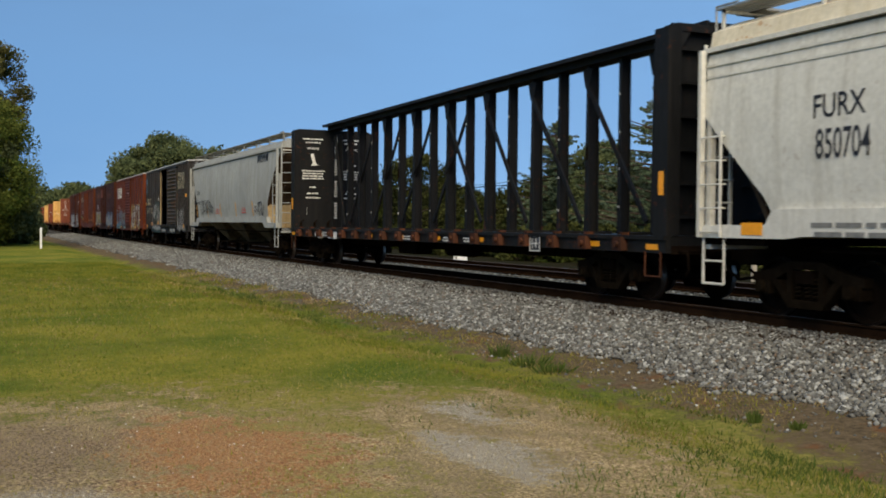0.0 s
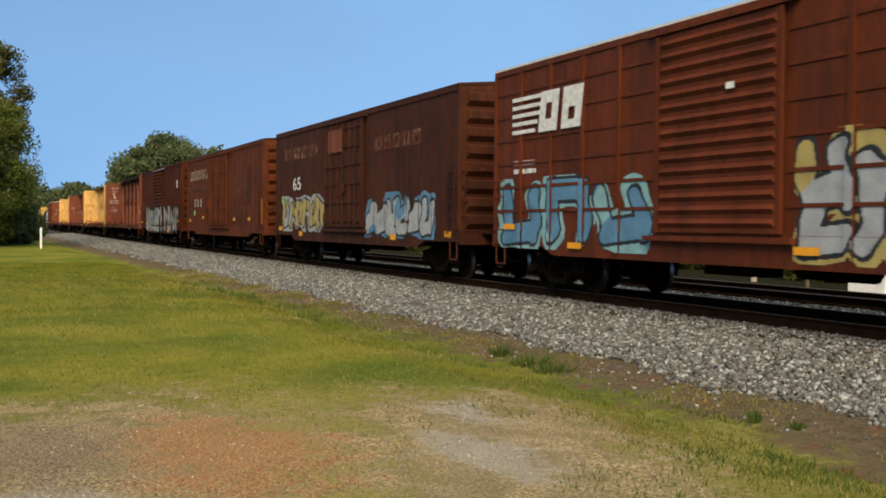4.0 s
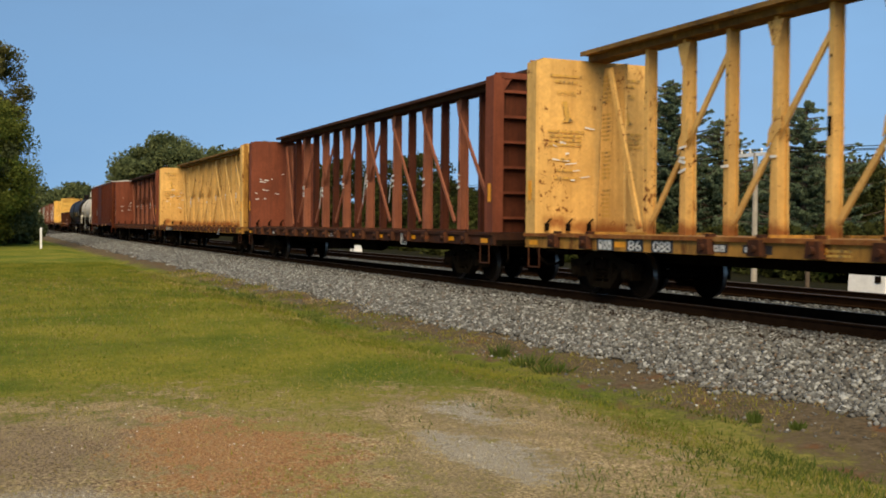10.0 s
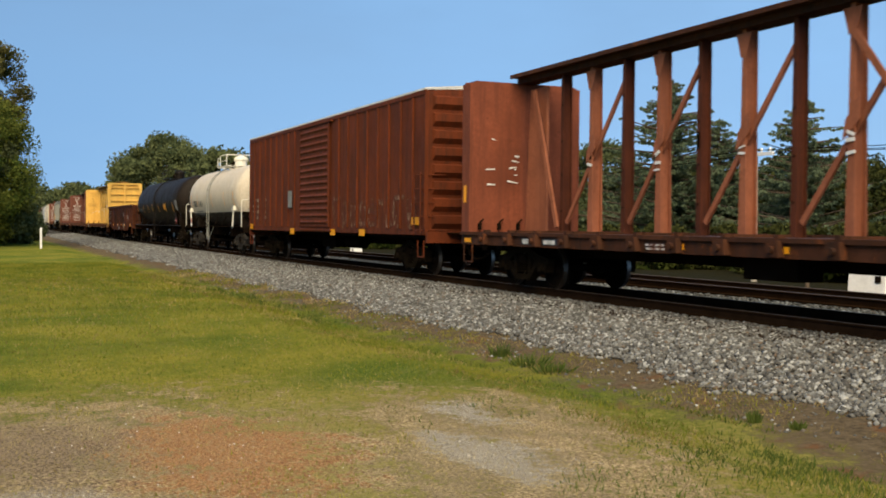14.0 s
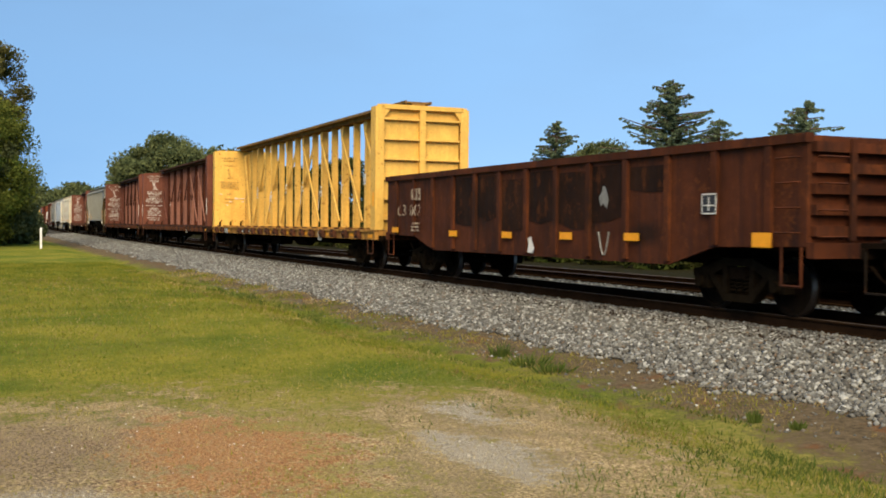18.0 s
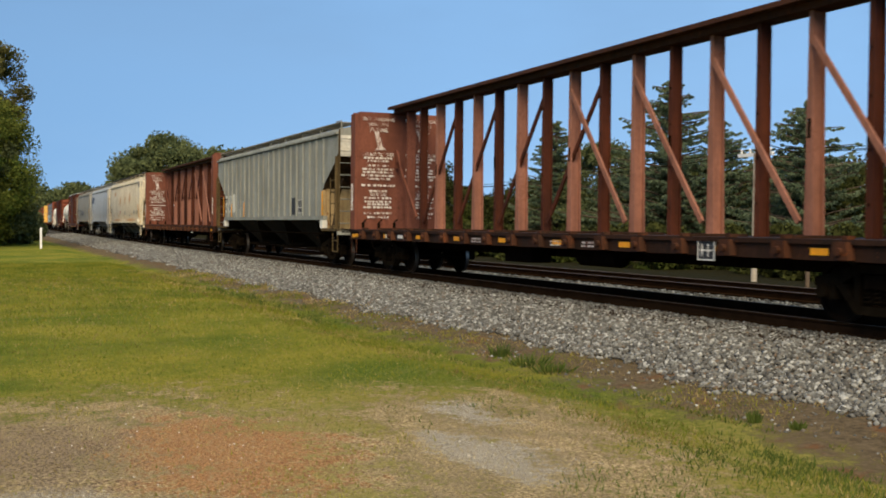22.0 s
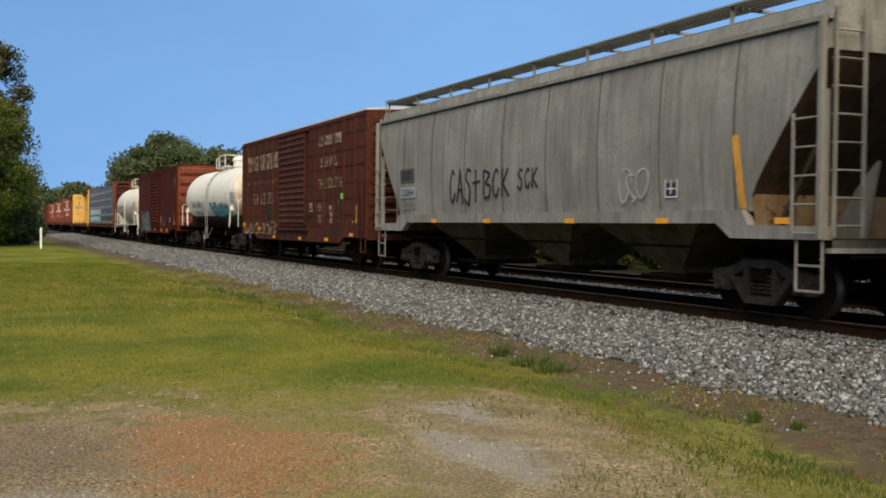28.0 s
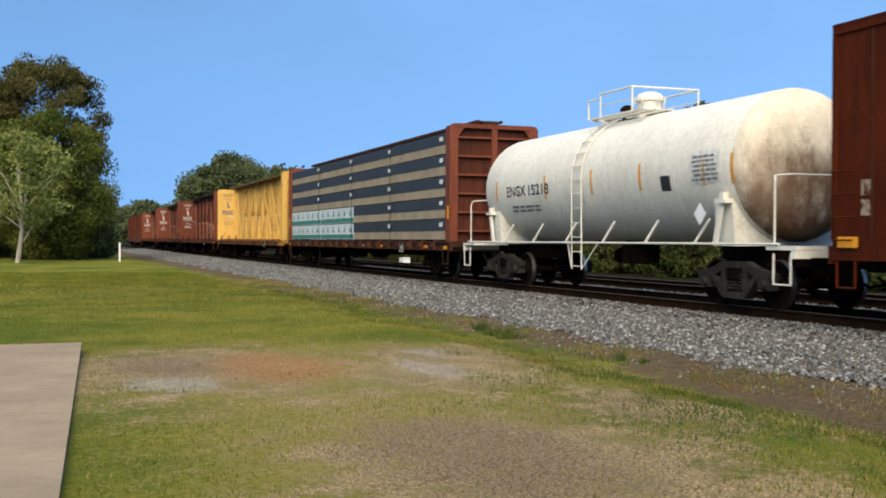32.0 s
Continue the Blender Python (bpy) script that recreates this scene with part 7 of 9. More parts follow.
part("roof_patch", Shape().box(-2.6, 2.2, -W - 0.045, -W - 0.034, 4.55, 4.60), STEEL, c)

# the run of centre beams
centerbeam(-169.2, -146.4, P_TERRA, "terracotta red empty centerbeam flatcar with white warning notices", 4.72, R_INK, 2, 81, 0, sill_col=P_TERRA)
centerbeam(-193.45, -170.5, P_YELLOW, "ochre yellow empty centerbeam flatcar with torn wrap on its uprights", 4.75, Y_INK, 2, 91, 12, number=(("86", 3.84, 4.24), ("088", 4.6, 5.09)))
centerbeam(-217.95, -195.0, P_TERRA, "terracotta red empty centerbeam flatcar with white wrap scraps", 4.70, R_INK, 0, 101, 12)
centerbeam(-242.1, -219.2, P_YELLOW, "ochre yellow empty centerbeam flatcar, rusty along its sill", 4.72, Y_INK, 2, 111, 12, number=(("86", 3.84, 4.24), ("015", 4.6, 5.09)))
centerbeam(-266.2, -243.3, P_TERRA, "faded terracotta empty centerbeam flatcar with bent end diagonal", 4.66, R_INK, 0, 121, 6)

# long russet box car
c, hx, W, depth = boxcar(-287.1, -268.3, P_RUSSET, "long russet boxcar with smooth ribbed sides and faded scrawls", 0.98, 4.72, "post", 9, (-1.87, 1.46), "corrugated", None, 8, P_ROOFPALE, False)
for x in (-8.9, -8.3, -7.1):
    part("faded_lettering", lines(Shape(), RNG, x, x + 0.42, 1.5, 2.4, -W - 0.008, 4), C_INK, c)
spray(c, 1.8, 8.9, 1.15, 2.2, depth, 131, F_INK, F_INK, 9, 0.05, None, "faded pale scrawl", 0.02)
part("tag_sheet", Shape().box(-3.4, -2.9, -W - 0.06, -W - 0.052, 1.9, 2.5), G_INK, c, "grey panel")
reflectors(c, [(8.85, 1.42), (4.7, 1.08), (1.9, 1.06), (-2.8, 1.06), (-8.9, 1.2)], -W - 0.056, 0.5, 0.26)

# tan and black tank car
c, hx, skin, a, b = tank(-303.0, -288.6, P_TAN, "tan tank car with black belly and black car number", 2.62, 1.42, 1.70, P_TANKBLACK, 1.84, P_WHITE, 0.3)
part("reporting_mark", bent(blocks(Shape(), 4, -4.49, -3.57, 2.15, 2.44, 0), skin), K_INK, c)
part("car_number", bent(letters(Shape(), "15315", -3.11, -2.27, 2.14, 2.43, 0), skin), K_INK, c, "black car number")
part("data_stencil", bent(lines(Shape(), RNG, -4.4, -2.5, 1.75, 2.0, 0, 2), skin), G_INK, c)
for x in (-5.1, -3.4, 0.2, 3.0, 5.0):
    on_tank(c, "reflector", AMBER, x - 0.04, x + 0.04, 2.1, 2.75, skin, "amber strip")
part("placard", Shape().add([(-4.95, -1.46, 1.45), (-4.78, -1.46, 1.28), (-4.61, -1.46, 1.45), (-4.78, -1.46, 1.62)], [(0, 1, 2, 3)]), RED_INK, c, "red diamond placard")

# long black tank car
c, hx, skin, a, b = tank(-323.3, -303.6, P_TANKBLACK, "long glossy black tank car with amber strips", 2.62, 1.45, 1.75, None, 0, P_TANKBLACK, 0.48, dark=True)
for x, z0_, z1_ in ((6.55, 1.95, 2.5), (1.1, 2.0, 2.48), (-1.45, 2.0, 2.48), (-3.4, 2.0, 2.48), (-5.45, 2.0, 2.48), (-8.1, 2.0, 2.8), (4.05, 2.0, 2.5)):
    on_tank(c, "reflector", AMBER, x - 0.06, x + 0.06, z0_, z1_, skin, "amber strip")
on_tank(c, "notice_plate", AMBER, 3.15, 3.92, 2.1, 2.45, skin, "yellow notice")
on_tank(c, "data_plate", SILVER, 7.42, 8.05, 2.05, 2.6, skin, "pale data panel")
part("data_stencil", bent(lines(Shape(), RNG, 7.45, 8.02, 2.08, 2.57, 0, 7), skin, 0.012), K_INK, c)
part("data_stencil", bent(lines(Shape(), RNG, -7.2, -5.8, 2.1, 2.3, 0, 2), skin), G_INK, c)
part("placard", Shape().add([(8.0, -1.47, 1.45), (8.17, -1.47, 1.28), (8.34, -1.47, 1.45), (8.17, -1.47, 1.62)], [(0, 1, 2, 3)]), RED_INK, c, "red and white diamond placard")
part("placard_band", Shape().box(8.08, 8.26, -1.476, -1.4705, 1.42, 1.48), W_INK, c)

# rusty gondola
c, hx, W = gondola(-340.5, -324.2, P_GOND, "rusty brown gondola with dented sides and amber reflectors")
square_label(c, 5.9, 1.52, -W - 0.062, 0.36, 0.32)
part("paint_smear", Shape().prism([(2.86, 1.68), (2.95, 1.74), (3.06, 1.64), (3.12, 1.80), (3.02, 2.02), (2.94, 2.06), (2.88, 1.92), (2.80, 1.86)], -W - 0.012, -W - 0.0085), G_INK, c, "grey-white paint smear")
part("graffiti", Shape().tube([(2.80 + 0.05 * i, -W - 0.012, 1.22 - 0.42 * math.sin(i * math.pi / 7)) for i in range(8)], 0.018, 4), G_INK, c, "thin sprayed loop")
part("paint_smear", Shape().prism([(0.14, 0.78), (0.36, 0.76), (0.44, 0.86), (0.36, 0.98), (0.30, 1.10), (0.16, 1.06), (0.20, 0.92)], -W - 0.066, -W - 0.0625), W_INK, c, "white paint smear")
for k, lo, hi in ((4, 1.30, 2.42), (5, 1.42, 2.42), (6, 1.22, 2.30), (7, 1.35, 2.42), (8, 1.25, 2.35), (9, 1.40, 2.42), (10, 1.9, 2.35)):
    xa = -hx + 0.75 + (2 * hx - 1.5) * k / 12 - (2 * hx - 1.5) / 12
    part("stained_panel", Shape().prism([(xa + 0.10, lo + 0.06 * (k % 3)), (xa + 0.62, lo), (xa + 1.12, lo + 0.1 * (k % 2)), (xa + 1.12, hi), (xa + 0.10, hi)], -W - 0.008, -W - 0.001), P_GONDSTAIN, c, "side panel stained black")
part("reporting_mark", blocks(Shape(), 3, -6.3, -5.6, 1.95, 2.25, -W - 0.064), C_INK, c)
part("car_number", letters(Shape(), "63", -7.35, -6.75, 1.55, 1.85, -W - 0.012), C_INK, c, "worn white car number")
part("car_number", letters(Shape(), "062", -6.35, -5.6, 1.55, 1.85, -W - 0.064), C_INK, c, "worn white car number")
part("data_stencil", lines(Shape(), RNG, -6.3, -5.6, 1.15, 1.42, -W - 0.064, 3), C_INK, c)
reflectors(c, [(7.3, 1.14)], -W - 0.062, 0.42, 0.28)
reflectors(c, [(3.95, 1.14), (1.7, 1.13), (-0.8, 1.12), (-3.6, 1.12), (-7.4, 1.18)], -W - 0.062, 0.46, 0.18)

# yellow and red centre beams
centerbeam(-364.4, -341.6, P_GOLD, "bright yellow empty centerbeam flatcar with torn wrap scraps", 4.76, Y_INK, 2, 171, 12, number=(("8476", 2.3, 2.95),))
centerbeam(-388.7, -365.8, P_ROSE, "faded oxide-red empty centerbeam flatcar with white notices", 4.68, R_INK, 1, 181, 1)
centerbeam(-413.2, -390.4, P_ROSE, "faded oxide-red centerbeam flatcar with tall warning notice", 4.70, R_INK, 1, 191, 0)

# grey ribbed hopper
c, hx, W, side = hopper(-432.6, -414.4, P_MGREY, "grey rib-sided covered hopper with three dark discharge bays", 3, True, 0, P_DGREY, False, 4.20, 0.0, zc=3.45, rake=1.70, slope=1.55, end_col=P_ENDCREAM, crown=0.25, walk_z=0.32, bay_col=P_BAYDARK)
for xa, xb in ((-7.40, -6.90), (-6.66, -6.13)):
    part("stencil_patch", Shape().box(xa, xb, -W - 0.008, -W - 0.001, 1.80, 2.53), P_PALE, c, "white patch under the car number")
part("reporting_mark", letters(letters(Shape(), "MW", -7.36, -6.96, 2.22, 2.48, -W - 0.012), "CX", -6.56, -6.26, 2.22, 2.48, -W - 0.012), K_INK, c, "black reporting mark")
part("car_number", letters(letters(Shape(), "462", -7.36, -6.96, 1.88, 2.14, -W - 0.012), "859", -6.62, -6.17, 1.88, 2.14, -W - 0.012), K_INK, c, "black car number")
part("paint_patch", Shape().box(-5.92, -5.36, -W - 0.006, -W - 0.001, 1.80, 2.60), P_PALE, c, "tall white paint patch")
for xa, xb in ((-4.99, -4.55), (-4.17, -3.76)):
    part("data_stencil", lines(Shape(), RNG, xa, xb, 1.88, 2.30, -W - 0.006, 4), SILVER, c)
part("data_panel", Shape().box(3.75, 4.38, -W - 0.012, -W - 0.002, 1.65, 2.25), K_INK, c)
square_label(c, 4.56, 1.7, -W - 0.003, 0.5, 0.46)
for x, z in ((-7.58, 2.52), (-5.98, 2.16), (-3.59, 2.18), (7.58, 2.4)):
    part("reflector", Shape().box(x - 0.06, x + 0.06, -W - 0.062, -W - 0.053, 1.60, z), AMBER, c, "amber strip")

centerbeam(-456.62, -433.72, P_ROSE, "faded oxide-red empty centerbeam flatcar with tall warning notice", 4.68, R_INK, 1, 211, 1)

# cream hopper
c, hx, W, side = hopper(-477.95, -458.15, P_CREAM, "cream curved-side covered hopper with rust stains and navy mark", 4, False, 5, P_CHARCOAL, False, 4.20, 0.36, zc=2.95, rake=0.95, slope=1.4, bay_col=P_DGREY, slope_col=P_CREAM, end_col=P_CREAM)
part("company_mark", blocks(Shape(), 4, 7.75, 9.35, 3.32, 4.05, -W + 0.06, 0.25), N_INK, c)
part("reporting_mark", lines(Shape(), RNG, -9.0, -7.8, 2.1, 2.5, side(2.3), 2), K_INK, c)
square_label(c, 3.1, 1.75, side(1.8))
for x in (-8.6, -6.2, -3.4, 0.2, 4.6):
    strip(c, x, 0.12, 1.60, 2.06, side, -0.08, P_YSILL2)
strip(c, 8.3, 0.2, 1.60, 2.6, side, -0.14, AMBER, "tall amber strip")
for x in (-2.9, 0.2, 5.6, 7.2):
    part("data_stencil", lines(Shape(), RNG, x, x + 0.9, 1.95, 2.25, side(2.1), 3), RED_INK if x < -2 else G_INK, c)

# pale grey hopper with pale trucks
c, hx, W, side = hopper(-495.9, -479.2, P_NSGREY, "pale grey covered hopper with navy striped emblem and clean trucks", 3, False, 3, P_WALK, True, 4.16, 0.28, zc=3.6, rake=0.85)
s = Shape()
for k in range(5):
    s.box(-7.9 + 0.02 * k, -6.3, side(3.2) - 0.004, side(3.2), 3.12 + k * 0.125, 3.19 + k * 0.125)
blocks(s, 2, -6.25, -4.9, 3.1, 3.72, side(3.2) - 0.004, 0.2)
part("company_mark", s, N_INK, c, "navy striped emblem")
part("reporting_mark", blocks(Shape(), 2, -6.75, -6.3, 2.65, 2.95, side(2.8)), K_INK, c)
part("car_number", letters(Shape(), "284185", -6.75, -5.5, 2.26, 2.52, side(2.4)), G_INK, c, "grey car number")
for x in (-4.45, -2.0, 1.0, 4.0):
    strip(c, x, 0.10, 1.62, 2.0, side, -0.06, P_YSILL2)

# weathered grey hopper with a black tag
c, hx, W, side = hopper(-514.5, -497.1, P_DGREY, "weathered grey curved-side hopper with black sprayed tag", 3, False, 8, P_MGREY, False, 4.18, 0.28, zc=3.72, rake=0.79, gear="dusty")
tag(c, "CAS+", -3.75, -2.0, 1.85, 2.62, side(2.6), SPRAYK, 0.032, "black sprayed tag")
tag(c, "BCK", -1.9, -0.55, 1.95, 2.55, side(2.5), SPRAYK, 0.032, "black sprayed tag")
tag(c, "SCK", -0.25, 0.7, 2.1, 2.5, side(2.45), SPRAYK, 0.026, "black sprayed tag")
loops(c, 3.7, 4.5, 1.75, 2.4, side(2.45), 242, SILVER, 3, 0.02)
part("stencil_patch", Shape().box(-6.95, -5.95, side(2.5) - 0.004, side(2.5), 2.42, 2.78), P_SEAM, c)
part("reporting_mark", blocks(Shape(), 4, -6.85, -6.1, 2.48, 2.72, side(2.6) - 0.006), K_INK, c)
part("stencil_patch", Shape().box(-6.95, -5.9, side(2.2) - 0.004, side(2.2), 2.02, 2.30), P_LGREY, c)
part("car_number", letters(Shape(), "350864", -6.88, -6.0, 2.06, 2.25, side(2.2) - 0.007), K_INK, c, "black car number")
part("data_stencil", lines(Shape(), RNG, -6.9, -5.9, 1.72, 1.95, side(1.9), 2), G_INK, c)
square_label(c, 5.0, 1.8, side(1.9), 0.34, 0.34)
strip(c, 6.95, 0.16, 1.6, 2.7, side, -0.14, P_YSILL2, "worn amber strip")
reflectors(c, [(-4.6, 1.42), (-1.6, 1.42), (2.0, 1.42), (5.0, 1.42), (7.9, 1.42)], -W - 0.033, 0.34, 0.12)

# brown box car with slogan
c, hx, W, depth = boxcar(-531.2, -515.5, P_OXBLOOD, "dark red-brown ribbed boxcar with cream slogan lettering", 0.80, 4.63, "post", 6, (-1.80, 1.67), "corrugated", None, 11, P_ROOFPALE, bands=True)
FACE = -W - 0.024
part("company_mark", blocks(Shape(), 8, -6.9, -1.95, 3.42, 4.02, FACE), C_INK, c, "cream railway lettering")
part("faded_lettering", blocks(Shape(), 9, -6.9, -2.1, 2.85, 3.02, FACE), F_INK, c)
part("car_number", letters(Shape(), "53 13 75", -5.95, -2.7, 2.05, 2.52, FACE), C_INK, c, "cream car number")
part("company_mark", blocks(Shape(), 8, 3.05, 5.5, 3.86, 4.18, FACE), C_INK, c)
part("slogan", letters(Shape(), "SERVES", 3.35, 5.1, 3.17, 3.49, FACE), C_INK, c, "cream slogan")
part("slogan", letters(Shape(), "THE SOUTH", 3.05, 5.6, 2.46, 2.79, FACE), C_INK, c, "cream slogan")
spray(c, -7.6, -2.4, 0.86, 1.45, depth, 251, F_INK, C_INK, 6, 0.07, None, "worn pale graffiti")
part("repair_patch", Shape().box(-3.55, -2.85, FACE - 0.004, FACE, 1.55, 2.02), P_CHARCOAL, c, "dark grey patch")
for x, za, zb in ((2.0, 1.72, 2.05), (3.0, 1.74, 2.02), (3.0, 1.36, 1.62), (4.3, 1.36, 1.95)):
    part("poster", lines(Shape(), RNG, x, x + 0.5, za, zb, FACE, 3, fill=0.8), C_INK, c, "torn pale panel")
part("frame_mark", Shape().box(5.25, 5.8, FACE - 0.004, FACE, 1.40, 1.42).box(5.25, 5.27, FACE - 0.004, FACE, 1.42, 2.1).box(5.78, 5.80, FACE - 0.004, FACE, 1.42, 2.1), C_INK, c)
part("yellow_mark", Shape().box(6.62, 7.02, FACE - 0.004, FACE, 1.36, 1.43).box(6.95, 7.02, FACE - 0.004, FACE, 1.43, 1.88), P_YSILL2, c, "yellow angle mark")
part("tag_sheet", Shape().box(5.6, 5.78, -W - 0.065, -W - 0.056, 2.1, 2.28), GREEN_TAG, c)
reflectors(c, [(-4.75, 1.12), (-2.45, 0.82), (1.05, 0.82), (4.1, 0.82), (6.6, 1.0)], -W - 0.056, 0.36, 0.14)
reflectors(c, [(-7.35, 1.25)], -W - 0.056, 0.34, 0.26)

# white tank cars and the russet box car between
c, hx, skin, a, b = tank(-546.9, -532.0, P_WHITE, "white tank car with black belly and teal graffiti", 2.62, 1.42, 1.75, P_TANKBLACK, 1.68, P_WHITE, 0.85, head_col=P_STAIN)
part("reporting_mark", bent(letters(Shape(), "ENGX", -4.19, -3.15, 2.1, 2.42, 0), skin), K_INK, c)
part("car_number", bent(letters(Shape(), "15296", -2.95, -1.93, 2.1, 2.42, 0), skin), K_INK, c, "black car number")
part("data_stencil", bent(lines(Shape(), RNG, -4.1, -2.1, 1.75, 1.95, 0, 2), skin), G_INK, c)
g = spray(c, 0.55, 4.7, 1.54, 2.36, lambda x: -1.4, 261, AQUA, TEAL, 8, 0.07, None, "teal sprayed graffiti", 0.085, tall=1)
for v in g.data.vertices:
    v.co.y = skin(v.co.z) - 0.01
on_tank(c, "data_plate", W_INK, 5.2, 6.0, 2.2, 2.78, skin, "pale data panel")
part("data_stencil", bent(lines(Shape(), RNG, 5.22, 5.98, 2.24, 2.74, 0, 6), skin, 0.012), G_INK, c)
for x in (-5.1, -3.0, -1.0, 1.6, 4.3, 5.7):
    on_tank(c, "reflector", AMBER, x - 0.04, x + 0.04, 2.2, 2.72, skin, "amber strip")
bent_tag = loops(c, -1.75, -0.95, 1.9, 2.4, -1.40, 262, G_INK, 3, 0.018)
for v in bent_tag.data.vertices:
    v.co.y = skin(v.co.z) - 0.012

# ends take a paler paint, standing in for the light they catch
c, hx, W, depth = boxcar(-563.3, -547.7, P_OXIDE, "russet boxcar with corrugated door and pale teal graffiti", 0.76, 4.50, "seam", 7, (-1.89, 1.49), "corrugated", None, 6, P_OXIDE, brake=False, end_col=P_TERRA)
spray(c, -6.5, -2.0, 0.76, 2.1, depth, 271, WORN_MINT, SPRAYK, 6, 0.11, WORN_MINT, "pale teal and black sprayed graffiti")
part("faded_lettering", lines(lines(Shape(), RNG, -7.2, -6.9, 1.6, 2.2, -W - 0.008, 2, fill=0.8), RNG, 6.6, 7.3, 1.4, 2.0, -W - 0.008, 3), C_INK, c)
square_label(c, 5.45, 1.36, -W - 0.018, 0.3, 0.26)
part("poster", Shape().box(2.1, 2.4, -W - 0.018, -W - 0.012, 1.2, 1.75), C_INK, c, "weathered pasted panel")
scrawl(c, 2.9, 3.6, 1.1, 1.5, -W - 0.018, 273, C_INK, 3, 0.008)
for pts in (((6.85, 3.62), (6.98, 3.58), (7.10, 3.70), (7.22, 3.86), (7.12, 3.90), (6.98, 3.76), (6.86, 3.74)), ((7.14, 3.56), (7.26, 3.52), (7.38, 3.66), (7.52, 3.62), (7.46, 3.78), (7.30, 3.84), (7.20, 3.72)), ((6.98, 3.30), (7.04, 3.30), (7.05, 3.52), (6.99, 3.54))):
    part("paint_smear", Shape().prism(list(pts), -W - 0.018, -W - 0.0145), C_INK, c, "pale paint smear")
loops(c, 4.3, 5.2, 1.45, 2.2, -W - 0.018, 275, SPRAYK, 4, 0.035)
scrawl(c, 5.2, 6.0, 0.98, 1.3, -W - 0.018, 276, SPRAYK, 4, 0.026)
reflectors(c, [(7.28, 1.27)], -W - 0.058, 0.36, 0.28)
reflectors(c, [(4.7, 0.88), (2.6, 0.88), (0.0, 0.88), (-7.4, 1.2)], -W - 0.058, 0.44, 0.22)

c, hx, skin, a, b = tank(-579.2, -564.3, P_WHITE, "white tank car with brown-stained head and amber strips", 2.62, 1.42, 1.75, None, 0, P_WHITE, 0.5, head_col=P_STAIN)
part("reporting_mark", bent(letters(Shape(), "ENGX", -4.3, -3.15, 2.35, 2.62, 0), skin), K_INK, c)
part("car_number", bent(letters(Shape(), "15218", -2.95, -1.8, 2.35, 2.62, 0), skin), K_INK, c, "black car number")
part("data_stencil", bent(lines(Shape(), RNG, -4.2, -2.2, 1.95, 2.15, 0, 2), skin), G_INK, c)
for x in (-5.0, -2.0, 0.4, 2.5, 4.8, 5.7):
    on_tank(c, "reflector", AMBER, x - 0.04, x + 0.04, 2.25, 2.8, skin, "amber strip")
on_tank(c, "data_plate", W_INK, 4.4, 5.3, 2.3, 2.9, skin, "pale data panel")
part("data_stencil", bent(lines(Shape(), RNG, 4.42, 5.28, 2.34, 2.86, 0, 6), skin, 0.012), G_INK, c)
on_tank(c, "emergency_plate", K_INK, 3.3, 3.65, 2.2, 2.5, skin)
part("placard", Shape().add([(4.6, -1.48, 1.72), (4.8, -1.48, 1.5), (5.0, -1.48, 1.72), (4.8, -1.48, 1.94)], [(0, 1, 2, 3)]), DIAMOND, c, "white diamond placard")

# loaded lumber car, then the tail of the train
centerbeam(-603.1, -580.2, P_TERRA, "terracotta centerbeam flatcar loaded with wrapped lumber packs", 4.74, W_INK, 0, 291, 0, True)
centerbeam(-627.6, -604.7, P_GOLD, "yellow empty centerbeam flatcar, uprights streaked with dirt", 4.72, G_INK, 2, 301, 6)
centerbeam(-652.1, -629.2, P_TERRA, "terracotta red empty centerbeam flatcar with wrap scraps", 4.70, W_INK, 2, 311, 6)
centerbeam(-676.6, -653.7, P_TERRA, "terracotta red empty centerbeam flatcar, dull and dusty", 4.68, W_INK, 2, 321, 4)
centerbeam(-701.1, -678.2, P_TERRA, "terracotta red empty centerbeam flatcar near the rear", 4.68, W_INK, 2, 331, 4)
boxcar(-718.5, -702.8, P_RUSSET, "russet ribbed boxcar far down the train", 0.80, 4.60, "post", 6)
boxcar(-735.9, -720.2, P_BROWN, "brown ribbed boxcar far down the train", 0.80, 4.60, "post", 6)

# ---- ground ----
def lump(x, y):
    return 0.05 * math.sin(0.21 * x + 1.3) * math.cos(0.27 * y) + 0.03 * math.sin(0.6 * x + 0.5 * y)


def ground_z(x, y):
    """Lawn, a shallow toe ditch at the stone, level ground under the tracks, falling gently behind them."""
    ty = on_track(x)[1] if x > -400 else on_track(-400)[1]
    d = ty - y                       # metres on the near side of the centre line
    z = -0.38 + lump(x, y) * min(1.0, max(0.0, (d - 5) / 3))
    if 4.2 < d < 7.0:
        z -= 0.17 * math.sin((d - 4.2) / 2.8 * math.pi / 2) if d < 5.6 else 0.17 * math.cos((d - 5.6) / 1.4 * math.pi / 2)
    if d < 4.2:
        z = -0.42
    if d < -9:
        z = -0.42 - 0.25 * min(1.0, (-9 - d) / 8)
    return z


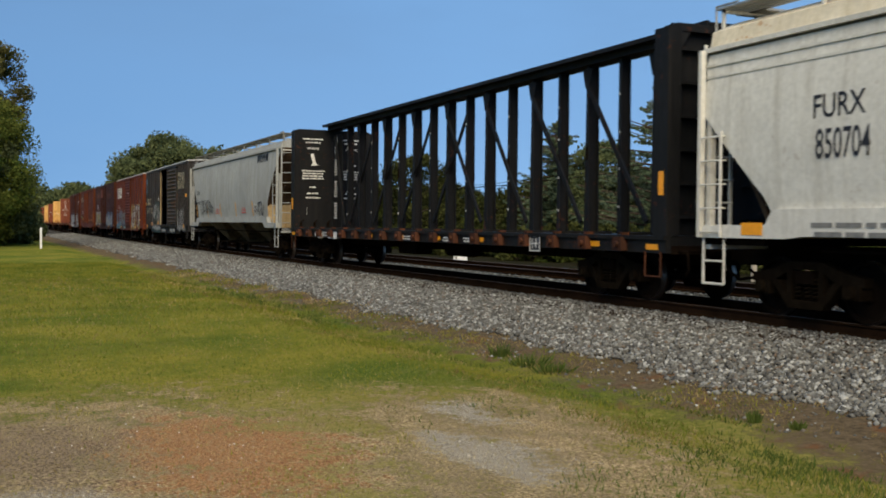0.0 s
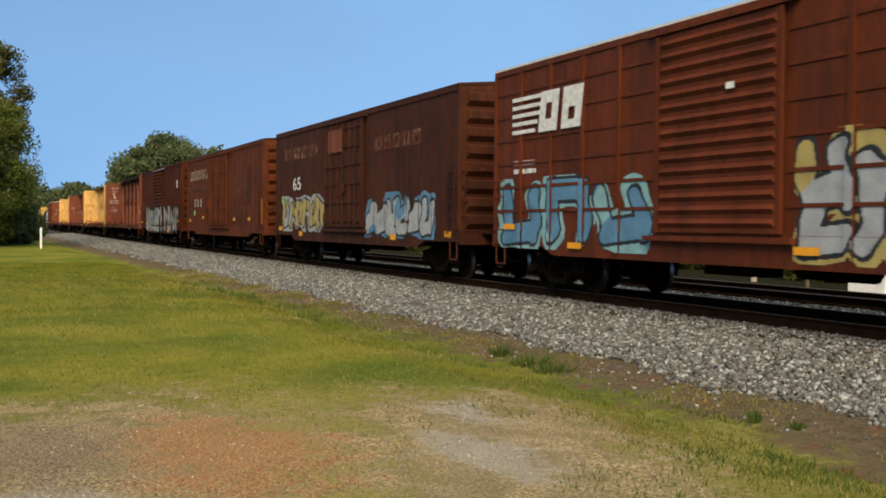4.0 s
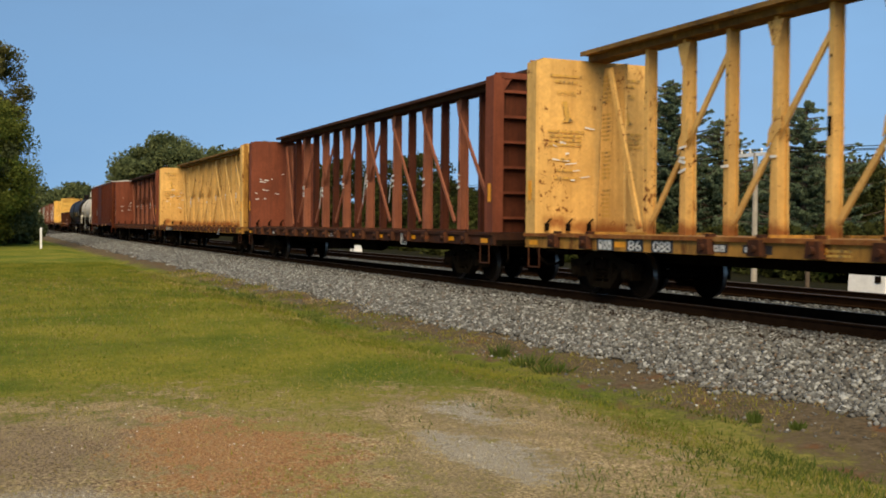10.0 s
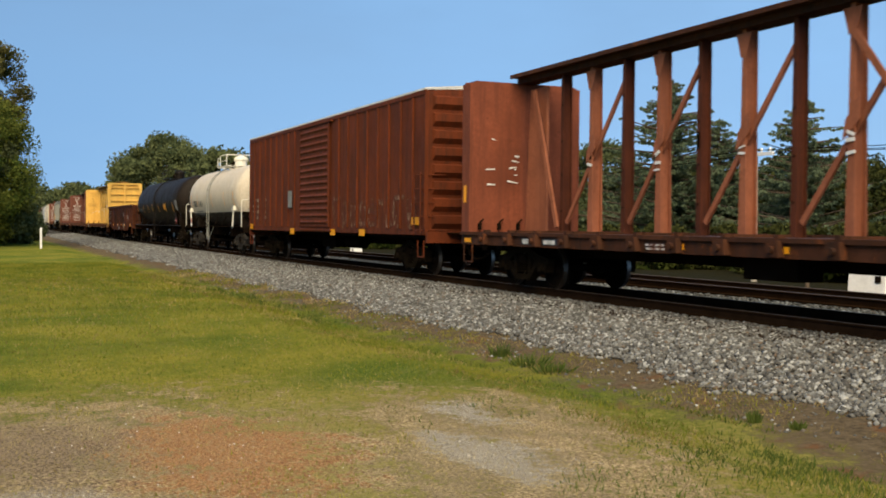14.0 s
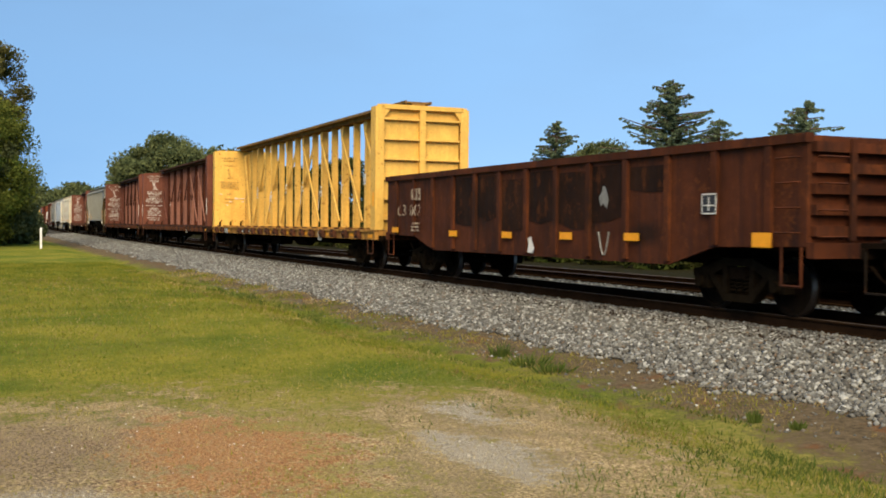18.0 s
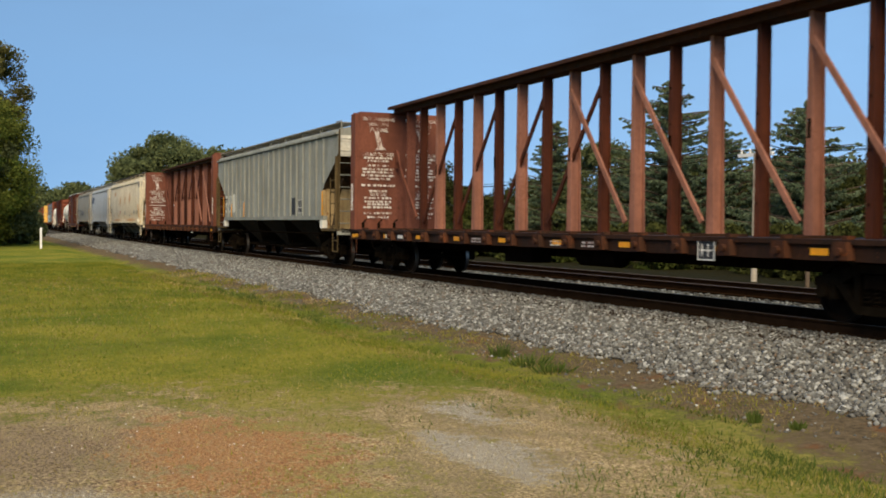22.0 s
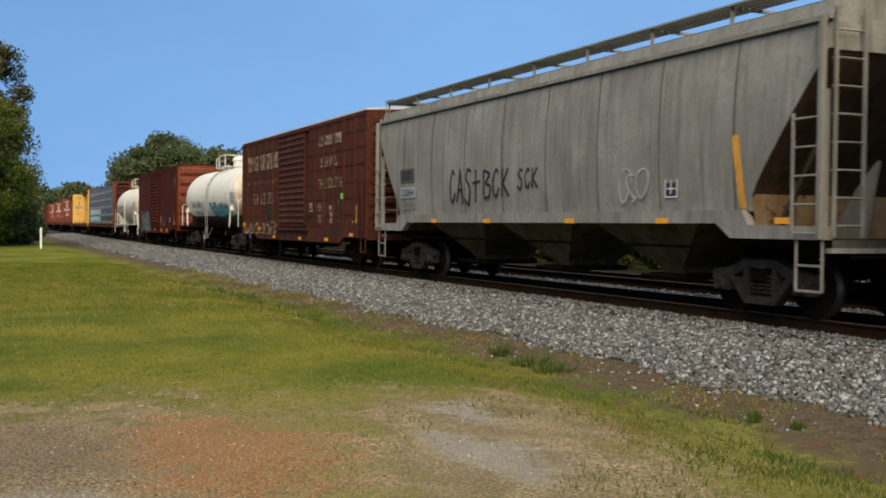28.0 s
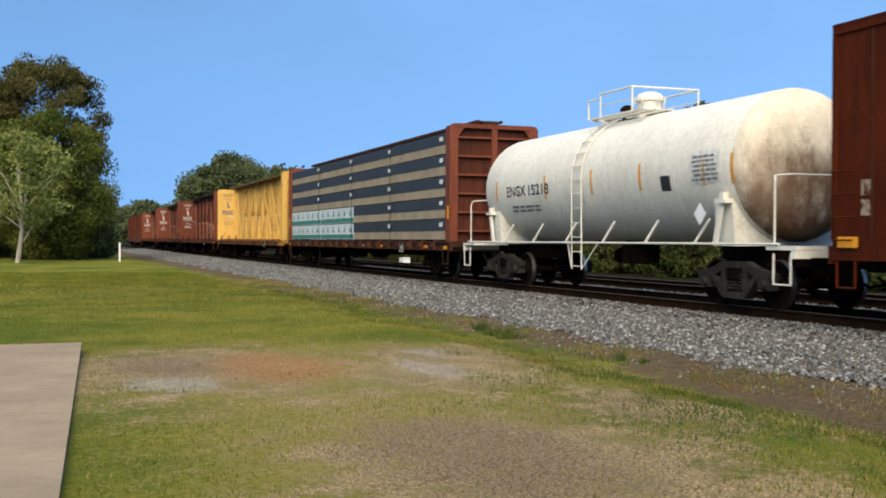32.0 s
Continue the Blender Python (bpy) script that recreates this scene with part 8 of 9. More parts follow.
xs = [-2600, -1600, -1000, -700, -500, -400, -300, -240, -200] + list(np.arange(-180, -60, 6.0)) + list(np.arange(-60, -20, 1.6)) + list(np.arange(-20, 8, 0.5)) + [9, 11, 14, 18, 24, 32, 45, 70, 120, 250, 600, 1500]
ys = [-1500, -700, -300, -150, -80, -50, -35, -25, -18, -13, -10] + list(np.arange(-8, 12.1, 0.5)) + [13, 14.5, 16, 18, 20, 21, 22.5, 24, 26, 29, 33, 40, 55, 80, 130, 220, 400, 800, 1600, 2600]
s = Shape()
s.v = [(x, y, ground_z(x, y)) for x in xs for y in ys]
m = len(ys)
s.f = [(i * m + j, (i + 1) * m + j, (i + 1) * m + j + 1, i * m + j + 1) for i in range(len(xs) - 1) for j in range(m - 1)]
s.m = [0] * len(s.f)
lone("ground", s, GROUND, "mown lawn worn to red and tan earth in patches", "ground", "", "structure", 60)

# concrete slab at the edge of the lawn
s = Shape()
for k in range(3):
    a, b = -11.0 + k * 3.3, -11.0 + (k + 1) * 3.3 - 0.015
    y0, y1 = -0.47 - 0.045 * (a + 11.0), -0.47 - 0.045 * (b + 11.0)
    s.add([(a, -4.5, -0.5), (b, -4.5, -0.5), (b, y1, -0.5), (a, y0, -0.5), (a, -4.5, -0.30), (b, -4.5, -0.30), (b, y1, -0.30), (a, y0, -0.30)],
          [(0, 3, 2, 1), (4, 5, 6, 7), (0, 1, 5, 4), (1, 2, 6, 5), (2, 3, 7, 6), (3, 0, 4, 7)])
lone("pavement", s, CONCRETE, "stained pale concrete slab at the lawn's edge", "pavement", "", "structure")


# ---- the two tracks ----
def along(a, b, step):
    return [a + (b - a) * i / max(1, int((b - a) / step)) for i in range(int((b - a) / step) + 1)]


def sweep(outline, stations, off, slots=None):
    """Sweep an outline (y, z) along the track at that offset from the centre line."""
    s = Shape()
    n = len(outline)
    for st in stations:
        x, y, h = on_track(st)
        nx, ny = -math.sin(h), math.cos(h)
        s.v += [(x + (off + o) * nx, y + (off + o) * ny, z) for o, z in outline]
    for i in range(len(stations) - 1):
        for j in range(n - 1):
            s.f.append((i * n + j, (i + 1) * n + j, (i + 1) * n + j + 1, i * n + j + 1))
            s.m.append(slots[j] if slots else 0)
    return s


STATIONS = along(-420, -60, 8) + along(-58, 60, 2)[0:] + [90, 150, 300]
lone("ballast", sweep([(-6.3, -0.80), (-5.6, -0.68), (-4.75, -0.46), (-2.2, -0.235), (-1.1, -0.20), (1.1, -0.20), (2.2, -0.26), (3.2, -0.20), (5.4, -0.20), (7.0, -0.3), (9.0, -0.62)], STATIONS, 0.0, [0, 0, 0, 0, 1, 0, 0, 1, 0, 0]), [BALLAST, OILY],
     "grey crushed stone ballast bed", "ballast", "", "structure")
PROFILE = [(-0.07, -0.185), (-0.07, -0.17), (-0.012, -0.15), (-0.009, -0.045), (-0.036, -0.035), (-0.036, -0.006), (-0.026, 0.0), (0.026, 0.0), (0.036, -0.006), (0.036, -0.035), (0.009, -0.045), (0.012, -0.15), (0.07, -0.17), (0.07, -0.185)]
SLOTS = [0, 0, 0, 0, 0, 1, 1, 1, 0, 0, 0, 0, 0]
for _n, off in enumerate((0.0, SPACING)):
    tr = thing("railway_track", None, "main line of rusty rails on dark timber ties" if _n == 0 else "second line of rusty rails behind the train", "railway track", "tracks", "structure")
    for q in (-0.755, 0.755):
        part("rail", sweep(PROFILE, STATIONS, off + q, SLOTS), [RAIL, RAILTOP], tr)
    far = Shape()
    tie = Shape().box(-0.11, 0.11, -1.28, 1.28, -0.36, -0.187).data("tie", [TIE])
    for i in range(560):
        st = 12 - i * 0.52
        x, y, h = on_track(st)
        if i < 150:
            o = part("tie", tie, None, tr, at=(x, y + off, -0.004 * (i % 3)))
            o.rotation_euler = (0, 0, h + 0.02 * math.sin(i * 7.1))
        else:
            far.box(x - 0.11, x + 0.11, y + off - 1.28, y + off + 1.28, -0.36, -0.19)
    tagged(part("far_ties", far, TIE, tr), "dark timber ties in the distance", "", "", "stuff")


def in_spots(x, y, spots):
    d = np.full(x.shape, 9.0)
    for cx, cy, rx, ry in spots:
        d = np.minimum(d, np.hypot((x - cx) / rx, (y - cy) / ry))
    return d


def wob(x, y):
    return 0.5 * np.sin(1.7 * x + 0.6 * y) + 0.35 * np.sin(3.9 * y - 1.1 * x) + 0.2 * np.sin(7.3 * x + 5.1 * y)


# ---- loose stone on the ballast ----
def scatter_stones(name, n, x0, x1, o0, o1, size, seed, heights, material=STONE, spots=None):
    rng = np.random.default_rng(seed)
    u = rng.random(n)
    st = x1 - (x1 - x0) * u ** 1.5
    o = o0 + (o1 - o0) * rng.random(n)
    pos = np.array([on_track(v)[1] for v in st])
    if spots:
        ok = in_spots(st, pos + o, spots) + 0.35 * wob(st * 2, (pos + o) * 2) < 0.95
        st, o, pos = st[ok], o[ok], pos[ok]
        n = len(st)
    if heights:
        if o0 < -4:
            ok = o > -4.45 - 0.35 * wob(st * 0.9, st * 0.4) * 0.8 - 0.25 * rng.random(n) ** 2
            st, o, pos = st[ok], o[ok], pos[ok]
            n = len(st)
        z = np.interp(o, [h[0] for h in heights], [h[1] for h in heights])
    else:
        z = np.array([ground_z(a, b) for a, b in zip(st, pos + o)]) - 0.004
    sz = size * (0.55 + 0.75 * rng.random(n)) * (1 + 0.012 * np.abs(st))
    base = np.array([(1, 0, 0), (0, 1, 0), (-1, 0, 0), (0, -1, 0), (0.1, 0.1, 1), (-0.1, 0, -1)], float)
    v = base[None] * (0.65 + 0.6 * rng.random((n, 6, 1))) * sz[:, None, None] * np.array([1.0, 1.0, 0.75])
    a = rng.random(n) * math.tau
    b = (rng.random(n) - 0.5) * 1.4
    ca, sa, cb, sb = np.cos(a), np.sin(a), np.cos(b), np.sin(b)
    x = v[..., 0] * cb[:, None] - v[..., 2] * sb[:, None]
    zz = v[..., 0] * sb[:, None] + v[..., 2] * cb[:, None]
    xr = x * ca[:, None] - v[..., 1] * sa[:, None]
    yr = x * sa[:, None] + v[..., 1] * ca[:, None]
    V = np.stack([xr + st[:, None], yr + (pos + o)[:, None], zz + (z + sz * 0.25)[:, None]], -1).reshape(-1, 3)
    f = np.array([(0, 1, 4), (1, 2, 4), (2, 3, 4), (3, 0, 4), (1, 0, 5), (2, 1, 5), (3, 2, 5), (0, 3, 5)])
    F = (f[None] + 6 * np.arange(n)[:, None, None]).reshape(-1, 3)
    return raw_mesh(name, V, F, material)


BED = [(-6.3, -0.66), (-5.6, -0.52), (-4.9, -0.44), (-2.2, -0.235), (-1.1, -0.20), (1.1, -0.20), (2.2, -0.26), (3.2, -0.2), (5.4, -0.2)]
tagged(new("ballast_stones", scatter_stones("ballast_stones", 90000, -58, 2, -4.95, -0.85, 0.036, 5, BED)), "loose grey and tan crushed stones", "stones", "", "stuff")
# stones between the rails carry oil and the train's shade in their colour
tagged(new("ballast_stones", scatter_stones("ballast_stones", 9000, -50, 0, -0.65, 0.65, 0.032, 6, BED, OILSTONE)), "crushed stones between the rails, dark with oil and painted shade", "stones", "", "stuff")
tagged(new("ballast_stones", scatter_stones("ballast_stones", 8000, -50, 0, 2.35, 3.15, 0.036, 9, BED)), "crushed stones beside the second line", "stones", "", "stuff")
tagged(new("ballast_stones", scatter_stones("ballast_stones", 22000, -150, -56, -4.9, -0.85, 0.034, 10, BED)), "crushed stones further down the line", "stones", "", "stuff")
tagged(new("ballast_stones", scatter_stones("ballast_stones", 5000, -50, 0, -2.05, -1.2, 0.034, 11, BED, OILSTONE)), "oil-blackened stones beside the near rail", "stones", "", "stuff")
tagged(new("strewn_stones", scatter_stones("strewn_stones", 1500, -40, 2, -5.7, -4.3, 0.022, 7, None)), "stones strewn over bare soil", "stones", "", "stuff")


# ---- grass ----
def blades(name, n, x0, x1, y0, y1, h0, h1, w, seed, material, keep, lean=0.6):
    rng = np.random.default_rng(seed)
    x = x1 - (x1 - x0) * rng.random(n) ** 1.7
    y = y0 + (y1 - y0) * rng.random(n)
    ok = keep(x, y, rng) & ~((x > -11.1) & (x < -0.9) & (y < -0.4 - 0.045 * (x + 11)))
    x, y = x[ok], y[ok]
    n = len(x)
    z = np.array([ground_z(a, b) for a, b in zip(x, y)])
    far = 1 + np.maximum(0, -x - 12) * 0.05
    h = (h0 + (h1 - h0) * rng.random(n) ** 2) * np.minimum(far, 1.8)
    ww = w * (0.6 + 0.8 * rng.random(n)) * far
    a = rng.random(n) * math.tau
    lx, ly = (rng.random(n) - 0.5) * 2 * lean * h, (rng.random(n) - 0.5) * 2 * lean * h
    V = np.stack([np.stack([x - np.cos(a) * ww, y - np.sin(a) * ww, z - 0.01], -1), np.stack([x + np.cos(a) * ww, y + np.sin(a) * ww, z - 0.01], -1),
                  np.stack([x + lx, y + ly, z + h], -1)], 1).reshape(-1, 3)
    return raw_mesh(name, V, np.arange(3 * n).reshape(-1, 3), material)


def green_keep(x, y, rng):
    d = in_spots(x, y, WORN + GRAVELLY + REDDISH) + 0.45 * wob(x, y)
    edge = np.where(x < -30, 5.8, 6.5) + 0.3 * wob(x * 0.6, y) - np.clip(0.18 * (x + 8.0), 0, 0.9)
    return (rng.random(x.shape) < np.clip((d - 0.75) / 0.7, 0.04, 1)) & (y < edge)


tagged(new("grass", blades("grass", 190000, -48, 1.5, -7, 6.8, 0.015, 0.050, 0.0060, 21, BLADE, green_keep)), "short mown yellow-green grass", "grass", "", "stuff")
tagged(new("dry_grass", blades("dry_grass", 42000, -34, 1.5, -6, 6.6, 0.012, 0.042, 0.006, 22, STRAW, lambda x, y, r: (r.random(x.shape) < np.clip((in_spots(x, y, WORN + REDDISH) + 0.5 * wob(x, y) - 0.35) / 0.9, 0.05, 0.8)) & (y < 6.3), 0.9)), "dry straw-coloured grass", "grass", "", "stuff")
tagged(new("sparse_grass", blades("sparse_grass", 40000, -40, 1.5, 4.9, 7.6, 0.015, 0.06, 0.006, 27, STRAW, lambda x, y, r: (wob(x * 1.3, y * 2) > -0.1) & (r.random(x.shape) < 0.8), 1.2)), "thin dry grass on the bare soil", "grass", "", "stuff")
tagged(new("sparse_grass", blades("sparse_grass", 48000, -40, 1.5, 4.9, 7.4, 0.015, 0.07, 0.006, 28, BLADE, lambda x, y, r: (wob(x * 1.1 + 3, y * 1.6) > 0.02) & (r.random(x.shape) < 0.8), 1.0)), "thin green grass on the bare soil", "grass", "", "stuff")
tagged(new("tall_grass", blades("tall_grass", 26000, -30, -3.5, 4.6, 6.7, 0.03, 0.095, 0.008, 23, WEED, lambda x, y, r: np.abs(y - 6.2 + np.clip(0.2 * (x + 8.0), 0, 0.9) - 0.22 * wob(x * 0.8, y * 0.0)) < (0.42 * r.random(x.shape) + 0.02) * np.clip(0.7 + 0.6 * wob(x * 1.9, x), 0.05, 1.2))), "taller green grass along the bare soil", "grass", "", "stuff")
tagged(new("tall_grass", blades("tall_grass", 60000, -9.5, 2.0, 3.2, 6.2, 0.02, 0.075, 0.006, 26, WEED, lambda x, y, r: r.random(x.shape) < np.clip(0.6 * wob(x * 1.1 + 1.7, y * 1.4) + np.minimum(0.10 * (x + 7.5), 0.25), 0, 0.6) * np.clip((2.0 - x) / 2.5, 0, 1) * np.clip((y - 3.2) / 1.6, 0, 1) * np.clip((6.2 - y) / 0.3, 0, 1), 0.9)), "patches of deeper green grass on the lawn", "grass", "", "stuff")


def tuft(name, x, y, n, h, spread, material, label):
    rng = np.random.default_rng(int(abs(x * 100 + y * 10)))
    a, r = rng.random(n) * math.tau, spread * rng.random(n) ** 0.7
    bx_, by = r * np.cos(a), r * np.sin(a)
    hh = h * (0.5 + 0.5 * rng.random(n))
    w = 0.010 + 0.008 * rng.random(n)
    t = rng.random(n) * math.tau
    V = np.stack([np.stack([bx_ - w * np.cos(t), by - w * np.sin(t), 0 * hh - 0.02], -1), np.stack([bx_ + w * np.cos(t), by + w * np.sin(t), 0 * hh - 0.02], -1),
                  np.stack([bx_ * 1.7 + 0.3 * hh * np.cos(t), by * 1.7 + 0.3 * hh * np.sin(t), hh], -1)], 1).reshape(-1, 3)
    ob = new(name, raw_mesh(name, V, np.arange(3 * n).reshape(-1, 3), material))
    ob.location = (x, y, ground_z(x, y))
    return tagged(ob, label, "weed", "weeds at the lawn's edge")


for x, y, h, sp in ((-13.2, 6.65, 0.22, 0.14), (-12.3, 6.6, 0.20, 0.25), (-11.6, 6.55, 0.17, 0.22), (-7.95, 6.64, 0.13, 0.05), (-7.5, 6.74, 0.09, 0.05), (-26.5, 6.4, 0.16, 0.3), (-20.5, 6.3, 0.12, 0.2)):
    tuft("weed_tuft", x, y, 90, h, sp, WEED, "dark green weed tuft in bare soil")

tagged(new("pebbles", scatter_stones("pebbles", 24000, -11.5, 0.5, -12.2, -7.0, 0.010, 8, None, GRAVEL, GRAVELLY)), "pale pebbles strewn on the worn earth", "stones", "", "stuff")
tagged(new("pebbles", scatter_stones("pebbles", 350, -10.5, -4.5, -12.6, -9.0, 0.008, 28, None, SPECK, REDDISH + DARKISH + WORN[:1])), "white pebbles scattered on the worn earth", "stones", "", "stuff")
tagged(new("red_grit", scatter_stones("red_grit", 16000, -10.5, -4.5, -12.2, -9.0, 0.007, 18, None, REDGRIT, REDDISH)), "reddish grit on the worn earth", "stones", "", "stuff")
tagged(new("straw", blades("straw", 70000, -11.5, 1.5, -0.6, 5.6, 0.008, 0.03, 0.004, 25, STRAW, lambda x, y, r: in_spots(x, y, WORN + REDDISH + GRAVELLY) + 0.4 * wob(x * 2, y * 2) < 1.15, 2.6)), "flattened straw on the worn earth", "grass", "", "stuff")

# ---- lineside things ----
# white marker post at the end of the lawn
pp = thing("marker_post", pose(-72.5, 4.0, -0.42), "slim white-painted marker post in the grass", "post")
part("post", Shape().box(-0.06, 0.06, -0.06, 0.06, -0.1, 1.32), WHITEPOST, pp)
part("cap", Shape().prism_x([(-0.07, 1.32), (0.07, 1.32), (0.0, 1.38)], -0.07, 0.07), WHITEPOST, pp)

# telegraph pole and post behind the tracks
pole = thing("utility_pole", pose(-30.1, 25.0, -0.6), "short grey utility pole with a white cross-arm", "pole")
part("shaft", Shape().rod((0, 0, -0.2), (0, 0, 4.55), 0.11, 10, 0.08), POLEWOOD, pole)
part("cross_arm", Shape().box(-0.9, 0.9, -0.05, 0.05, 4.42, 4.54), WHITEPOST, pole)
for x in (-0.75, -0.3, 0.3, 0.75):
    part("insulator", Shape().lathe([(4.54, 0.02), (4.62, 0.045), (4.68, 0.03), (4.70, 0.001)], "z", 8, at=(x, 0, 0)), WHITEPOST, pole)
post = thing("timber_post", pose(-22.86, 20.8, -0.5), "low weathered timber post beside the track", "post")
part("shaft", Shape().rod((0, 0, -0.2), (0, 0, 1.05), 0.06, 8), BARK, post)
s = Shape()
for y0, z0 in ((-0.6, 3.98), (0.0, 3.9), (0.6, 3.98)):
    pts = [(-130 + i * 10, 25.0 + y0, z0 - 0.55 * math.sin((i % 5) / 5 * math.pi)) for i in range(15)]
    s.tube(pts, 0.012, 4)
lone("overhead_wires", s, UNDER, "thin dark wires behind the tracks", "wire")

# white equipment boxes beyond the second track
for x, y, w, h, lab in ((-21.3, 21.6, 1.15, 0.85, "white sheet-metal equipment box on the gravel"), (-46.0, 21.0, 0.34, 0.42, "small white signal box on a post"), (-61.0, 21.0, 0.55, 0.42, "small white lineside cabinet")):
    bo = thing("equipment_box", pose(x, y, -0.40, 0, 0, 6), lab, "cabinet", "lineside boxes")
    part("housing", Shape().prism_x([(-0.3, 0), (0.3, 0), (0.24, h), (-0.24, h)], -w / 2, w / 2), WHITEPOST, bo)
    part("lid", Shape().box(-w / 2 - 0.03, w / 2 + 0.03, -0.28, 0.28, h, h + 0.05), WHITEPOST, bo)
    part("latch", Shape().box(w * 0.25, w * 0.4, -0.31, -0.285, h * 0.4, h * 0.6), UNDER, bo)
    part("foot", Shape().box(-w / 2 + 0.05, w / 2 - 0.05, -0.2, 0.2, -0.2, -0.001), CONCRETE, bo)


# ---- trees ----
def leaf_cloud(centres, radii, per, size, seed, flat=1.0, droop=0.0):
    """Small leaf triangles gathered in clumps."""
    rng = np.random.default_rng(seed)
    C = np.repeat(np.asarray(centres, float), per, axis=0)
    R = np.repeat(np.asarray(radii, float), per)
    n = len(C)
    d = rng.normal(size=(n, 3))
    d /= np.linalg.norm(d, axis=1)[:, None]
    p = C + d * (R * rng.random(n) ** 0.45)[:, None] * np.array([1, 1, flat])
    sz = size * (0.6 + 0.8 * rng.random(n))
    a = rng.normal(size=(n, 3))
    a /= np.linalg.norm(a, axis=1)[:, None]
    b = np.cross(a, rng.normal(size=(n, 3)))
    b /= np.linalg.norm(b, axis=1)[:, None]
    V = np.stack([p - a * sz[:, None] * 0.5, p + a * sz[:, None] * 0.5 + b * sz[:, None] * 0.25, p + b * sz[:, None] - np.array([0, 0, droop]) * sz[:, None]], 1).reshape(-1, 3)
    return V, np.arange(3 * n).reshape(-1, 3)


def broadleaf(name, h, r, seed, leaves, bark=BARK, size=0.3, clumps=60, per=150, crown_from=0.18, top=0.75, label="", narrow=1.0, trunk=0.028, group="trees"):
    """A tapered trunk with limbs and an uneven crown of leaf clumps."""
    rng = random.Random(seed)
    ob = thing(name, None, label, "tree", group)
    s = Shape()
    tr = h * trunk
    pts = [Vector((0.02 * h * math.sin(seed + i), 0.02 * h * math.cos(seed * 2 + i), h * 0.8 * i / 6)) for i in range(7)]
    for i in range(6):
        s.rod(pts[i], pts[i + 1], tr * (1 - i / 7), 8, tr * (1 - (i + 1) / 7))
    cs, rs = [], []
    for i in range(clumps):
        q = rng.random()
        z = h * (crown_from + (0.97 - crown_from) * q)
        prof = math.sin(min(1.0, (q + 0.16) / top) * math.pi / 2) if q < top - 0.16 else math.sqrt(max(0.02, 1 - ((q - top + 0.16) / (1.16 - top)) ** 2))
        rad = r * prof * (0.55 + 0.45 * rng.random() ** 0.6)
        a = rng.random() * math.tau
        c = Vector((math.cos(a) * rad, math.sin(a) * rad * narrow, z))
        cs.append(tuple(c))
        rs.append(r * rng.uniform(0.16, 0.30))
        if i % 4 == 0:
            k = min(5, max(1, int(6 * (z / (h * 0.8)) * 0.6)))
            s.rod(pts[k], c, tr * 0.28, 5, tr * 0.06)
    part("trunk", s, bark, ob)
    V, F = leaf_cloud(cs, rs, per, size, seed, 0.8)
    part("crown", raw_mesh("crown", V, F, leaves), None, ob)
    return ob


def cedar(name, h, r, seed, label):
    """A conifer of level tiers of drooping boughs with gaps between them."""
    rng = random.Random(seed)
    ob = thing(name, None, label, "tree", "conifers behind the tracks")
    s = Shape().rod((0, 0, 0), (0, 0, h), 0.03 * h, 8, 0.004 * h)
    cs, rs = [], []
    for i in range(int(15 * h)):
        q = 0.12 + 0.87 * (i + rng.random()) / int(15 * h)
        z = q * h
        a = rng.random() * math.tau
        L = 1.38 * r * (1.03 - q) ** 0.8 * rng.uniform(0.5, 1.12) * (1 + 0.2 * math.cos(a + seed))
        up = rng.uniform(0.10, 0.34) * L - 0.012 * h
        tip = Vector((math.cos(a) * L, math.sin(a) * L, z + up))
        s.rod((0, 0, z), tip, 0.006 * h, 4, 0.002 * h)
        m = max(3, int(L / 0.24))
        for j in range(1, m + 1):
            t = j / m
            side = rng.uniform(-0.20, 0.20) * L * (1.1 - t)
            cs.append((math.cos(a) * L * t - math.sin(a) * side, math.sin(a) * L * t + math.cos(a) * side, z + up * t * t + rng.uniform(-0.12, 0.08)))
            rs.append(0.11 + 0.27 * (1.05 - t) * (1.15 - q))
    part("trunk", s, BARK, ob)
    V, F = leaf_cloud(cs, rs, 48, 0.10, seed, 0.38, 0.5)
    part("crown", raw_mesh("crown", V, F, LEAF_CEDAR), None, ob)
    return ob


def put(ob, x, y, z=-0.5, turn=0):
    ob.matrix_basis = pose(x, y, z, 0, 0, turn)
    return ob


# the clump beyond the lawn
put(broadleaf("tree", 16.2, 4.3, 3, LEAF_BRONZE, BARK, 0.17, 170, 430, 0.14, 0.82, "tall narrow tree with bronze-green crown beyond the lawn", trunk=0.02), -86, -0.8)
put(broadleaf("tree", 11.0, 4.6, 4, LEAF_WARM, BARK, 0.16, 130, 430, 0.04, 0.62, "broad yellow-green tree with leaves to the ground"), -81, -0.6)
put(broadleaf("tree", 8.2, 3.0, 14, LEAF_OAK, BARK, 0.22, 70, 220, 0.02, 0.55, "dense low dark tree beside the lawn"), -82, 1.1)
put(broadleaf("tree", 8.6, 3.6, 5, LEAF_PALE, PALEBARK, 0.22, 46, 95, 0.34, 0.72, "small pale-barked tree with thin light leaves", trunk=0.02), -70, -2.4)
put(broadleaf("tree", 14.5, 5.0, 6, LEAF_OAK, BARK, 0.32, 80, 150, 0.08, 0.7, "large dark green tree at the wood's edge"), -90, -7.0)
put(broadleaf("tree", 15.5, 5.5, 7, LEAF_OAK, BARK, 0.32, 80, 150, 0.05, 0.7, "large dark green tree at the wood's edge"), -92, -13.5)
put(broadleaf("tree", 10.0, 4.5, 8, LEAF_WARM, BARK, 0.3, 70, 150, 0.05, 0.6, "bushy green tree at the wood's edge"), -84, -9.5)
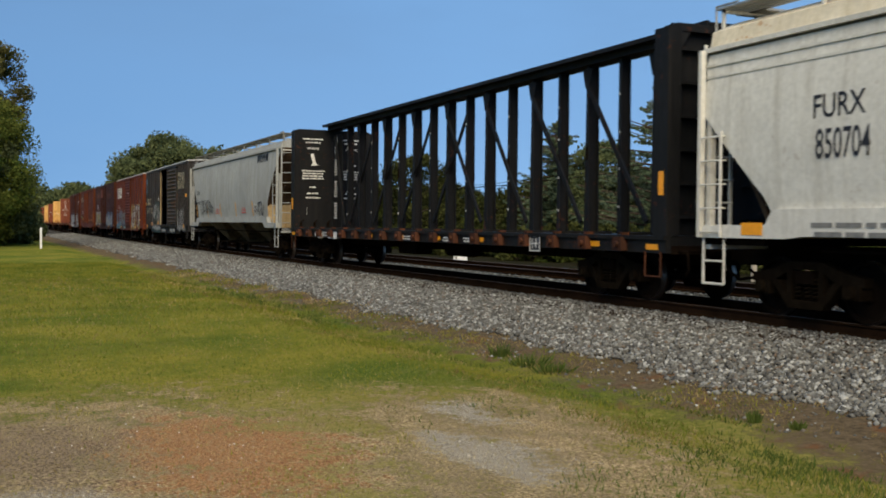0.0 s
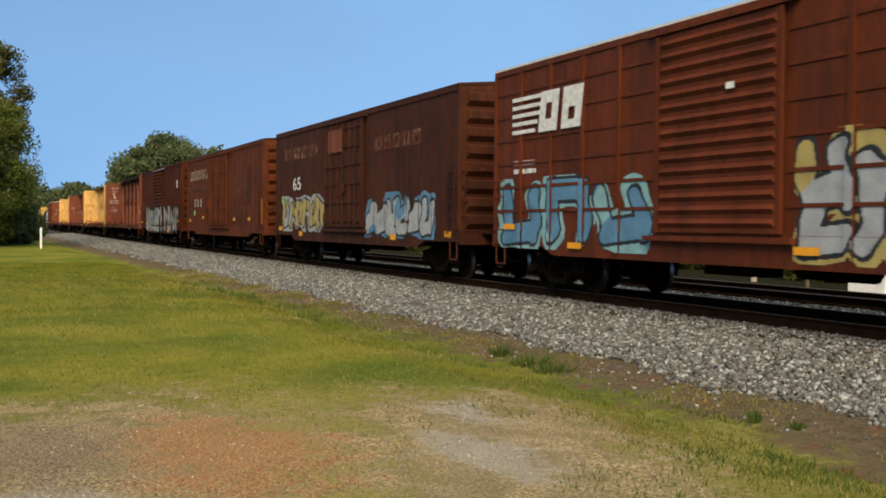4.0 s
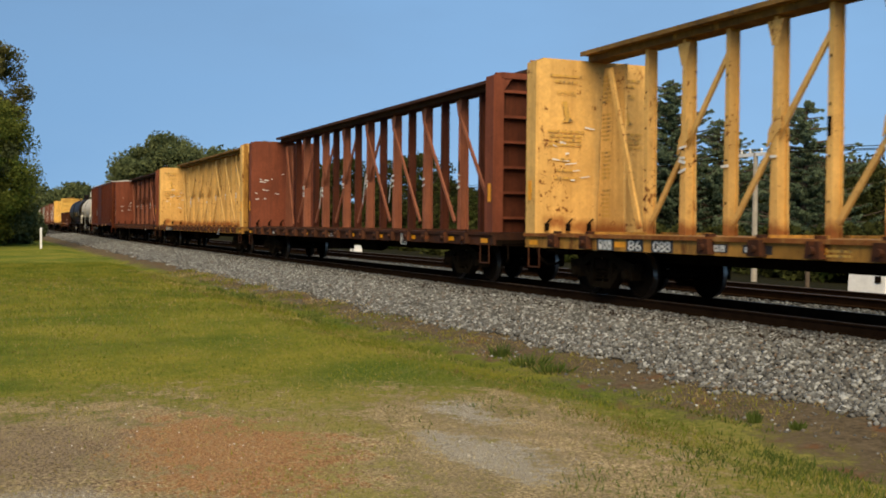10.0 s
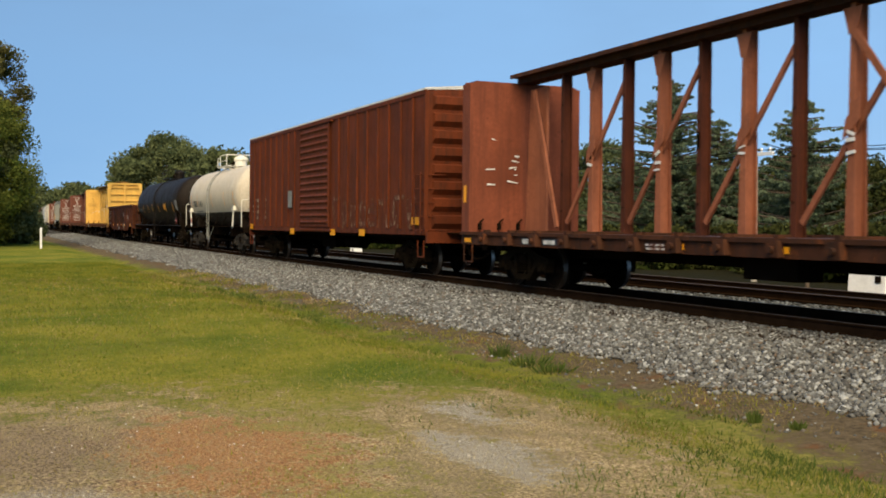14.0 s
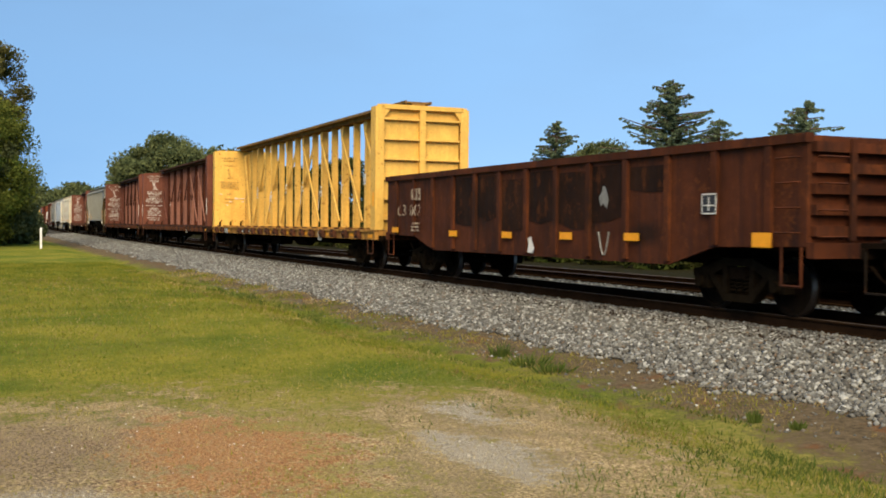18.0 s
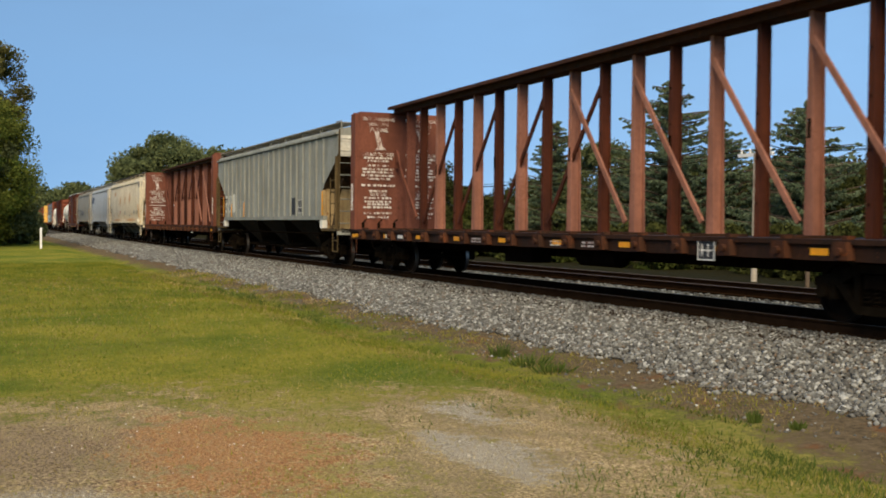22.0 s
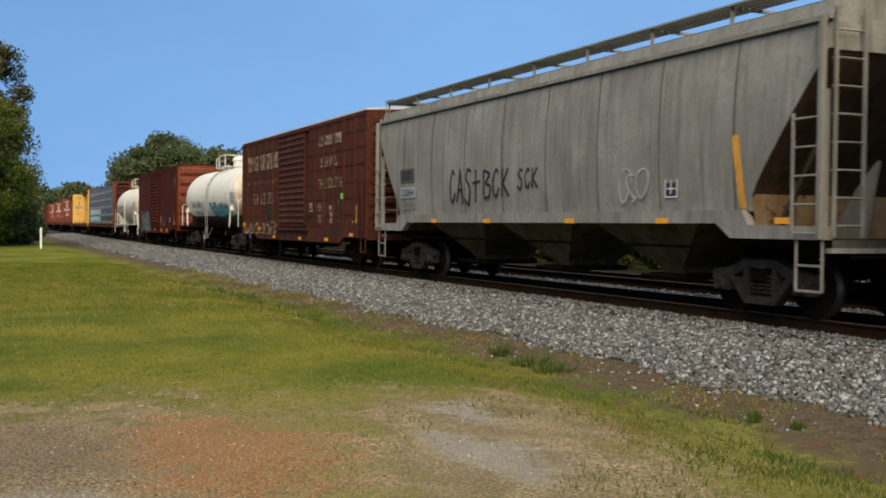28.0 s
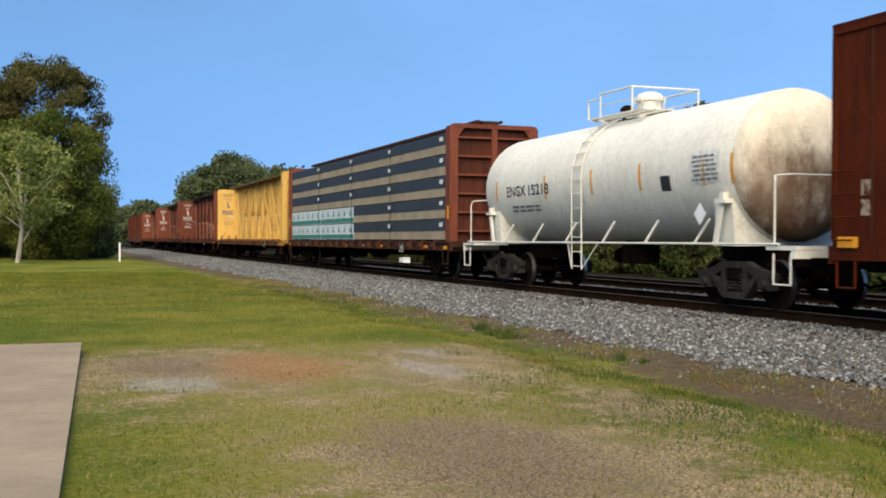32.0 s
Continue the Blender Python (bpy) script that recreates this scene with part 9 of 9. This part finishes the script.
put(broadleaf("tree", 13.0, 5.0, 9, LEAF_OAK, BARK, 0.32, 70, 140, 0.05, 0.7, "large dark green tree at the wood's edge"), -96, -19.0)
hedge = broadleaf("bush", 3.2, 2.6, 19, LEAF_OAK, BARK, 0.26, 34, 150, 0.0, 0.5, "dark bushy undergrowth at the wood's edge", group="undergrowth")
put(hedge, -86, 2.0)
for i in range(14):
    copy_thing(hedge, pose(-88 - (i % 3) * 3, -0.5 - 2.6 * i, -0.6, 0, 0, 47 * i))
for i in range(5):
    copy_thing(hedge, pose(-100 - 12 * i, 3.2 + 0.6 * (i % 2), -0.6, 0, 0, 61 * i))
# the round oak and the far trees along the line
put(broadleaf("tree", 16.6, 8.8, 10, LEAF_OAK, BARK, 0.40, 150, 300, 0.10, 0.62, "big round dark green oak behind the train"), -190, 30.5)
put(broadleaf("tree", 13.5, 7.0, 11, LEAF_OAK, BARK, 0.55, 70, 140, 0.08, 0.6, "round dark green tree behind the train"), -176, 38)
put(broadleaf("tree", 12.6, 9.0, 12, LEAF_OAK, BARK, 0.8, 90, 120, 0.08, 0.6, "far round tree down the line"), -335, 27.5)
far = broadleaf("tree", 14.0, 10.0, 13, LEAF_OAK, BARK, 0.8, 80, 110, 0.05, 0.6, "far dark tree down the line")
put(far, -365, 44)
for x, y in ((-300, 62), (-270, 75), (-400, 20), (-430, 34), (-240, 66)):
    copy_thing(far, pose(x, y, -0.5, 0, 0, x))

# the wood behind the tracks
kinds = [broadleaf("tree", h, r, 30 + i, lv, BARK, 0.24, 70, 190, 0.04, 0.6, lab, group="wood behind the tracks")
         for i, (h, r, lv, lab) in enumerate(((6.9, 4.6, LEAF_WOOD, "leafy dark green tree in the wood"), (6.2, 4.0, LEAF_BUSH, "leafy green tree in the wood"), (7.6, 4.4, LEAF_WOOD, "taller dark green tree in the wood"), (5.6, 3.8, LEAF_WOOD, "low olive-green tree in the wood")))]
spots = []
wr = random.Random(77)
for i in range(34):
    b = 15.5 + 33 * i / 33                     # bearing from the camera, degrees from the track
    y = wr.uniform(50, 62)
    spots.append((-y / math.tan(radians(b)), y))
for i, (x, y) in enumerate(spots):
    if i < 4:
        put(kinds[i], x, y, -0.7, 40 * i)
    else:
        copy_thing(kinds[(i * 7 + i // 3) % 4], pose(x, y, -0.7 - wr.uniform(0, 1.2), 0, 0, wr.uniform(0, 360)))
for x, y in ((-128, 35.5), (-118, 38), (-108, 36), (-98, 40)):
    copy_thing(kinds[2], pose(x, y, 0.4, 0, 0, x))
for x, y in ((-40, 62), (-28, 55), (-16, 52), (0, 55), (16, 60)):
    copy_thing(kinds[0], pose(x, y, -0.7, 0, 0, x * 3))

put(cedar("conifer", 12.2, 6.1, 41, "broad blue-green cedar with level boughs"), -63.0, 45.0)
put(cedar("conifer", 9.4, 4.2, 44, "smaller cedar against the big one"), -61.0, 47.5)
put(cedar("conifer", 9.4, 4.6, 42, "blue-green cedar with a flat spreading top"), -49.8, 45.0)
put(cedar("conifer", 10.7, 4.4, 43, "slim dark cedar above the wood"), -79.4, 45.0)
put(broadleaf("tree", 8.8, 3.6, 46, LEAF_OAK, BARK, 0.2, 90, 260, 0.08, 0.6, "round green tree between the cedars", group="wood behind the tracks"), -75.5, 47.0, -0.7)

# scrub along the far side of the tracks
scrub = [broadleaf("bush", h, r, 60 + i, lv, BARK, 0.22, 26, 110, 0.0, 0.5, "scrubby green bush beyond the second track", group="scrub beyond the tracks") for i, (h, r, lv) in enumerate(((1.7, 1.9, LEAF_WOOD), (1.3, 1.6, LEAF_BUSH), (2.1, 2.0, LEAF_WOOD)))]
for i in range(36):
    b = 17 + 32 * i / 35
    y = wr.uniform(28.5, 34)
    x = -y / math.tan(radians(b))
    if i < 3:
        put(scrub[i], x, y, -0.75)
    else:
        copy_thing(scrub[i % 3], pose(x, y, -0.8, 0, 0, wr.uniform(0, 360)))


# ---- movement of the train ----
def motions():
    times = list(range(33))
    for ob, s0 in TRAIN:
        rows = []
        for t in times:
            x, y, h = on_track(s0 + run(t))
            rows.append((t, pose(x, y, 0, 0, 0, math.degrees(h))))
        walk(ob, rows)
    # every wheelset rolls by the distance run; all alike, so they share one set of keys
    n = 32 * FPS
    first = WHEELS[0]
    walk(first, [(k / FPS, pose(0, 0, 0, 0, math.degrees(run(k / FPS) / WR), 0)) for k in range(n + 1)])
    act, slot = first.animation_data.action, first.animation_data.action_slot
    for w in WHEELS[1:]:
        w.rotation_mode = "QUATERNION"
        ad = w.animation_data_create()
        ad.action = act
        ad.action_slot = slot


motions()
